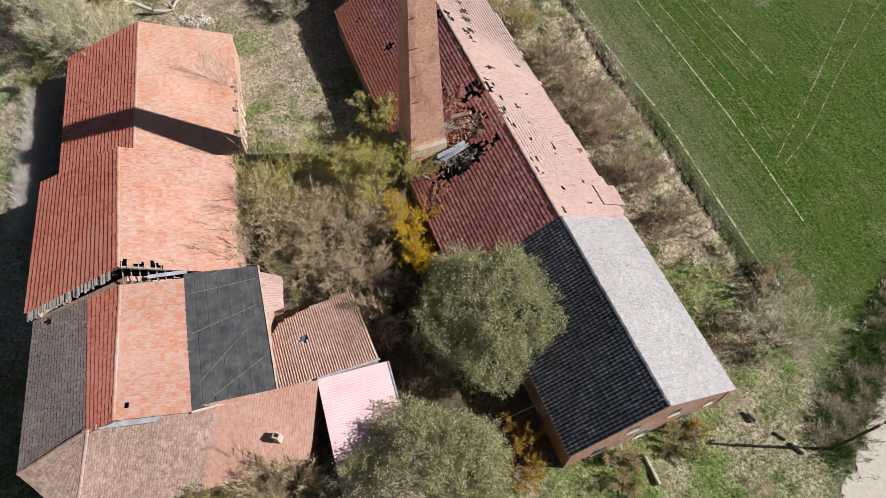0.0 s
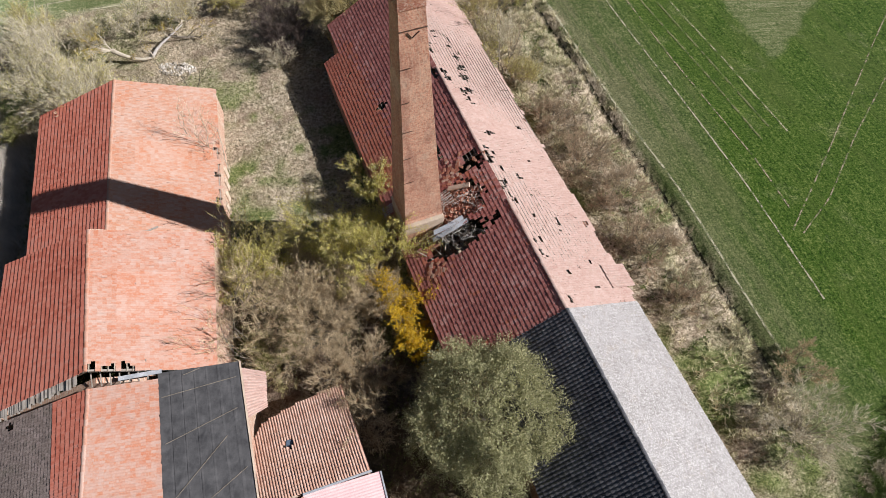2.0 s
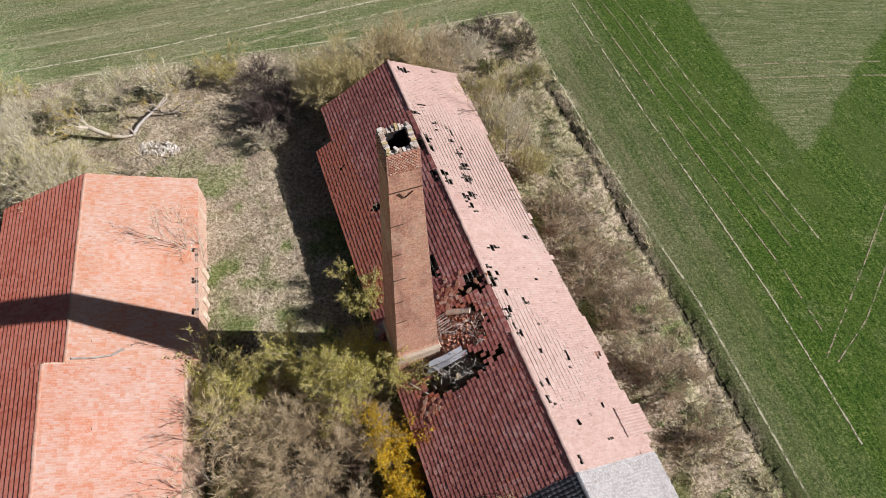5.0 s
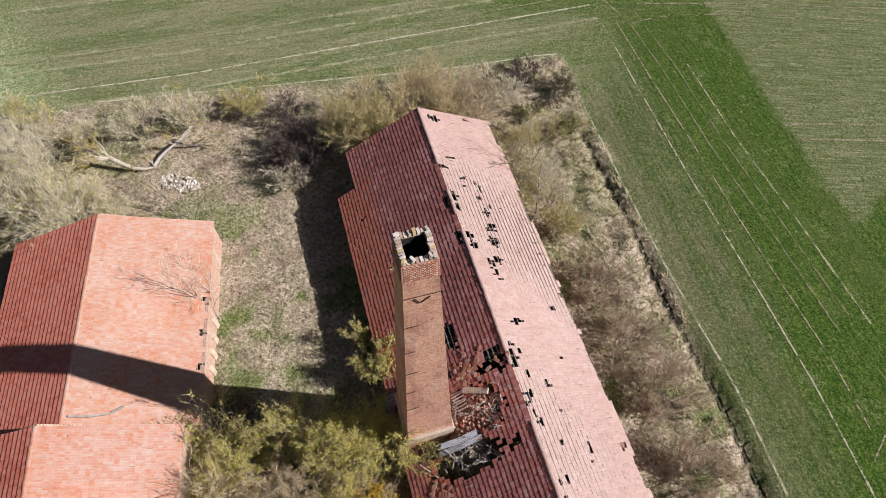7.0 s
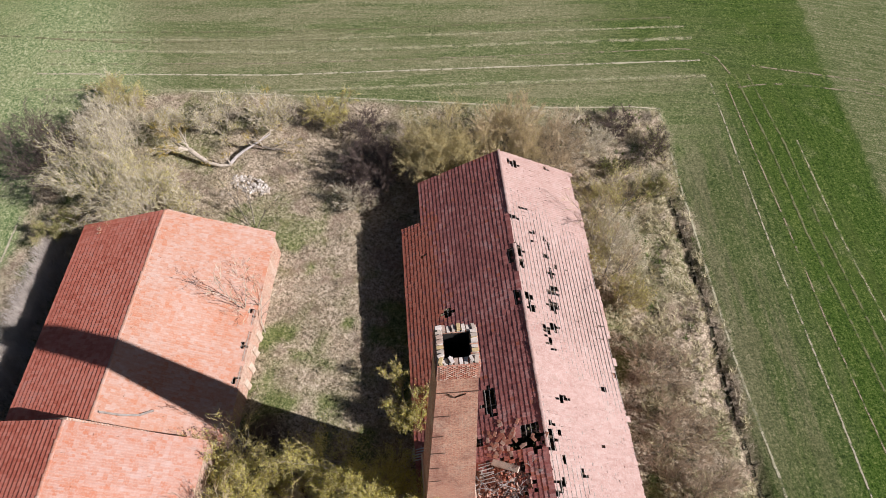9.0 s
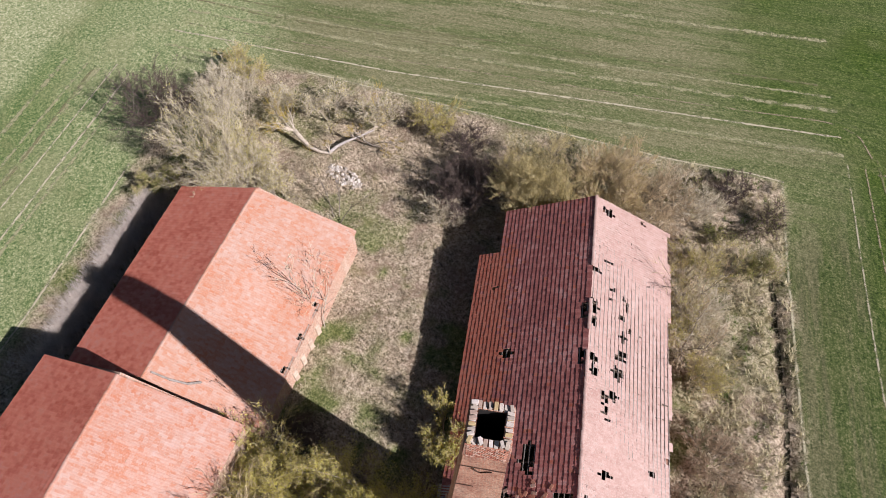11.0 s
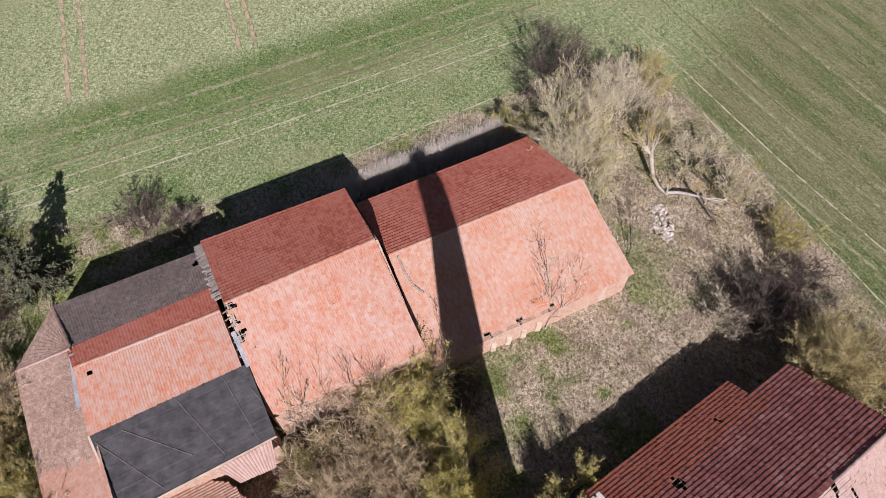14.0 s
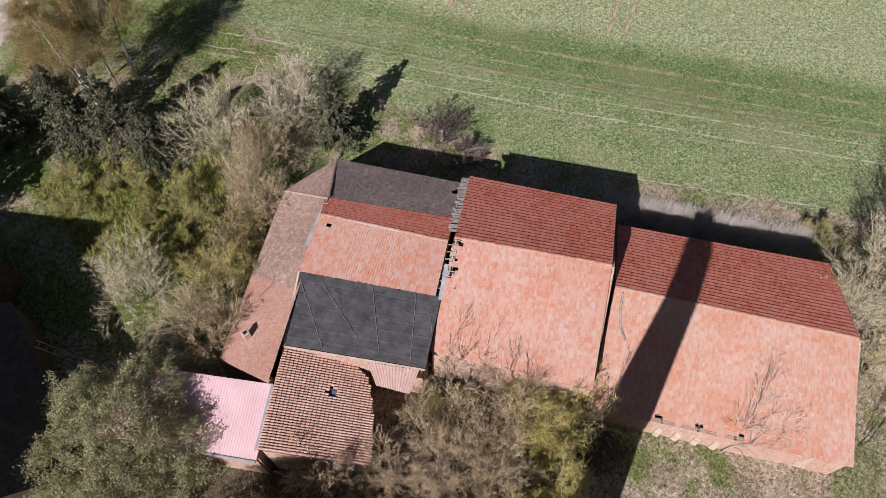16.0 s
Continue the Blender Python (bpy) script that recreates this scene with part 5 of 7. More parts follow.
# ladder of exposed laths at the open south edge
rs_e = np.random.RandomState(40)
for t in np.linspace(0.1, 0.98, 48):
    p = lerp(M["rs"], M["ws"], t) + np.array([0.02, 0.1, 0.06]) + rs_e.normal(0, 0.02, 3)
    if rs_e.rand() > 0.1:
        beams("edge_board", [p], [p + np.array([0.16, -0.7, -0.2]) * rs_e.uniform(0.75, 1.1)], 0.16, 0.03, WOOD, mid, "grey weathered board along the open edge")

# ---- far barn ----
far = thing("low_barn", -27, 42, float(gz(-27, 42)), "low barn with smooth salmon tile roof and crumbling eave wall", "barn")
Fm = dict(rs=(-25.3, 33.3, 6.4), rn=(-29.9, 49.5, 6.35), wn=(-37.1, 47.2, 3.6), ws=(-32.3, 31.3, 3.6), en=(-22.7, 52.7, 2.4), es=(-17.6, 35.2, 2.4))
lay_tiles("west_tiles", Fm["rs"], Fm["rn"], Fm["wn"], Fm["ws"], CLAY_DIMMED, far, "clay roof tiles, coloured darker red for the side away from the sun", 0.38, 0.24, 0.004, 0.065, 13, None, 0.5)
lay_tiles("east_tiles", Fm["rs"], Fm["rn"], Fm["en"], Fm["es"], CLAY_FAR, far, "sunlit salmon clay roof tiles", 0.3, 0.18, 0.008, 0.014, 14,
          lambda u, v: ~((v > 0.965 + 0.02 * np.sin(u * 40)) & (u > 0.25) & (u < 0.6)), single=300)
rafters(Fm["rs"], Fm["rn"], Fm["en"], Fm["es"], far)
rafters(Fm["rs"], Fm["rn"], Fm["wn"], Fm["ws"], far)
ridge_caps("ridge_tiles", Fm["rs"], Fm["rn"], CLAY_FAR, far, "clay ridge tiles", seed=4)
gable_walls(Fm, far, WALL2, "crumbling brick wall")
for k in range(4):
    p = lerp(Fm["es"], Fm["en"], 0.3 + 0.075 * k)
    q = (p[0] - 0.3, p[1])
    prism("buttress", [(q[0] - 0.3, q[1] - 0.3), (q[0] + 0.4, q[1] - 0.2), (q[0] + 0.4, q[1] + 0.25), (q[0] - 0.3, q[1] + 0.3)], -1.6, 1.2, PLASTER, far, "pale plastered buttress", None, 0.04)
# a drainpipe lying on the tiles by the taller gable
beams("drainpipe", [lerp(lerp(Fm["rs"], Fm["es"], t), lerp(Fm["rn"], Fm["en"], t), s) + np.array([0, 0, 0.2]) for t, s in ((0.05, 0.035), (0.2, 0.04), (0.33, 0.055))],
      [lerp(lerp(Fm["rs"], Fm["es"], t), lerp(Fm["rn"], Fm["en"], t), s) + np.array([0, 0, 0.2]) for t, s in ((0.2, 0.04), (0.33, 0.055), (0.42, 0.085))], 0.12, 0.1, WOOD, far, "grey drainpipe on the tiles")

# ---- south wing ----
wing = thing("farm_wing", -18, 15, float(gz(-18, 15)), "old farm wing with patched tile roof and black felt slope", "building")
rS, rN = np.array((-19.4, 11.65, 7.6)), np.array((-22.0, 21.2, 7.65))
eS, eN = np.array((-9.75, 14.95, 5.95)), np.array((-13.0, 24.0, 5.95))
bS, bN = lerp(rS, eS, 0.46) + [0.1, -0.4, -0.05], lerp(rN, eN, 0.445)
wS2, wN2 = np.array((-25.7, 8.4, 5.2)), np.array((-28.7, 19.0, 5.3))
apex = np.array((-21.1, 11.1, 7.15))
kS, kN = lerp(rS, wS2, 0.27), lerp(rN, wN2, 0.36)
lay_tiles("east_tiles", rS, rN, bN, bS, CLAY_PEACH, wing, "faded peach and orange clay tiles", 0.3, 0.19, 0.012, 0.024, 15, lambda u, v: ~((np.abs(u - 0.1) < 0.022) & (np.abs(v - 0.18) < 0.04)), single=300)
lay_tiles("west_strip", rS, rN, kN, kS, CLAY_DIMMED, wing, "strip of dull red tiles below the ridge", 0.34, 0.22, 0.006, 0.04, 16, None, 0.7)
lay_tiles("west_tiles", kS, kN, wN2, wS2, MOSS_TILE, wing, "dark mossy brown tiles", 0.25, 0.2, 0.005, 0.024, 17, lambda u, v: ~((((u - 0.95) / 0.025) ** 2 + ((v - 0.72) / 0.07) ** 2) < 1), 0.9)
ridge_caps("ridge_tiles", rS, rN, CLAY, wing, "clay ridge tiles", seed=5)
rafters(rS, rN, wN2, wS2, wing, battens=False)
rafters(rS, rN, eN, eS, wing, battens=False)


def felt_roof():
    A, B, C, D, n = quad_frame(bS, bN + [-0.12, 0.4, 0], eN + [-0.12, 0.4, 0], eS)
    k = 40
    u = np.linspace(0, 1, k)
    rs = np.random.RandomState(2)
    rows = []
    for v in np.linspace(0, 1, 28):
        lap = 0.03 * ((v * 7.0) % 1.0)
        h = lap + 0.03 + 0.012 * np.sin(u * 23 + 3 * v) * np.cos(9 * v)
        rows.append(lerp(A, D, v) * (1 - u[:, None]) + lerp(B, C, v) * u[:, None] + (h + rs.normal(0, 0.004, k))[:, None] * n)
    V = np.concatenate(rows)
    i = np.arange(k - 1)
    F = np.concatenate([np.stack([r * k + i, r * k + i + 1, (r + 1) * k + i + 1, (r + 1) * k + i], 1) for r in range(27)])
    npart("felt", V, [F], FELT, wing, "black roofing felt with lapped seams")
    at = lambda uu, vv: lerp(lerp(A, D, vv), lerp(B, C, vv), uu) + n * 0.09
    for a, b in (((0.83, 0.03), (0.89, 0.93)), ((0.53, 0.05), (0.67, 0.9)), ((0.18, 0.1), (0.5, 0.75)), ((0.02, 0.1), (0.27, 0.93)), ((0.96, 0.3), (0.99, 0.5))):
        beams("loose_lath", [at(*a)], [at(*b)], 0.035, 0.025, BARK, wing, "thin grey lath over the felt")
    for j in range(1, 7):
        beams("felt_lap", [at(0.0, j / 7) - n * 0.03], [at(1.0, j / 7) - n * 0.03], 0.07, 0.018, FELT, wing, "", n)
    beams("eave_board", [A * 0 + D + n * 0.08], [C + n * 0.08], 0.12, 0.08, PLASTER, wing, "pale mortar edge strip", n)
    beams("verge_board", [A + n * 0.05], [D + n * 0.05], 0.14, 0.08, PLASTER, wing, "pale mortar verge", n)


felt_roof()
# gutter boards and open gap between wing and barn
for t in np.linspace(0.05, 0.85, 7):
    beams("gap_rafter", [lerp(rN, bN, t) + np.array([0, 0.1, 0.0])], [lerp(rN, bN, t) + np.array([-0.3, 1.3, 0.6])], 0.06, 0.07, WOOD, wing, "grey bare rafter in the gap")
beams("flashing", [lerp(rN, bN, 0.45) + np.array([-0.1, 0.3, 0.3])], [bN + np.array([0.2, 0.5, 0.25])], 0.3, 0.03, ZINC, wing, "loose pale metal flashing")
beams("verge_flashing", [lerp(rS, apex, 0.7) + np.array([0, 0, 0.0])], [lerp(rS, bS, 0.55) + np.array([0.1, -0.15, -0.05])], 0.35, 0.05, ZINC, wing, "pale metal verge flashing")
# south slope with a clipped corner
pE, pW = np.array((-7.05, 15.75, 6.2)), apex
qE, qW = np.array((-7.1, 11.2, 4.3)), np.array((-21.5, 6.3, 4.3))
qE, qW = lerp(pE, qE, 1.09), lerp(pW, qW, 1.09)
split = lambda u, v: 0.54 + 0.015 * np.sin(40 * v)
lay_tiles("south_tiles", pW, pE, qE, qW, BROWN_TILE, wing, "mossy brown plain tiles", 0.24, 0.18, 0.004, 0.016, 18, lambda u, v: u < split(u, v), 0.9)
lay_tiles("newer_tiles", pW, pE, qE, qW, RUST_TILE, wing, "faded orange-brown plain tiles", 0.24, 0.18, 0.004, 0.014, 28, lambda u, v: u >= split(u, v), 0.7, single=300)


def clipped_corner():
    A, B, C = apex, wS2, qW
    lay_tiles("corner_tiles", A, A + (C - A) * 0.01, C, B, BROWN_TILE, wing, "brown tiles on the clipped corner", 0.2, 0.2, 0.006, 0.014, 19)


clipped_corner()
ridge_caps("hip_tiles", apex, wS2, BROWN_TILE, wing, "dark hip tiles", seed=6)
ridge_caps("hip_tiles", apex, qW, OLD_CLAY, wing, "brown hip tiles", seed=7)
wall("wall", wS2[:2] + [0.4, 0.2], wN2[:2] + [0.4, 0.1], -2, 5.0, 5.1, WALL2, wing, 0.4, "brick wall")
wall("wall", qW[:2] + [0.3, 0.4], wS2[:2] + [0.4, 0.3], -2, 4.1, 5.0, WALL2, wing, 0.4, "brick wall")
wall("wall", qW[:2] + [0.2, 0.4], qE[:2] + [-0.2, 0.3], -2, 4.1, 4.1, WALL2, wing, 0.4, "brick wall")
wall("wall", qE[:2] + [-0.2, 0.2], pE[:2] + [-0.3, -0.1], -2, 4.15, 6.0, WALL2, wing, 0.4, "brick wall")
wall("wall", eS[:2] + [-0.4, 0.3], eN[:2] + [-0.4, 0.0], -2, 5.75, 5.75, WALL2, wing, 0.4, "brick wall")
wall("wall", (-28.2, 18.9), (-13.5, 23.8), -2, 5.0, 5.7, WALL2, wing, 0.4, "brick cross wall", (0.42, 7.3))
wall("wall", (-21.0, 11.3), (-9.6, 15.1), -2, 6.7, 5.7, WALL2, wing, 0.4, "brick gable", (0.16, 7.35))
small_chim = thing("roof_chimney", -9.3, 12.0, 5.0, "short whitewashed chimney stump on the brown roof", "chimney")
prism("stack", [(-9.6, 11.75), (-9.1, 11.6), (-8.95, 12.05), (-9.45, 12.2)], 4.4, 5.9, PLASTER, small_chim, "whitewashed stack", None, 0.03)
prism("flue", [(-9.45, 11.83), (-9.17, 11.75), (-9.1, 11.97), (-9.37, 12.06)], 5.86, 5.92, SOOT, small_chim, "sooty flue")

# ---- small pantiled house ----
cot = thing("pantiled_house", -7, 19, float(gz(-7, 19)), "small house with tan pantile roof and one skylight", "house")
c_sw, c_se, c_ne, c_nm, c_nw = np.array((-9.75, 14.95, 5.85)), np.array((-3.15, 17.75, 5.85)), np.array((-6.45, 24.5, 3.1)), np.array((-10.8, 21.55, 3.9)), np.array((-11.5, 19.6, 4.6))
full_nw = c_sw + (c_ne - c_se)


def keep_cot(u, v):
    p = (c_sw * (1 - u[:, None]) + c_se * u[:, None]) * (1 - v[:, None]) + (full_nw * (1 - u[:, None]) + c_ne * u[:, None]) * v[:, None]
    sky_hole = (np.abs(p[:, 0] + 8.95) < 0.28) & (np.abs(p[:, 1] - 19.35) < 0.35)
    return (v < np.interp(u, EDGE_U, EDGE_V)) & ~sky_hole


EDGE_U, EDGE_V = (0.0, 0.022, 0.073, 0.175, 0.453, 0.774, 1.0), (0.44, 0.507, 0.67, 0.784, 0.866, 0.914, 0.93)
lay_tiles("roof_tiles", c_sw, c_se, c_ne, full_nw, TAN_TILE, cot, "tan pantiles in bold rolls", 0.29, 0.185, 0.042, 0.055, 21, keep_cot, 0.6, 6, single=300)
EDGE = [lerp(lerp(c_sw, c_se, u), lerp(full_nw, c_ne, u), v) for u, v in zip(EDGE_U, EDGE_V)]
for a, b in zip(EDGE[1:-1], EDGE[2:]):
    ridge_caps("edge_tiles", a + [0, 0, -0.02], b + [0, 0, -0.02], TAN_TILE, cot, "tan edge tiles", 0.1, 0.3, 8)
beams("ridge_flashing", [lerp(c_sw, c_se, 0.38) + [0.05, -0.1, 0.12]], [c_se + [0.1, -0.08, 0.12]], 0.14, 0.04, ZINC, cot, "pale zinc ridge flashing")
lay_tiles("side_tiles", eN * 0.62 + eS * 0.38 + [0, 0, -0.25], eN + [0, 0, -0.25], np.array((-11.5, 24.1, 4.9)), np.array((-11.0, 21.7, 4.5)), OLD_CLAY, cot, "pale tiles of the narrow side slope", 0.3, 0.2, 0.04, 0.02, 22)
wall("wall", c_sw[:2] + [0.3, 0.2], c_se[:2] + [-0.3, 0.1], -2, 5.7, 5.7, WALL2, cot, 0.3, "brick wall")
wall("wall", c_se[:2] + [-0.3, 0.1], c_ne[:2] + [-0.3, -0.3], -2, 5.65, 3.0, WALL2, cot, 0.3, "brick wall")
for a, b in zip(EDGE[1:-1], EDGE[2:]):
    wall("wall", a[:2] + [0.25, -0.3], b[:2] + [0.25, -0.3], -2, a[2] - 0.1, b[2] - 0.1, WALL2, cot, 0.3, "brick wall")
roof_light = prism("skylight", [(-9.25, 19.0), (-8.67, 19.1), (-8.72, 19.75), (-9.3, 19.65)], 3.9, 4.42, DARK_WOOD, cot, "dark skylight frame", None, 0.02)
prism("skylight_pane", [(-9.18, 19.07), (-8.75, 19.15), (-8.79, 19.67), (-9.22, 19.6)], 4.41, 4.45, GLASS, roof_light, "bluish skylight pane")

# ---- pink shed ----
shed = thing("metal_shed", -2.5, 11.5, float(gz(-2.5, 11.5)), "shed with faded pink corrugated metal roof", "shed")
s_nw, s_ne, s_se, s_sw = np.array((-7.25, 15.95, 5.75)), np.array((-2.6, 17.85, 5.15)), np.array((1.3, 7.4, 5.0)), np.array((-3.25, 5.5, 5.5))
corrugated("roof_sheet", s_nw, s_sw, s_se, s_ne, PINK, shed, "faded pink corrugated roof sheets", 58, 0.011)
wall("wall", s_nw[:2] + [0.3, -0.1], s_sw[:2] + [0.2, 0.3], -2, 5.55, 5.3, WALL2, shed, 0.25, "brick wall")
wall("wall", s_sw[:2] + [0.2, 0.3], s_se[:2] + [-0.2, 0.3], -2, 5.3, 4.85, WALL2, shed, 0.25, "brick wall")
wall("wall", s_ne[:2] + [-0.2, -0.2], s_se[:2] + [-0.2, 0.3], -2, 4.95, 4.85, WALL2, shed, 0.25, "brick wall")
wall("wall", s_nw[:2] + [0.3, -0.1], s_ne[:2] + [-0.2, -0.2], -2, 5.55, 4.95, WALL2, shed, 0.25, "brick wall")
beams("eave_strip", [s_ne + [0.05, 0, 0]], [s_se + [0.05, 0, 0]], 0.1, 0.12, ZINC, shed, "pale eave strip")

# ---- house in the shade to the south ----
house = thing("dark_house", 3, -5, float(gz(3, -5)), "house with dark brown tiled roof in deep shade", "house")
h1, h2 = np.array((4.2, -18.5, 10.0)), np.array((-0.6, -6.8, 10.0))
hw1, hw2, he1, he2 = np.array((-0.4, -20.4, 5.2)), np.array((-5.2, -8.7, 5.2)), np.array((8.8, -16.6, 5.2)), np.array((4.0, -4.9, 5.2))
lay_tiles("west_tiles", h1, h2, hw2, hw1, SHADE_TILE, house, "brown tiles darkened for shade", 0.36, 0.3, 0.03, 0.04, 23)
lay_tiles("east_tiles", h1, h2, he2, he1, SHADE_TILE, house, "brown tiles darkened for shade", 0.36, 0.3, 0.03, 0.04, 24)
ridge_caps("ridge_tiles", h1, h2, SHADE_TILE, house, "ridge tiles darkened for shade", seed=9)
for k, t in enumerate((0.45, 0.8)):
    c = lerp(lerp(h1, h2, t), lerp(hw1, hw2, t), 0.6)
    prism("skylight", [(c[0] - 0.4, c[1] - 0.5), (c[0] + 0.4, c[1] - 0.5), (c[0] + 0.4, c[1] + 0.5), (c[0] - 0.4, c[1] + 0.5)], c[2] - 0.6, c[2] + 0.3, GLASS, house, "bluish roof window", None, 0.03)
# Dark timber colour stands in for the shade on the house walls.
gable_walls(dict(rs=tuple(h1), rn=tuple(h2), ws=tuple(hw1), wn=tuple(hw2), es=tuple(he1), en=tuple(he2)), house, DARK_WOOD, "house wall coloured dark for the shade on it")
n1, n2, nw1, nw2, ne1, ne2 = (np.array(q) for q in ((1.6, -7.2, 9.6), (8.2, 6.6, 9.6), (-2.8, -5.0, 5.0), (3.6, 8.4, 5.0), (6.0, -9.4, 5.0), (12.6, 4.6, 5.0)))
lay_tiles("annex_west_tiles", n1, n2, nw2, nw1, SHADE_TILE, house, "annex tiles darkened for shade", 0.36, 0.3, 0.03, 0.04, 25)
lay_tiles("annex_east_tiles", n1, n2, ne2, ne1, SHADE_TILE, house, "annex tiles darkened for shade", 0.36, 0.3, 0.03, 0.04, 26)
# Annex walls too: the dark colour is shade, not tar.
gable_walls(dict(rs=tuple(n1), rn=tuple(n2), ws=tuple(nw1), wn=tuple(nw2), es=tuple(ne1), en=tuple(ne2)), house, DARK_WOOD, "annex wall coloured dark for the shade on it")
ladder = thing("ladder", -1.9, 0.3, float(gz(-1.9, 0.3)), "pale wooden ladder leaning by the house", "ladder")
la, lb, lw = np.array((-2.6, 0.9, 1.3)), np.array((-1.6, -1.2, 5.0)), np.array((0.42, 0.2, 0))
for q in (0, 1):
    beams("rail", [la + lw * q], [lb + lw * q], 0.05, 0.07, PALE_BARK, ladder)
for k in range(7):
    p = lerp(la, lb, (k + 0.5) / 7)
    beams("rung", [p], [p + lw], 0.04, 0.04, PALE_BARK, ladder)


# ---- plants ----
def spread(rs, d, angle):
    """Directions turned away from d by about that angle."""
    r = unit(rs.normal(size=d.shape))
    s = unit(np.cross(d, r))
    a = (angle * rs.uniform(0.55, 1.3, len(d)))[:, None]
    return unit(d * np.cos(a) + s * np.sin(a))


def grow(rs, start, direction, length, radius, levels, kids, angle=0.6, shrink=0.55, lift=0.15, wander=0.16, pieces=3):
    """Branching stems: returns segments (P0, P1, R0, R1, level) and the tips."""
    segs, tips = [], None
    S, Dn, L, R = np.asarray(start, float), unit(direction), np.asarray(length, float), np.asarray(radius, float)
    for lev in range(levels):
        p, d = S, Dn
        nodes = [p]
        n_pc = pieces if lev < 3 else 1
        for k in range(n_pc):
            d = unit(d + rs.normal(0, wander, d.shape) + np.array([0, 0, lift]))
            q = p + d * (L / n_pc)[:, None]
            r0, r1 = R * (1 - 0.75 * k / n_pc), R * (1 - 0.75 * (k + 1) / n_pc)
            segs.append((p, q, r0, r1, np.full(len(p), lev)))
            p = q
            nodes.append(p)
        tips = (p, d)
        if lev == levels - 1:
            break
        n = kids[lev]
        N = np.stack(nodes, 1)
        idx = np.repeat(np.arange(len(S)), n)
        t = rs.uniform(0.3, 1.0, len(idx)) * pieces
        i = np.minimum(t.astype(int), pieces - 1)
        f = (t - i)[:, None]
        S2 = N[idx, i] * (1 - f) + N[idx, i + 1] * f
        Dn = spread(rs, unit(N[idx, i + 1] - N[idx, i]), np.full(len(idx), angle)[0])
        L = L[idx] * shrink * rs.uniform(0.7, 1.2, len(idx))
        R = np.maximum(R[idx] * 0.45, 0.006)
        S = S2
    out = [np.concatenate([s[k] for s in segs]) for k in range(5)]
    return out, tips


def stem_arrays(P0, P1, R0, R1, sides=5):
    d = unit(P1 - P0)
    s = unit(np.cross(d, np.where(np.abs(d[:, 2:]) > 0.9, [[1.0, 0, 0]], [[0, 0, 1.0]])))
    t = np.cross(s, d)
    a = np.linspace(0, 2 * np.pi, sides, endpoint=False)
    ring = np.cos(a)[None, :, None] * s[:, None] + np.sin(a)[None, :, None] * t[:, None]
    V = np.stack([P0[:, None] + ring * R0[:, None, None], P1[:, None] + ring * R1[:, None, None]], 1).reshape(-1, 3)
    j = np.arange(sides)
    f = np.stack([j, (j + 1) % sides, (j + 1) % sides + sides, j + sides], 1)
    return V, ((np.arange(len(P0)) * 2 * sides)[:, None, None] + f).reshape(-1, 4)


def ribbon_arrays(rs, P0, P1, R0, R1):
    d = unit(P1 - P0)
    s = unit(np.cross(d, rs.normal(size=d.shape)))
    V = np.stack([P0 - s * R0[:, None], P0 + s * R0[:, None], P1 + s * R1[:, None], P1 - s * R1[:, None]], 1).reshape(-1, 3)
    return V, (np.arange(len(P0)) * 4)[:, None] + np.arange(4)


def shoot_arrays(rs, P0, P1, w):
    """Fine pointed shoots, one sliver each."""
    s = unit(np.cross(P1 - P0, rs.normal(size=P0.shape))) * w
    return np.stack([P0 - s, P0 + s, P1], 1).reshape(-1, 3), (np.arange(len(P0)) * 3)[:, None] + np.arange(3)


def leaf_arrays(rs, C, size, flat=0.0):
    n = len(C)
    d = unit(rs.normal(size=(n, 3)))
    s = unit(np.cross(d, rs.normal(size=(n, 3)) + np.array([0, 0, flat])))
    l = (size * rs.uniform(0.6, 1.3, n))[:, None]
    V = np.stack([C - d * l * 0.45 + s * l * 0.22, C - d * l * 0.45 - s * l * 0.22, C + d * l * 0.55], 1).reshape(-1, 3)
    return V, (np.arange(n) * 3)[:, None] + np.arange(3)


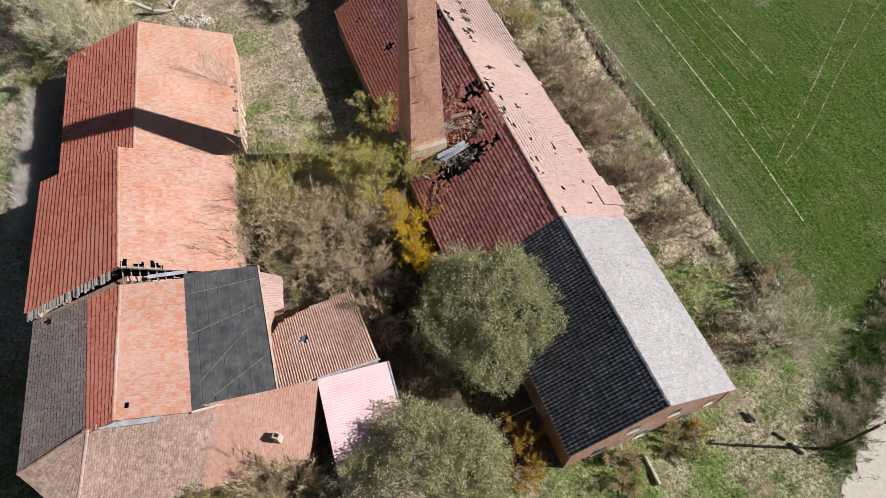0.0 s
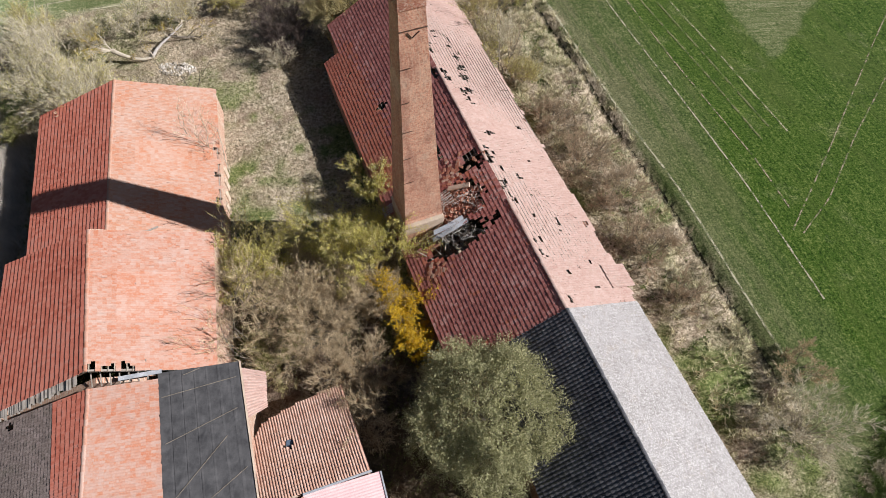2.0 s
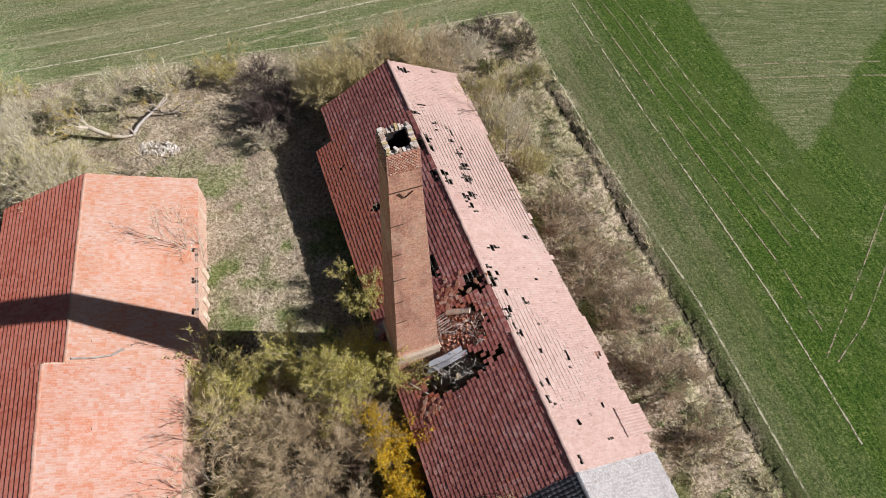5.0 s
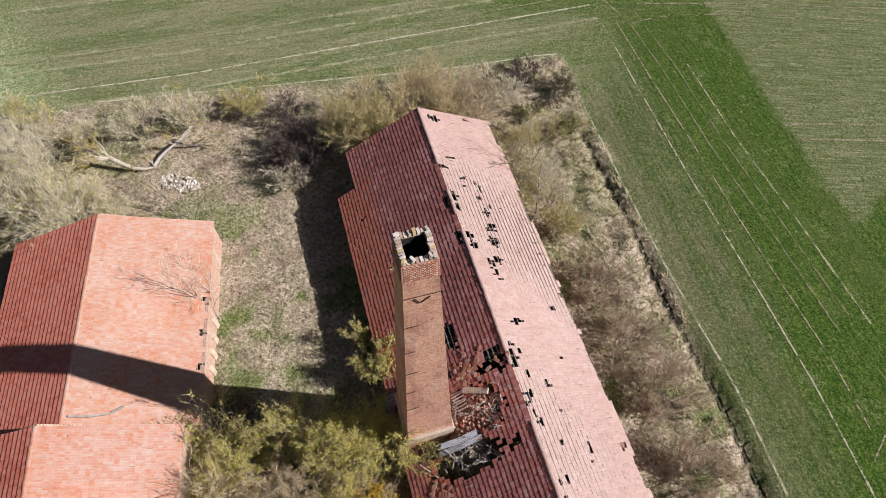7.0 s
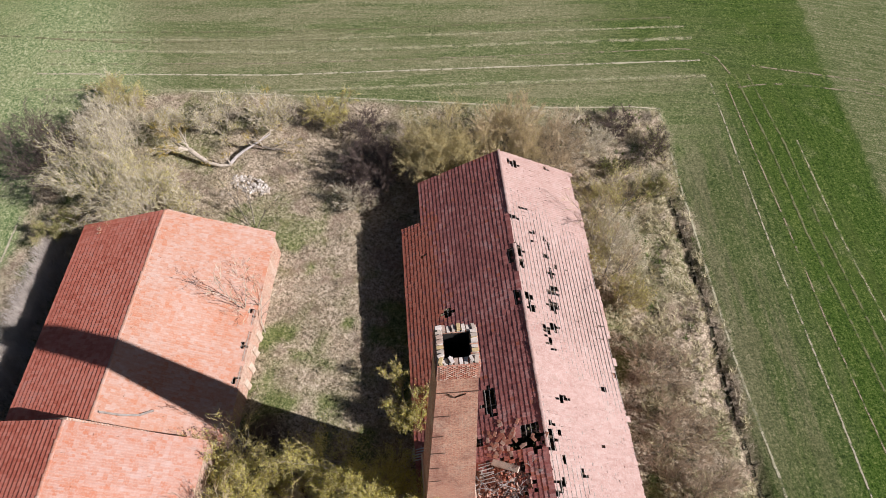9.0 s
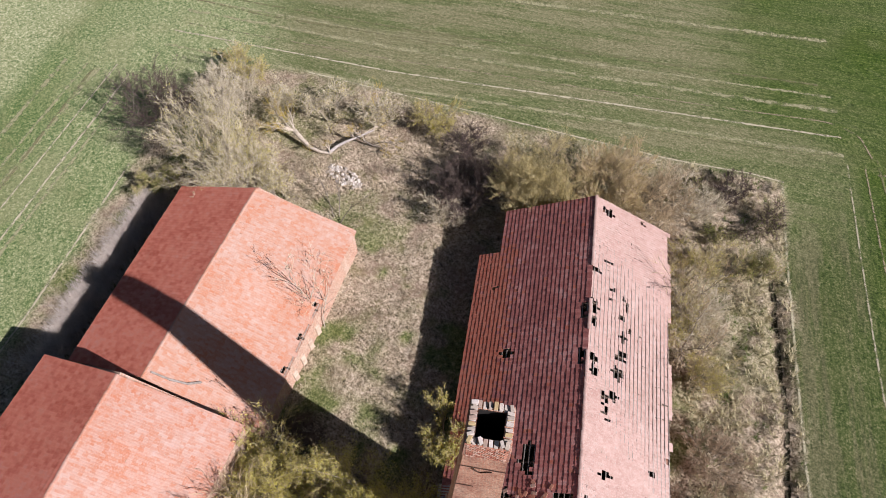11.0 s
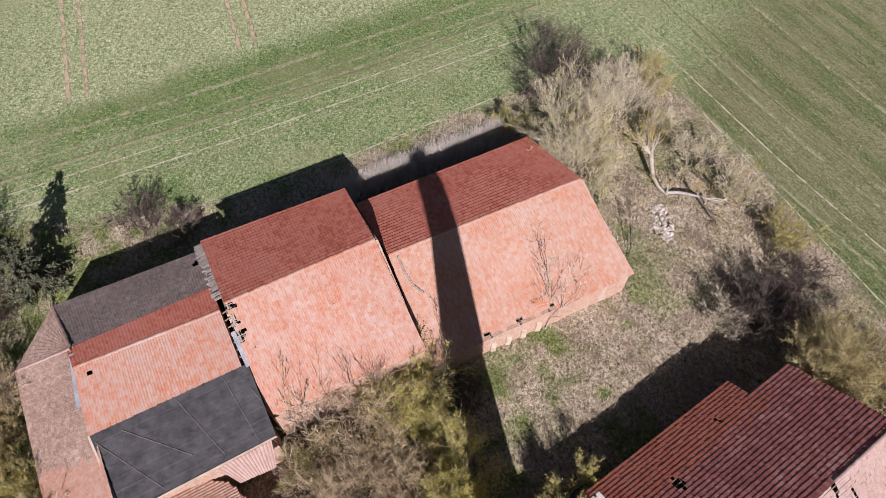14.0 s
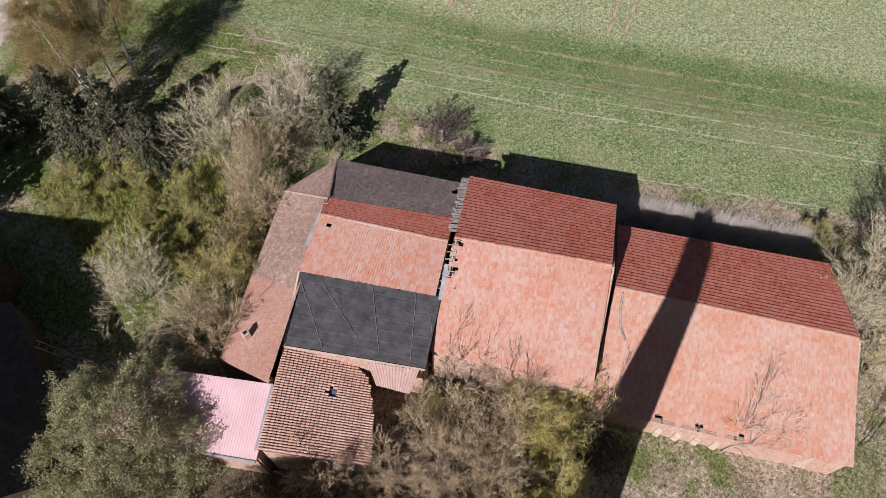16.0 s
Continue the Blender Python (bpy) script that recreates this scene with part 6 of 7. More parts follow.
def bush(name, x, y, r, h, tint, label, category="bush", seed=0, stems=9, kids=(7, 6, 4), leaf=None, leaves=0, leaf_size=0.09, thick=0.035, stretch=(1, 1), upright=0.5,
         twig=0.0095, lean=(0, 0), bark=None, group=""):
    """A shrub: several stems that fork into fine twigs, with or without small leaves."""
    rs = np.random.RandomState(seed + 100)
    z = float(gz(x, y)) - 0.15
    root = thing(name, x, y, z, label, category, group)
    a = np.linspace(0, 2 * np.pi, stems, endpoint=False) + rs.uniform(-0.3, 0.3, stems)
    out = rs.uniform(0.15, 1.0, stems)
    start = np.column_stack([x + 0.15 * r * np.cos(a) * stretch[0], y + 0.15 * r * np.sin(a) * stretch[1], np.full(stems, z)])
    d = np.column_stack([np.cos(a) * out * r * stretch[0] + lean[0], np.sin(a) * out * r * stretch[1] + lean[1], np.full(stems, h * (0.6 + upright * 0.5)) * rs.uniform(0.7, 1.1, stems)])
    L = np.linalg.norm(d, axis=1) * 0.72
    (P0, P1, R0, R1, lev), tips = grow(rs, start, d, L, np.full(stems, thick), len(kids) + 1, kids, 0.62, 0.52, 0.06)
    big = lev <= 1
    V, F = stem_arrays(P0[big], P1[big], R0[big], R1[big], 4)
    npart("branchwork", V, [F], bark or BARK, root, kind="stuff")
    mid_l, fine_l = lev == 2, lev >= 3
    V, F = ribbon_arrays(rs, P0[mid_l], P1[mid_l], np.maximum(R0[mid_l], twig), np.maximum(R1[mid_l], twig * 0.7))
    V2, F2 = shoot_arrays(rs, P0[fine_l], P1[fine_l], twig * 1.25)
    npart("crown", np.concatenate([V, V2]), [F, F2 + len(V)], TWIG[tint], root, kind="stuff")
    if leaves:
        q = rs.choice(np.flatnonzero(lev >= 2), leaves)
        f = rs.rand(leaves, 1)
        C = P0[q] * (1 - f) + P1[q] * f + rs.normal(0, 0.06, (leaves, 3))
        V, F = leaf_arrays(rs, C, np.full(leaves, leaf_size))
        npart("foliage", V, [F], LEAF[leaf], root, kind="stuff")
    return root


def round_tree(name, x, y, r, top, label, seed, leaves=100000, squash=0.8, tint="willow", offset=(0, 0)):
    """A broad pollard: short trunk, radiating limbs, and a domed crown of small leaves."""
    rs = np.random.RandomState(seed)
    z = float(gz(x, y)) - 0.2
    root = thing(name, x, y, z, label, "tree")
    zc = top - r * squash
    fork = np.array([x, y, max(z + 1.2, zc - 2.2)])
    V, F = stem_arrays(np.array([[x, y, z]]), fork[None], np.array([0.42]), np.array([0.34]), 9)
    npart("trunk", V, [F], BARK, root, "stout grey trunk", True)
    n = 46
    dirs = unit(np.column_stack([rs.normal(size=n), rs.normal(size=n), np.abs(rs.normal(size=n)) * 0.9 - 0.1]))
    L = r * 0.62 * rs.uniform(0.85, 1.1, n)
    (P0, P1, R0, R1, lev), tips = grow(rs, np.repeat(fork[None], n, 0), dirs, L, np.full(n, 0.11), 4, (7, 6, 4), 0.5, 0.5, 0.07)
    big = lev <= 1
    V, F = stem_arrays(P0[big], P1[big], R0[big], R1[big], 4)
    npart("branchwork", V, [F], BARK, root, kind="stuff")
    V, F = ribbon_arrays(rs, P0[~big], P1[~big], np.maximum(R0[~big], 0.012), np.maximum(R1[~big], 0.008))
    npart("crown", V, [F], TWIG["olive"], root, kind="stuff")
    # leaves in clumps over an uneven dome
    m = 1900
    cd = unit(np.column_stack([rs.normal(size=m), rs.normal(size=m), rs.normal(size=m) * 0.8 + 0.35]))
    lump = 1 + 0.1 * np.sin(5 * np.arctan2(cd[:, 1], cd[:, 0]) + 1.7 * seed) + 0.07 * np.sin(9 * cd[:, 2] + 4 * cd[:, 0]) + rs.normal(0, 0.05, m)
    rad = r * lump * rs.uniform(0.6, 1.0, m) ** 0.5
    cc = np.array([x + offset[0], y + offset[1], zc]) + cd * rad[:, None] * np.array([1, 1, squash])
    cc = cc[cc[:, 2] > z + 0.8]
    k = rs.randint(0, len(cc), leaves)
    C = cc[k] + rs.normal(0, 0.19, (leaves, 3)) * np.array([1, 1, 1.4])
    V, F = leaf_arrays(rs, C, np.full(leaves, 0.155))
    npart("foliage", V, [F], LEAF[tint], root, "crown of small grey-green leaves", kind="stuff")
    return root


fallen_roof()
round_tree("willow_tree", 4.3, 22.0, 5.2, 9.4, "round grey-green willow beside the black-tiled barn", 31)
round_tree("willow_tree", 0.9, 9.2, 5.9, 8.6, "broad grey-green willow over the pink shed", 32, 115000)

SHRUBS = [  # x, y, radius, height, twig tint, leaf, leaves, label
    (-6.2, 35.8, 3.7, 8.0, "olive", "fresh", 23000, "tall shrub with yellow-green spring leaves beside the chimney"),
    (-6.3, 42.8, 2.3, 4.8, "olive", "fresh", 7000, "yellowish shrub under the lower eave"),
    (-15.4, 33.4, 3.6, 6.2, "olive", "fresh", 14000, "light green young shrub between the barns"),
    (-12.6, 35.6, 2.2, 3.4, "olive", "fresh", 2200, "sparse green shrub in the yard"),
    (-8.6, 29.4, 4.6, 6.2, "brown", "haze", 11000, "dense leafless brown thicket in the yard"),
    (-12.6, 29.6, 3.6, 4.8, "brown", "green", 1500, "leafless brown shrub in the yard"),
    (-10.4, 32.6, 3.4, 4.6, "brown", "haze", 11000, "leafless brown shrub in the yard"),
    (-12.2, 26.6, 2.6, 3.6, "olive", "green", 2600, "low green-brown shrub by the felt roof"),
    (-5.6, 25.2, 3.0, 4.6, "brown", "haze", 11000, "leafless brown shrub by the small house"),
    (-5.2, 32.0, 2.6, 4.0, "brown", "haze", 11000, "leafless brown shrub near the barn wall"),
    (-4.0, 21.4, 2.4, 5.2, "brown", None, 0, "bare shrub at the small house's wall"),
    (-2.2, 24.0, 2.4, 3.4, "purple", None, 0, "dark leafless shrub in the shade"),
    (-40.4, 52.4, 4.8, 7.8, "pale", "fresh", 2500, "pale leafless thicket behind the low barn"),
    (-37.0, 53.4, 3.2, 4.8, "pale", "fresh", 3500, "pale tangled shrub at the low barn's gable"),
    (-47.0, 53.4, 3.6, 7.0, "purple", None, 0, "dark leafless shrub at the field edge"),
    (-42.6, 58.6, 3.2, 4.8, "pale", None, 0, "pale leafless thicket at the field edge"),
    (-35.2, 54.6, 1.8, 2.8, "pale", "fresh", 900, "low pale shrub beside the gable"),
    (-46.2, 62.6, 2.4, 4.0, "olive", "fresh", 2200, "yellow-green young shrub at the field edge"),
    (-25.2, 68.0, 2.2, 3.8, "olive", "fresh", 2200, "yellow-green young shrub at the field edge"),
    (-17.8, 62.8, 3.2, 4.8, "purple", None, 0, "dense purple-brown leafless shrub"),
    (-21.0, 67.4, 2.2, 3.2, "purple", None, 0, "dark leafless shrub at the field edge"),
    (-18.4, 59.4, 1.8, 2.6, "pale", None, 0, "pale forked leafless shrub by the barn"),
    (-12.3, 64.9, 3.8, 7.2, "olive", "bud", 36000, "large olive shrub against the barn's north gable"),
    (-7.2, 69.6, 4.6, 5.6, "brown", "bud", 22000, "large brownish shrub behind the barn"),
    (-3.6, 69.6, 3.6, 5.2, "brown", None, 0, "leafless shrub at the barn corner"),
    (-0.2, 72.6, 2.8, 3.4, "pale", None, 0, "pale low shrub at the field edge"),
    (-35.2, 50.6, 3.0, 7.0, "pale", "fresh", 1500, "pale shrub whose shoots reach over the low barn"),
    (-32.6, 53.2, 2.2, 3.8, "pale", "fresh", 900, "pale shrub beside the low barn's gable"),
    (-42.4, 47.6, 2.2, 2.6, "olive", "green", 3000, "low green shrub beside the low barn"),
    (4.2, 62.0, 2.6, 4.6, "pale", None, 0, "leafless shrub along the barn's east eave"),
    (2.2, 66.0, 2.4, 4.8, "olive", "fresh", 1200, "thin yellowish shrub along the barn's east eave"),
    (6.6, 58.0, 2.2, 3.6, "olive", "fresh", 1000, "thin yellowish shrub along the barn's east eave"),
    (15.0, 43.0, 3.6, 3.8, "umber", None, 0, "brown leafless shrub along the barn's east eave"),
    (12.4, 47.6, 3.2, 3.4, "umber", None, 0, "brown leafless shrub along the barn's east eave"),
    (17.6, 38.2, 3.2, 3.0, "umber", None, 0, "brown leafless shrub along the barn's east eave"),
    (9.8, 52.6, 2.6, 2.6, "umber", None, 0, "low brown shrub along the barn's east eave"),
    (20.0, 34.0, 2.4, 2.2, "umber", None, 0, "low brown shrub along the barn's east eave"),
    (27.3, 23.2, 3.4, 3.6, "pale", None, 0, "spreading bare shrub by the lane"),
    (27.7, 28.4, 2.2, 2.4, "brown", None, 0, "low brown shrub at the end of the ditch"),
    (5.6, 75.0, 2.2, 2.6, "purple", "green", 900, "dark scrub in the field corner"),
    (6.6, 69.8, 2.0, 2.2, "olive", "green", 1600, "dark green scrub near the ditch"),
    (1.8, 76.6, 2.2, 2.4, "purple", None, 0, "dark scrub in the field corner"),
    (-35.6, 12.6, 2.4, 3.2, "purple", None, 0, "bare shrub at the field edge"),
    (-34.8, 16.2, 2.0, 2.4, "purple", None, 0, "bare shrub in the barn's shadow"),
    (-30.4, -0.6, 3.0, 6.4, "pale", None, 0, "pale leafless shrub at the field edge"),
    (-24.8, -4.2, 3.4, 6.4, "pale", "fresh", 1200, "tall pale leafless shrub"),
    (-25.2, 0.2, 2.6, 4.4, "brown", None, 0, "leafless shrub by the wing"),
    (-20.6, 3.4, 3.4, 5.8, "brown", None, 0, "leafless shrub against the brown roof"),
    (-17.2, 4.4, 2.6, 4.2, "olive", "ochre", 2600, "ochre-leaved shrub against the brown roof"),
    (-12.6, 6.2, 3.0, 5.0, "olive", "fresh", 7000, "dense green shrub by the brown roof"),
    (-8.6, 8.2, 2.8, 6.4, "brown", "green", 1200, "leafless shrub near the pink shed"),
    (-8.8, 0.4, 3.2, 4.2, "pale", "green", 1500, "bare shrub in the shady garden"),
    (-18.2, -5.6, 4.8, 1.3, "olive", "lawn", 17000, "broad low green brambles in the garden"),
    (-14.4, -1.4, 4.2, 1.6, "olive", "lawn", 14000, "low green brambles in the garden"),
    (-15.6, -10.4, 4.4, 1.1, "olive", "lawn", 14000, "low yellow-green brambles in the garden"),
    (-44.6, 58.2, 2.4, 4.4, "pale", None, 0, "thin pale saplings at the field edge"),
    (-39.2, 61.4, 2.4, 4.2, "pale", "fresh", 500, "thin pale saplings at the field edge"),
    (-35.0, 63.4, 2.2, 3.8, "pale", "fresh", 500, "thin pale saplings at the field edge"),
    (-30.4, 65.6, 2.2, 3.6, "pale", "fresh", 600, "thin pale saplings at the field edge"),
    (2.4, 71.4, 1.6, 1.6, "purple", "green", 1500, "dark scrub beside the ditch"),
    (-1.6, 75.4, 1.6, 1.4, "purple", "green", 900, "dark scrub at the yard's corner"),
    (3.0, 60.6, 2.2, 3.6, "pale", "fresh", 2600, "thin yellowish shrub along the barn's east eave"),
    (18.6, 14.2, 1.6, 1.4, "olive", "green", 900, "weeds along the brick gable"),
    (14.6, 12.2, 1.8, 1.5, "brown", "ochre", 600, "dry weeds along the brick gable"),
]
for k, (x, y, r, h, tint, leaf, n, label) in enumerate(SHRUBS):
    kids, tw = ((7, 6, 9), 0.0105) if tint == "pale" else ((8, 7, 12), 0.0095)
    bush("shrub", x, y, r, h, tint, label, "shrub", k, 26 if leaf == "bud" else 15 if r > 2.5 else 10, kids, leaf, int(n * 1.7), 0.085 if leaf == "bud" else 0.12 if leaf == "fresh" else 0.095, twig=tw, upright=0.75 if tint == "pale" else 0.5, bark=PALE_BARK if leaf == "fresh" or tint == "pale" else None, thick=0.05 if leaf == "fresh" else 0.035, group="shrubs round the farmyard")
bush("forsythia_bush", -2.6, 30.4, 2.3, 5.0, "yellow", "bright yellow flowering forsythia by the barn wall", "bush", 201, 11, (7, 6, 4), "yellow", 10000, 0.14)
bush("forsythia_bush", -1.1, 28.0, 1.8, 3.8, "yellow", "yellow flowering forsythia under the willow", "bush", 202, 9, (7, 6, 4), "yellow", 6200, 0.14)
bush("dry_bush", 7.2, 12.4, 3.0, 3.2, "yellow", "rusty ochre bush in the barn's shade", "bush", 203, 11, (7, 6, 4), "ochre", 9000, 0.14)
bush("dry_bush", 19.8, 15.6, 1.0, 1.2, "yellow", "small orange-yellow bush at the gable", "bush", 204, 8, (6, 5, 3), "ochre", 1600, 0.11)
# bare trees that reach over the roofs
bush("bare_tree", -20.7, 45.2, 2.6, 6.6, "pale", "pale bare tree leaning over the low barn's eave", "tree", 205, 4, (5, 5, 4), None, 0, 0.1, 0.065, (1, 1), 0.8, 0.009, (-2.0, 1.6), PALE_BARK)
bush("bare_tree", -26.4, 54.0, 2.6, 5.4, "brown", "thin bare tree beside the low barn's gable", "tree", 206, 4, (5, 5, 4), None, 0, 0.1, 0.05, (1, 1), 0.7, 0.009, (-1, 0), BARK)
bush("bare_tree", 2.8, 63.8, 2.6, 6.2, "brown", "thin bare tree at the long barn's east eave", "tree", 207, 4, (5, 5, 4), None, 0, 0.1, 0.07, (1, 1), 0.8, 0.013, (0, 0), BARK)
bush("bare_tree", 4.9, 59.6, 2.6, 6.2, "brown", "thin bare tree at the long barn's east eave", "tree", 208, 4, (5, 5, 4), None, 0, 0.1, 0.07, (1, 1), 0.8, 0.013, (0, 0), BARK)
bush("bare_tree", -13.8, 26.8, 2.8, 7.0, "brown", "bare young tree beside the felt roof", "tree", 210, 6, (6, 6, 5), None, 0, 0.1, 0.06, (1, 1), 0.8, 0.013, (-1, 0), BARK)
bush("bare_tree", -14.8, 34.6, 2.6, 7.0, "olive", "bare young tree by the salmon roof's eave", "tree", 211, 6, (6, 6, 5), "fresh", 1500, 0.13, 0.06, (1, 1), 0.8, 0.013, (-1, 0), BARK)
bush("bare_tree", -14.4, 30.8, 3.0, 7.6, "brown", "bare young tree whose shade falls on the salmon roof", "tree", 209, 6, (6, 6, 5), None, 0, 0.1, 0.07, (1, 1), 0.8, 0.013, (-1, 0), BARK)


def conifer(x, y, h, r, label, seed):
    rs = np.random.RandomState(seed)
    z = float(gz(x, y)) - 0.2
    root = thing("spruce_tree", x, y, z, label, "tree", "spruces round the garden")
    V, F = stem_arrays(np.array([[x, y, z]]), np.array([[x, y, z + h * 0.97]]), np.array([0.22]), np.array([0.03]), 7)
    npart("trunk", V, [F], BARK, root, "", True)
    tiers = int(h * 1.9)
    n = tiers * 7
    t = np.repeat(np.linspace(0.06, 0.97, tiers), 7) + rs.normal(0, 0.006, n)
    a = rs.uniform(0, 2 * np.pi, n)
    L = r * (1.02 - t) ** 0.85 * rs.uniform(0.7, 1.12, n) + 0.2
    S = np.column_stack([np.full(n, x), np.full(n, y), z + h * t])
    d = np.column_stack([np.cos(a), np.sin(a), rs.uniform(-0.2, 0.15, n)])
    (P0, P1, R0, R1, lev), tips = grow(rs, S, d, L, np.full(n, 0.035), 3, (8, 4), 0.75, 0.42, -0.12, 0.08)
    V, F = stem_arrays(P0[lev == 0], P1[lev == 0], R0[lev == 0], R1[lev == 0], 3)
    npart("branchwork", V, [F], BARK, root, kind="stuff")
    # flat drooping sprays along the boughs
    out = lev >= 1
    w = np.where(lev[out] == 1, 0.09, 0.07)
    V, F = ribbon_arrays(rs, P0[out], P1[out] - [0, 0, 0.06], w, w * 0.35)
    m = 5000
    q = rs.choice(np.flatnonzero(out), m)
    f = rs.rand(m, 1)
    V2, F2 = leaf_arrays(rs, P0[q] * (1 - f) + P1[q] * f + rs.normal(0, 0.05, (m, 3)), np.full(m, 0.17))
    npart("foliage", np.concatenate([V, V2]), [F, F2 + len(V)], LEAF["spruce"], root, "dark green needles on drooping sprays", kind="stuff")


# Last five spruces stand outside the view, added for the shade they cast.
for k, (x, y, h, r, label) in enumerate(((-30.6, 4.4, 9.0, 2.3, "dark spruce at the corner of the wing"), (-20.2, -7.8, 8.0, 2.7, "tall dark spruce in the garden"),
                                         (-19.9, -11.4, 9.5, 3.1, "tall dark spruce in the garden"), (-18.4, -15.6, 9.5, 3.0, "tall dark spruce in the garden"), (-15.4, -22.6, 8.0, 3.2, "dark spruce beside the lane"), (-4.8, -18.6, 13.0, 3.8, "tall spruce behind the house"), (-5.5, -25.0, 13.0, 4.0, "tall spruce behind the house"), (-1.6, -22.0, 15.0, 4.4, "tall spruce behind the house"), (0.4, -28.0, 15.0, 4.4, "tall spruce behind the house"), (16.5, -6.0, 14.0, 4.0, "unseen spruce added to shade the house"))):
    conifer(x, y, h, r, label, 60 + k)


def birch(x, y, h, lean, label, seed):
    rs = np.random.RandomState(seed)
    z = float(gz(x, y)) - 0.2
    root = thing("birch_tree", x, y, z, label, "tree", "birches in the garden")
    top = np.array([x + lean[0], y + lean[1], z + h])
    P = np.array([lerp((x, y, z), top, t) for t in np.linspace(0, 1, 6)]) + rs.normal(0, 0.12, (6, 3)) * np.linspace(0, 1, 6)[:, None]
    R = np.linspace(0.16, 0.02, 6)
    V, F = stem_arrays(P[:-1], P[1:], R[:-1], R[1:], 7)
    npart("trunk", V, [F], BIRCH_BARK, root, "white birch trunk", True)
    n = 34
    t = rs.uniform(0.3, 0.98, n)
    S = np.array([[np.interp(q, np.linspace(0, 1, 6), P[:, c]) for c in range(3)] for q in t])
    a = rs.uniform(0, 2 * np.pi, n)
    (P0, P1, R0, R1, lev), tips = grow(rs, S, np.column_stack([np.cos(a), np.sin(a), np.full(n, 0.9)]), 3.9 * (1.15 - t), np.full(n, 0.03), 4, (6, 5, 3), 0.6, 0.55, -0.04)
    big = lev == 0
    V, F = stem_arrays(P0[big], P1[big], R0[big], R1[big], 4)
    npart("branchwork", V, [F], BARK, root, kind="stuff")
    V, F = ribbon_arrays(rs, P0[~big], P1[~big], np.maximum(R0[~big], 0.01), np.maximum(R1[~big], 0.007))
    npart("crown", V, [F], TWIG["olive"], root, kind="stuff")
    m = 34000
    q = rs.choice(np.flatnonzero(lev >= 2), m)
    V, F = leaf_arrays(rs, P1[q] + rs.normal(0, 0.16, (m, 3)) - [0, 0, 0.15], np.full(m, 0.1))
    npart("foliage", V, [F], LEAF["birch"], root, "golden catkins and buds", kind="stuff")


for k, (x, y, h, lean, label) in enumerate(((-24.6, -17.1, 15, (-0.6, -0.6), "white-stemmed birch with golden-brown catkins"), (-23.0, -19.2, 16, (0.3, -0.9), "white-stemmed birch with golden-brown catkins"),
                                            (-22.2, -17.6, 13, (0.9, -0.2), "slender white-stemmed birch with brown catkins"), (-26.9, -17.3, 13, (-1.2, 0.3), "slender white-stemmed birch with brown catkins"))):
    birch(x, y, h, lean, label, 80 + k)


def fallen_tree():
    rs = np.random.RandomState(5)
    z = float(gz(-32, 61))
    root = thing("fallen_tree", -32, 61, z, "split pale fallen tree trunk lying in dry grass", "tree")
    limbs = ([(-35.9, 59.3, 1.3), (-34.9, 59.1, 0.95), (-33.8, 59.0, 0.6), (-32.8, 59.2, 0.4), (-31.9, 59.7, 0.3)],
             [(-32.1, 59.6, 0.3), (-31.8, 60.6, 0.55), (-31.4, 61.4, 0.7), (-30.9, 62.2, 0.8), (-30.4, 63.0, 0.9), (-29.8, 63.9, 1.1)],
             [(-30.7, 62.4, 0.8), (-30.0, 62.6, 0.6), (-29.2, 62.8, 0.35), (-28.4, 63.2, 0.2)])
    for k, limb in enumerate(limbs):
        P = np.array(limb) + [0, 0, z]
        R = np.linspace(0.25, 0.09, 6)[:len(P)] * (1.0, 0.75, 0.5)[k]
        V, F = stem_arrays(P[:-1], P[1:], R[:-1], R[1:], 8)
        npart("trunk" if k == 0 else "limb", V, [F], (PALE_BARK, DEAD, BARK)[k], root, "barkless split grey trunk" if k == 0 else "", True)
    P = np.array([p for limb in limbs for p in limb[-4:]]) + [0, 0, z]
    S = np.concatenate([np.repeat(np.array([limbs[0][0]]) + [0, 0, z], 7, 0), P[[1, 3, 5, 6, 7, 9, 10, 11]]])
    d = np.concatenate([np.column_stack([-rs.uniform(0.3, 1, 7), rs.uniform(-0.8, 0.8, 7), rs.uniform(0.0, 0.8, 7)]), np.column_stack([rs.uniform(-0.2, 0.9, 8), rs.uniform(-0.3, 1, 8), rs.uniform(0.1, 0.9, 8)])])
    (P0, P1, R0, R1, lev), tips = grow(rs, S, d, rs.uniform(1.2, 2.8, 15), np.full(15, 0.09), 4, (5, 4, 3), 0.6, 0.55, 0.05)
    V, F = stem_arrays(P0[lev <= 1], P1[lev <= 1], R0[lev <= 1], R1[lev <= 1], 4)
    npart("branchwork", V, [F], PALE_BARK, root, kind="stuff")
    V, F = ribbon_arrays(rs, P0[lev > 1], P1[lev > 1], np.maximum(R0[lev > 1], 0.012), np.maximum(R1[lev > 1], 0.008))
    npart("crown", V, [F], TWIG["yellow"], root, "yellowish lichen-covered twigs", kind="stuff")


fallen_tree()


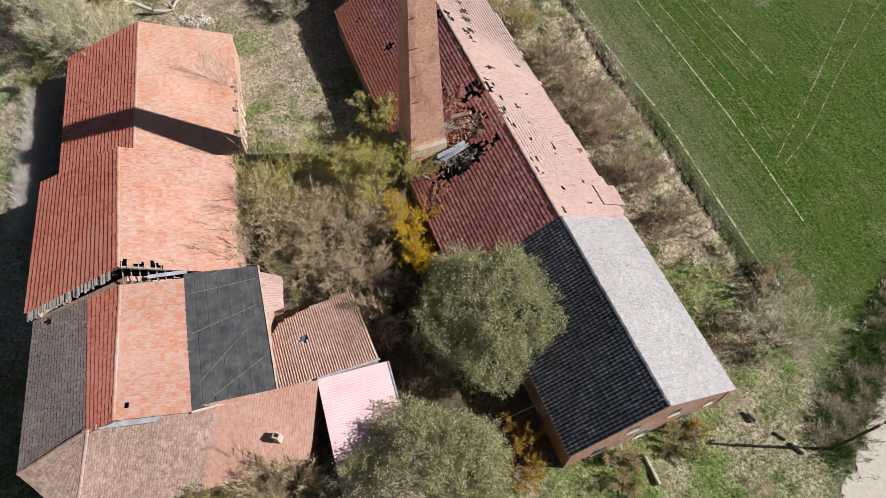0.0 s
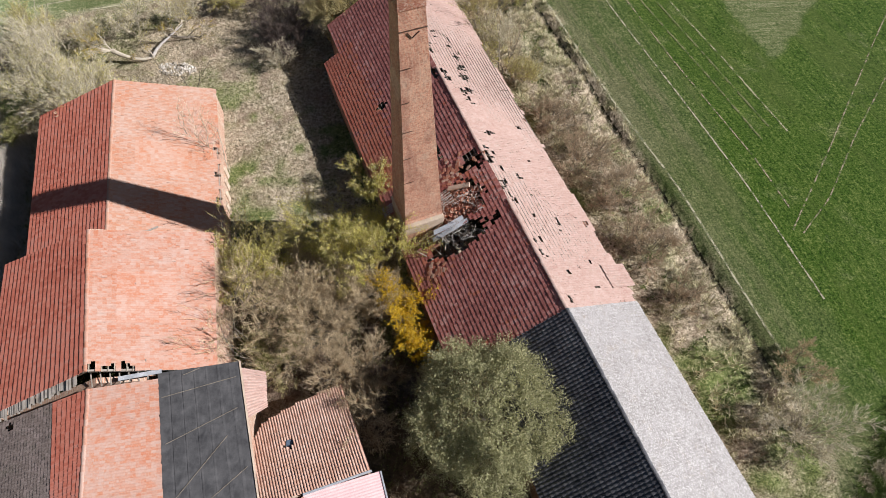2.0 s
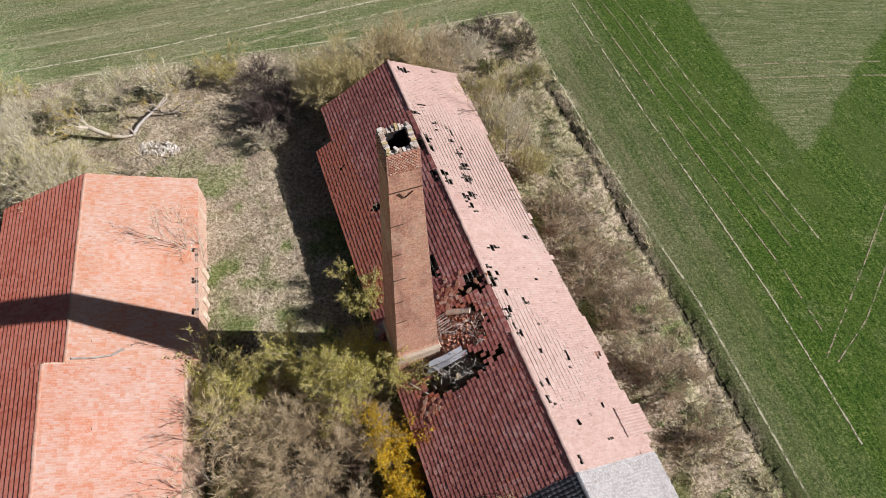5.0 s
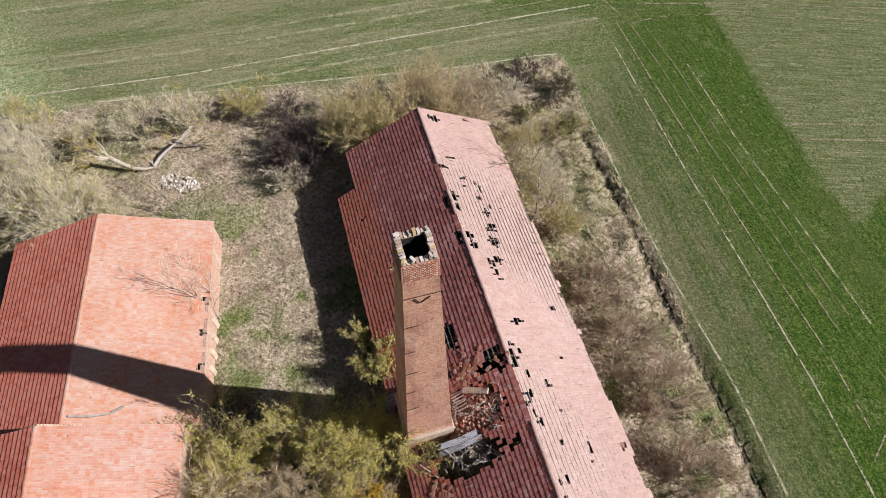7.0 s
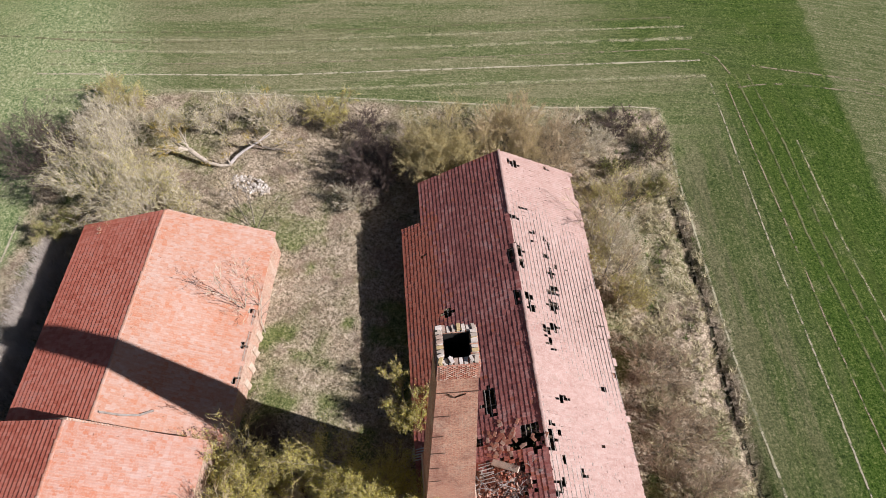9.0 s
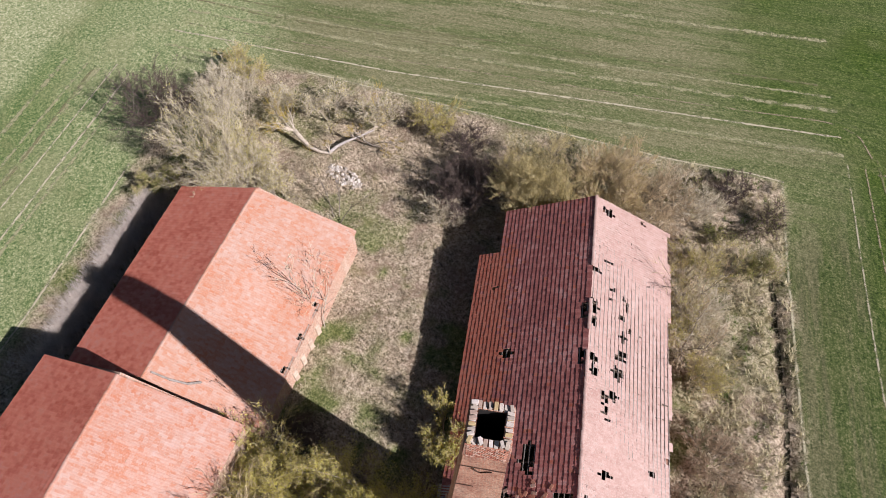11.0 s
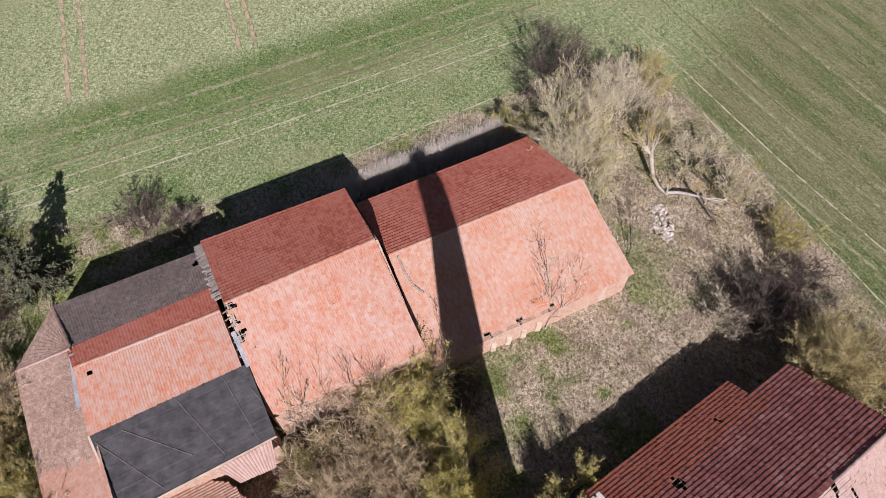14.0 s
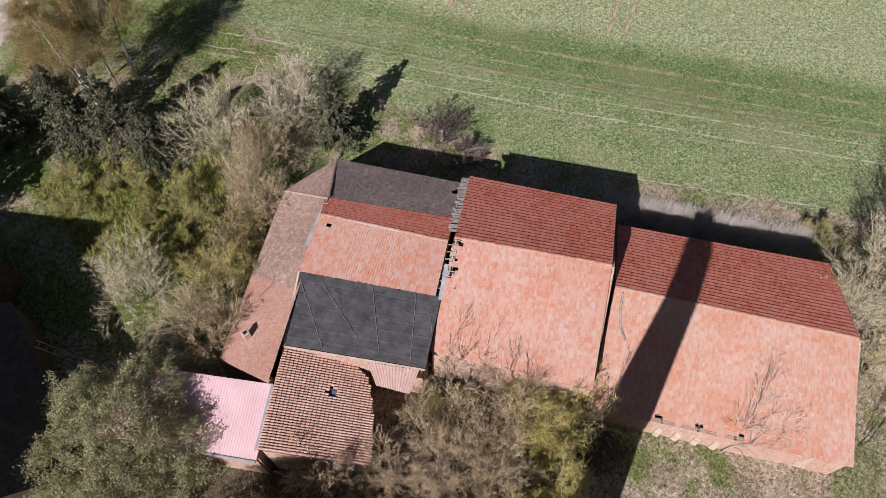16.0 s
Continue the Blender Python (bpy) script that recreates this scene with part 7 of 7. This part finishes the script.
# ---- grass tufts ----
def tufts(name, P, h, blades, mat, label, seed, width=0.02, droop=0.5):
    rs = np.random.RandomState(seed)
    n = len(P)
    idx = np.repeat(np.arange(n), blades)
    m = len(idx)
    z = ground_height(P[:, 0], P[:, 1])
    base = np.column_stack([P, z - 0.03])[idx] + np.column_stack([rs.normal(0, 0.1, (m, 2)), np.zeros(m)])
    a = rs.uniform(0, 2 * np.pi, m)
    l = h[idx] * rs.uniform(0.6, 1.2, m)
    tip = base + np.column_stack([np.cos(a) * l * droop, np.sin(a) * l * droop, l * 0.85])
    s = np.column_stack([-np.sin(a), np.cos(a), np.zeros(m)]) * (width * rs.uniform(0.7, 1.6, m))[:, None]
    V = np.stack([base - s, base + s, tip], 1).reshape(-1, 3)
    F = (np.arange(m) * 3)[:, None] + np.arange(3)
    ob = npart(name, V, [F], mat, None, "", kind="stuff")
    return tagged(ob, label, "grass", kind="stuff")


FOOT = [np.array([long_barn(*q)[:2] for q in ((-8.35, 0), (6.6, 0), (6.6, 54), (-8.35, 54))]),
        np.array([M[k][:2] for k in ("ws", "es", "en", "wn")]), np.array([Fm[k][:2] for k in ("ws", "es", "en", "wn")]),
        np.array([qW[:2], qE[:2], s_sw[:2], s_se[:2], s_ne[:2], c_ne[:2], eN[:2], wN2[:2], wS2[:2]])]


def yard_points(n, seed, margin=0.2):
    rs = np.random.RandomState(seed)
    P = np.column_stack([rs.uniform(-50, 30, n), rs.uniform(-30, 81, n)])
    ok = poly_side(P, YARD) > margin
    for f in FOOT:
        ok &= poly_side(P, f) < 0.0
    return P[ok]


P = yard_points(62000, 1)
w = lattice(7, P, 5.5) * 0.5 + lattice(8, P, 1.3) * 0.5
south = (sstep(P[:, 1], 24, 14) * sstep(P[:, 0], 8, 14) + sstep(P[:, 1], 6, 0)) > 0.4
green = (w > 0.6) | south
tufts("dry_grass", P[~green], 0.32 + 0.35 * lattice(12, P[~green], 3.0), 5, GRASS["dry"], "rough dry straw-coloured grass", 1, 0.016, 0.7)
tufts("green_grass", P[green], 0.2 + 0.2 * lattice(13, P[green], 3.0), 5, GRASS["green"], "green spring grass in patches", 2, 0.014, 0.6)
P = yard_points(60000, 21)
P = P[poly_side(P, np.array([(-12, -15.5), (-17, -13.5), (-23.5, -4), (-22, 1), (-13, 2.5), (-8, -3.5), (-10, -9)])) > 0]
tufts("garden_grass", P, 0.45 + 0.3 * lattice(19, P, 2.0), 12, LEAF["lawn"], "rank yellow-green grass in the garden", 9, 0.03, 0.6)
rs0 = np.random.RandomState(3)
t = rs0.rand(2600)
P = np.column_stack([np.interp(t, [0, 1], [-36.2, -42.2]), np.interp(t, [0, 1], [29.5, 48.0])]) + rs0.normal(0, 0.75, (2600, 2))
tufts("reed_grass", P, np.full(len(P), 1.3), 9, GRASS["reed"], "tall pale reed grass behind the low barn", 4, 0.016, 0.45)
t = rs0.rand(3600)
P = np.column_stack([np.interp(t, [0, 1], [37.5, 28.5]), np.interp(t, [0, 1], [28.5, 15.0])]) + rs0.normal(0, 0.9, (3600, 2)) + [0.7, -0.3]
w = 0.5 * lattice(15, P, 1.3) + 0.5 * lattice(18, P, 0.5)
P, w = P[w > 0.25], w[w > 0.25]
tufts("verge_grass", P[w < 0.55], 0.35 + 0.4 * w[w < 0.55], 8, GRASS["rank"], "long rank dark green verge grass beside the lane", 5, 0.02, 0.6)
tufts("straw_grass", P[w >= 0.55], 0.3 + 0.35 * w[w >= 0.55], 8, GRASS["dry"], "bleached straw tussocks beside the lane", 6, 0.02, 0.7)
# coarse tussocks along the ditch
P = yard_points(26000, 9, 0.0)
P = P[(P[:, 0] + 0.47 * P[:, 1] > 33) & (P[:, 1] > 22)]
P = P[line_dist(P, DITCH) > 0.55]
w = 0.6 * lattice(16, P, 1.7) + 0.4 * lattice(17, P, 0.7)
tufts("tussock_grass", P[w > 0.42], 0.4 + 0.45 * w[w > 0.42], 12, GRASS["sedge"], "coarse bleached tussocks along the ditch", 7, 0.026, 0.85)
tufts("rank_grass", P[w < 0.3], 0.35 + 0.4 * w[w < 0.3], 9, GRASS["rank"], "dark rank grass between the tussocks", 8, 0.024, 0.7)

# ---- small things outdoors ----
lamp = thing("street_lamp", 29.26, 14.7, 1.9, "dark wooden lamp post beside the lane", "street lamp")
V, F = stem_arrays(np.array([[29.26, 14.7, 1.6], [29.26, 14.7, 8.0]]), np.array([[29.26, 14.7, 8.0], [29.7, 14.9, 8.1]]), np.array([0.12, 0.04]), np.array([0.09, 0.03]), 8)
npart("post", V, [F], DARK_WOOD, lamp, "dark wooden post", True)
prism("lamp_head", [(29.6, 14.8), (30.05, 14.9), (30.05, 15.05), (29.6, 15.0)], 8.02, 8.14, IRON, lamp, "small metal lamp head", None, 0.02)
for k, (a, b, r) in enumerate((((27.3, 14.3, 0.16), (26.6, 14.9, 0.14), 0.17), ((26.2, 15.2, 0.14), (25.6, 15.6, 0.14), 0.15), ((16.9, 11.4, 0.2), (16.0, 13.4, 0.25), 0.16), ((24.3, 16.4, 0.2), (23.8, 17.0, 0.16), 0.2))):
    A = np.array([a[0], a[1], float(gz(a[0], a[1])) + a[2]])
    Bv = np.array([b[0], b[1], float(gz(b[0], b[1])) + b[2]])
    V, F = stem_arrays(A[None], Bv[None], np.array([r]), np.array([r * 0.85]), 9)
    caps = [np.arange(9)[None, ::-1], np.arange(9, 18)[None]]
    ob = npart("log", V, [F] + caps, PALE_BARK if k in (0, 2) else BARK)
    tagged(ob, "weathered grey log lying in the grass", "log", "logs in the grass")
pole = thing("pole", 7.3, 15.7, float(gz(7.3, 15.7)), "thin pale pole leaning at the barn wall", "pole")
beams("rod", [(5.6, 15.1, 1.3)], [(9.6, 16.6, 4.2)], 0.07, 0.07, PALE_BARK, pole)

# ---- single tiles and ridge caps ----
for lay in PIECES:
    lay()
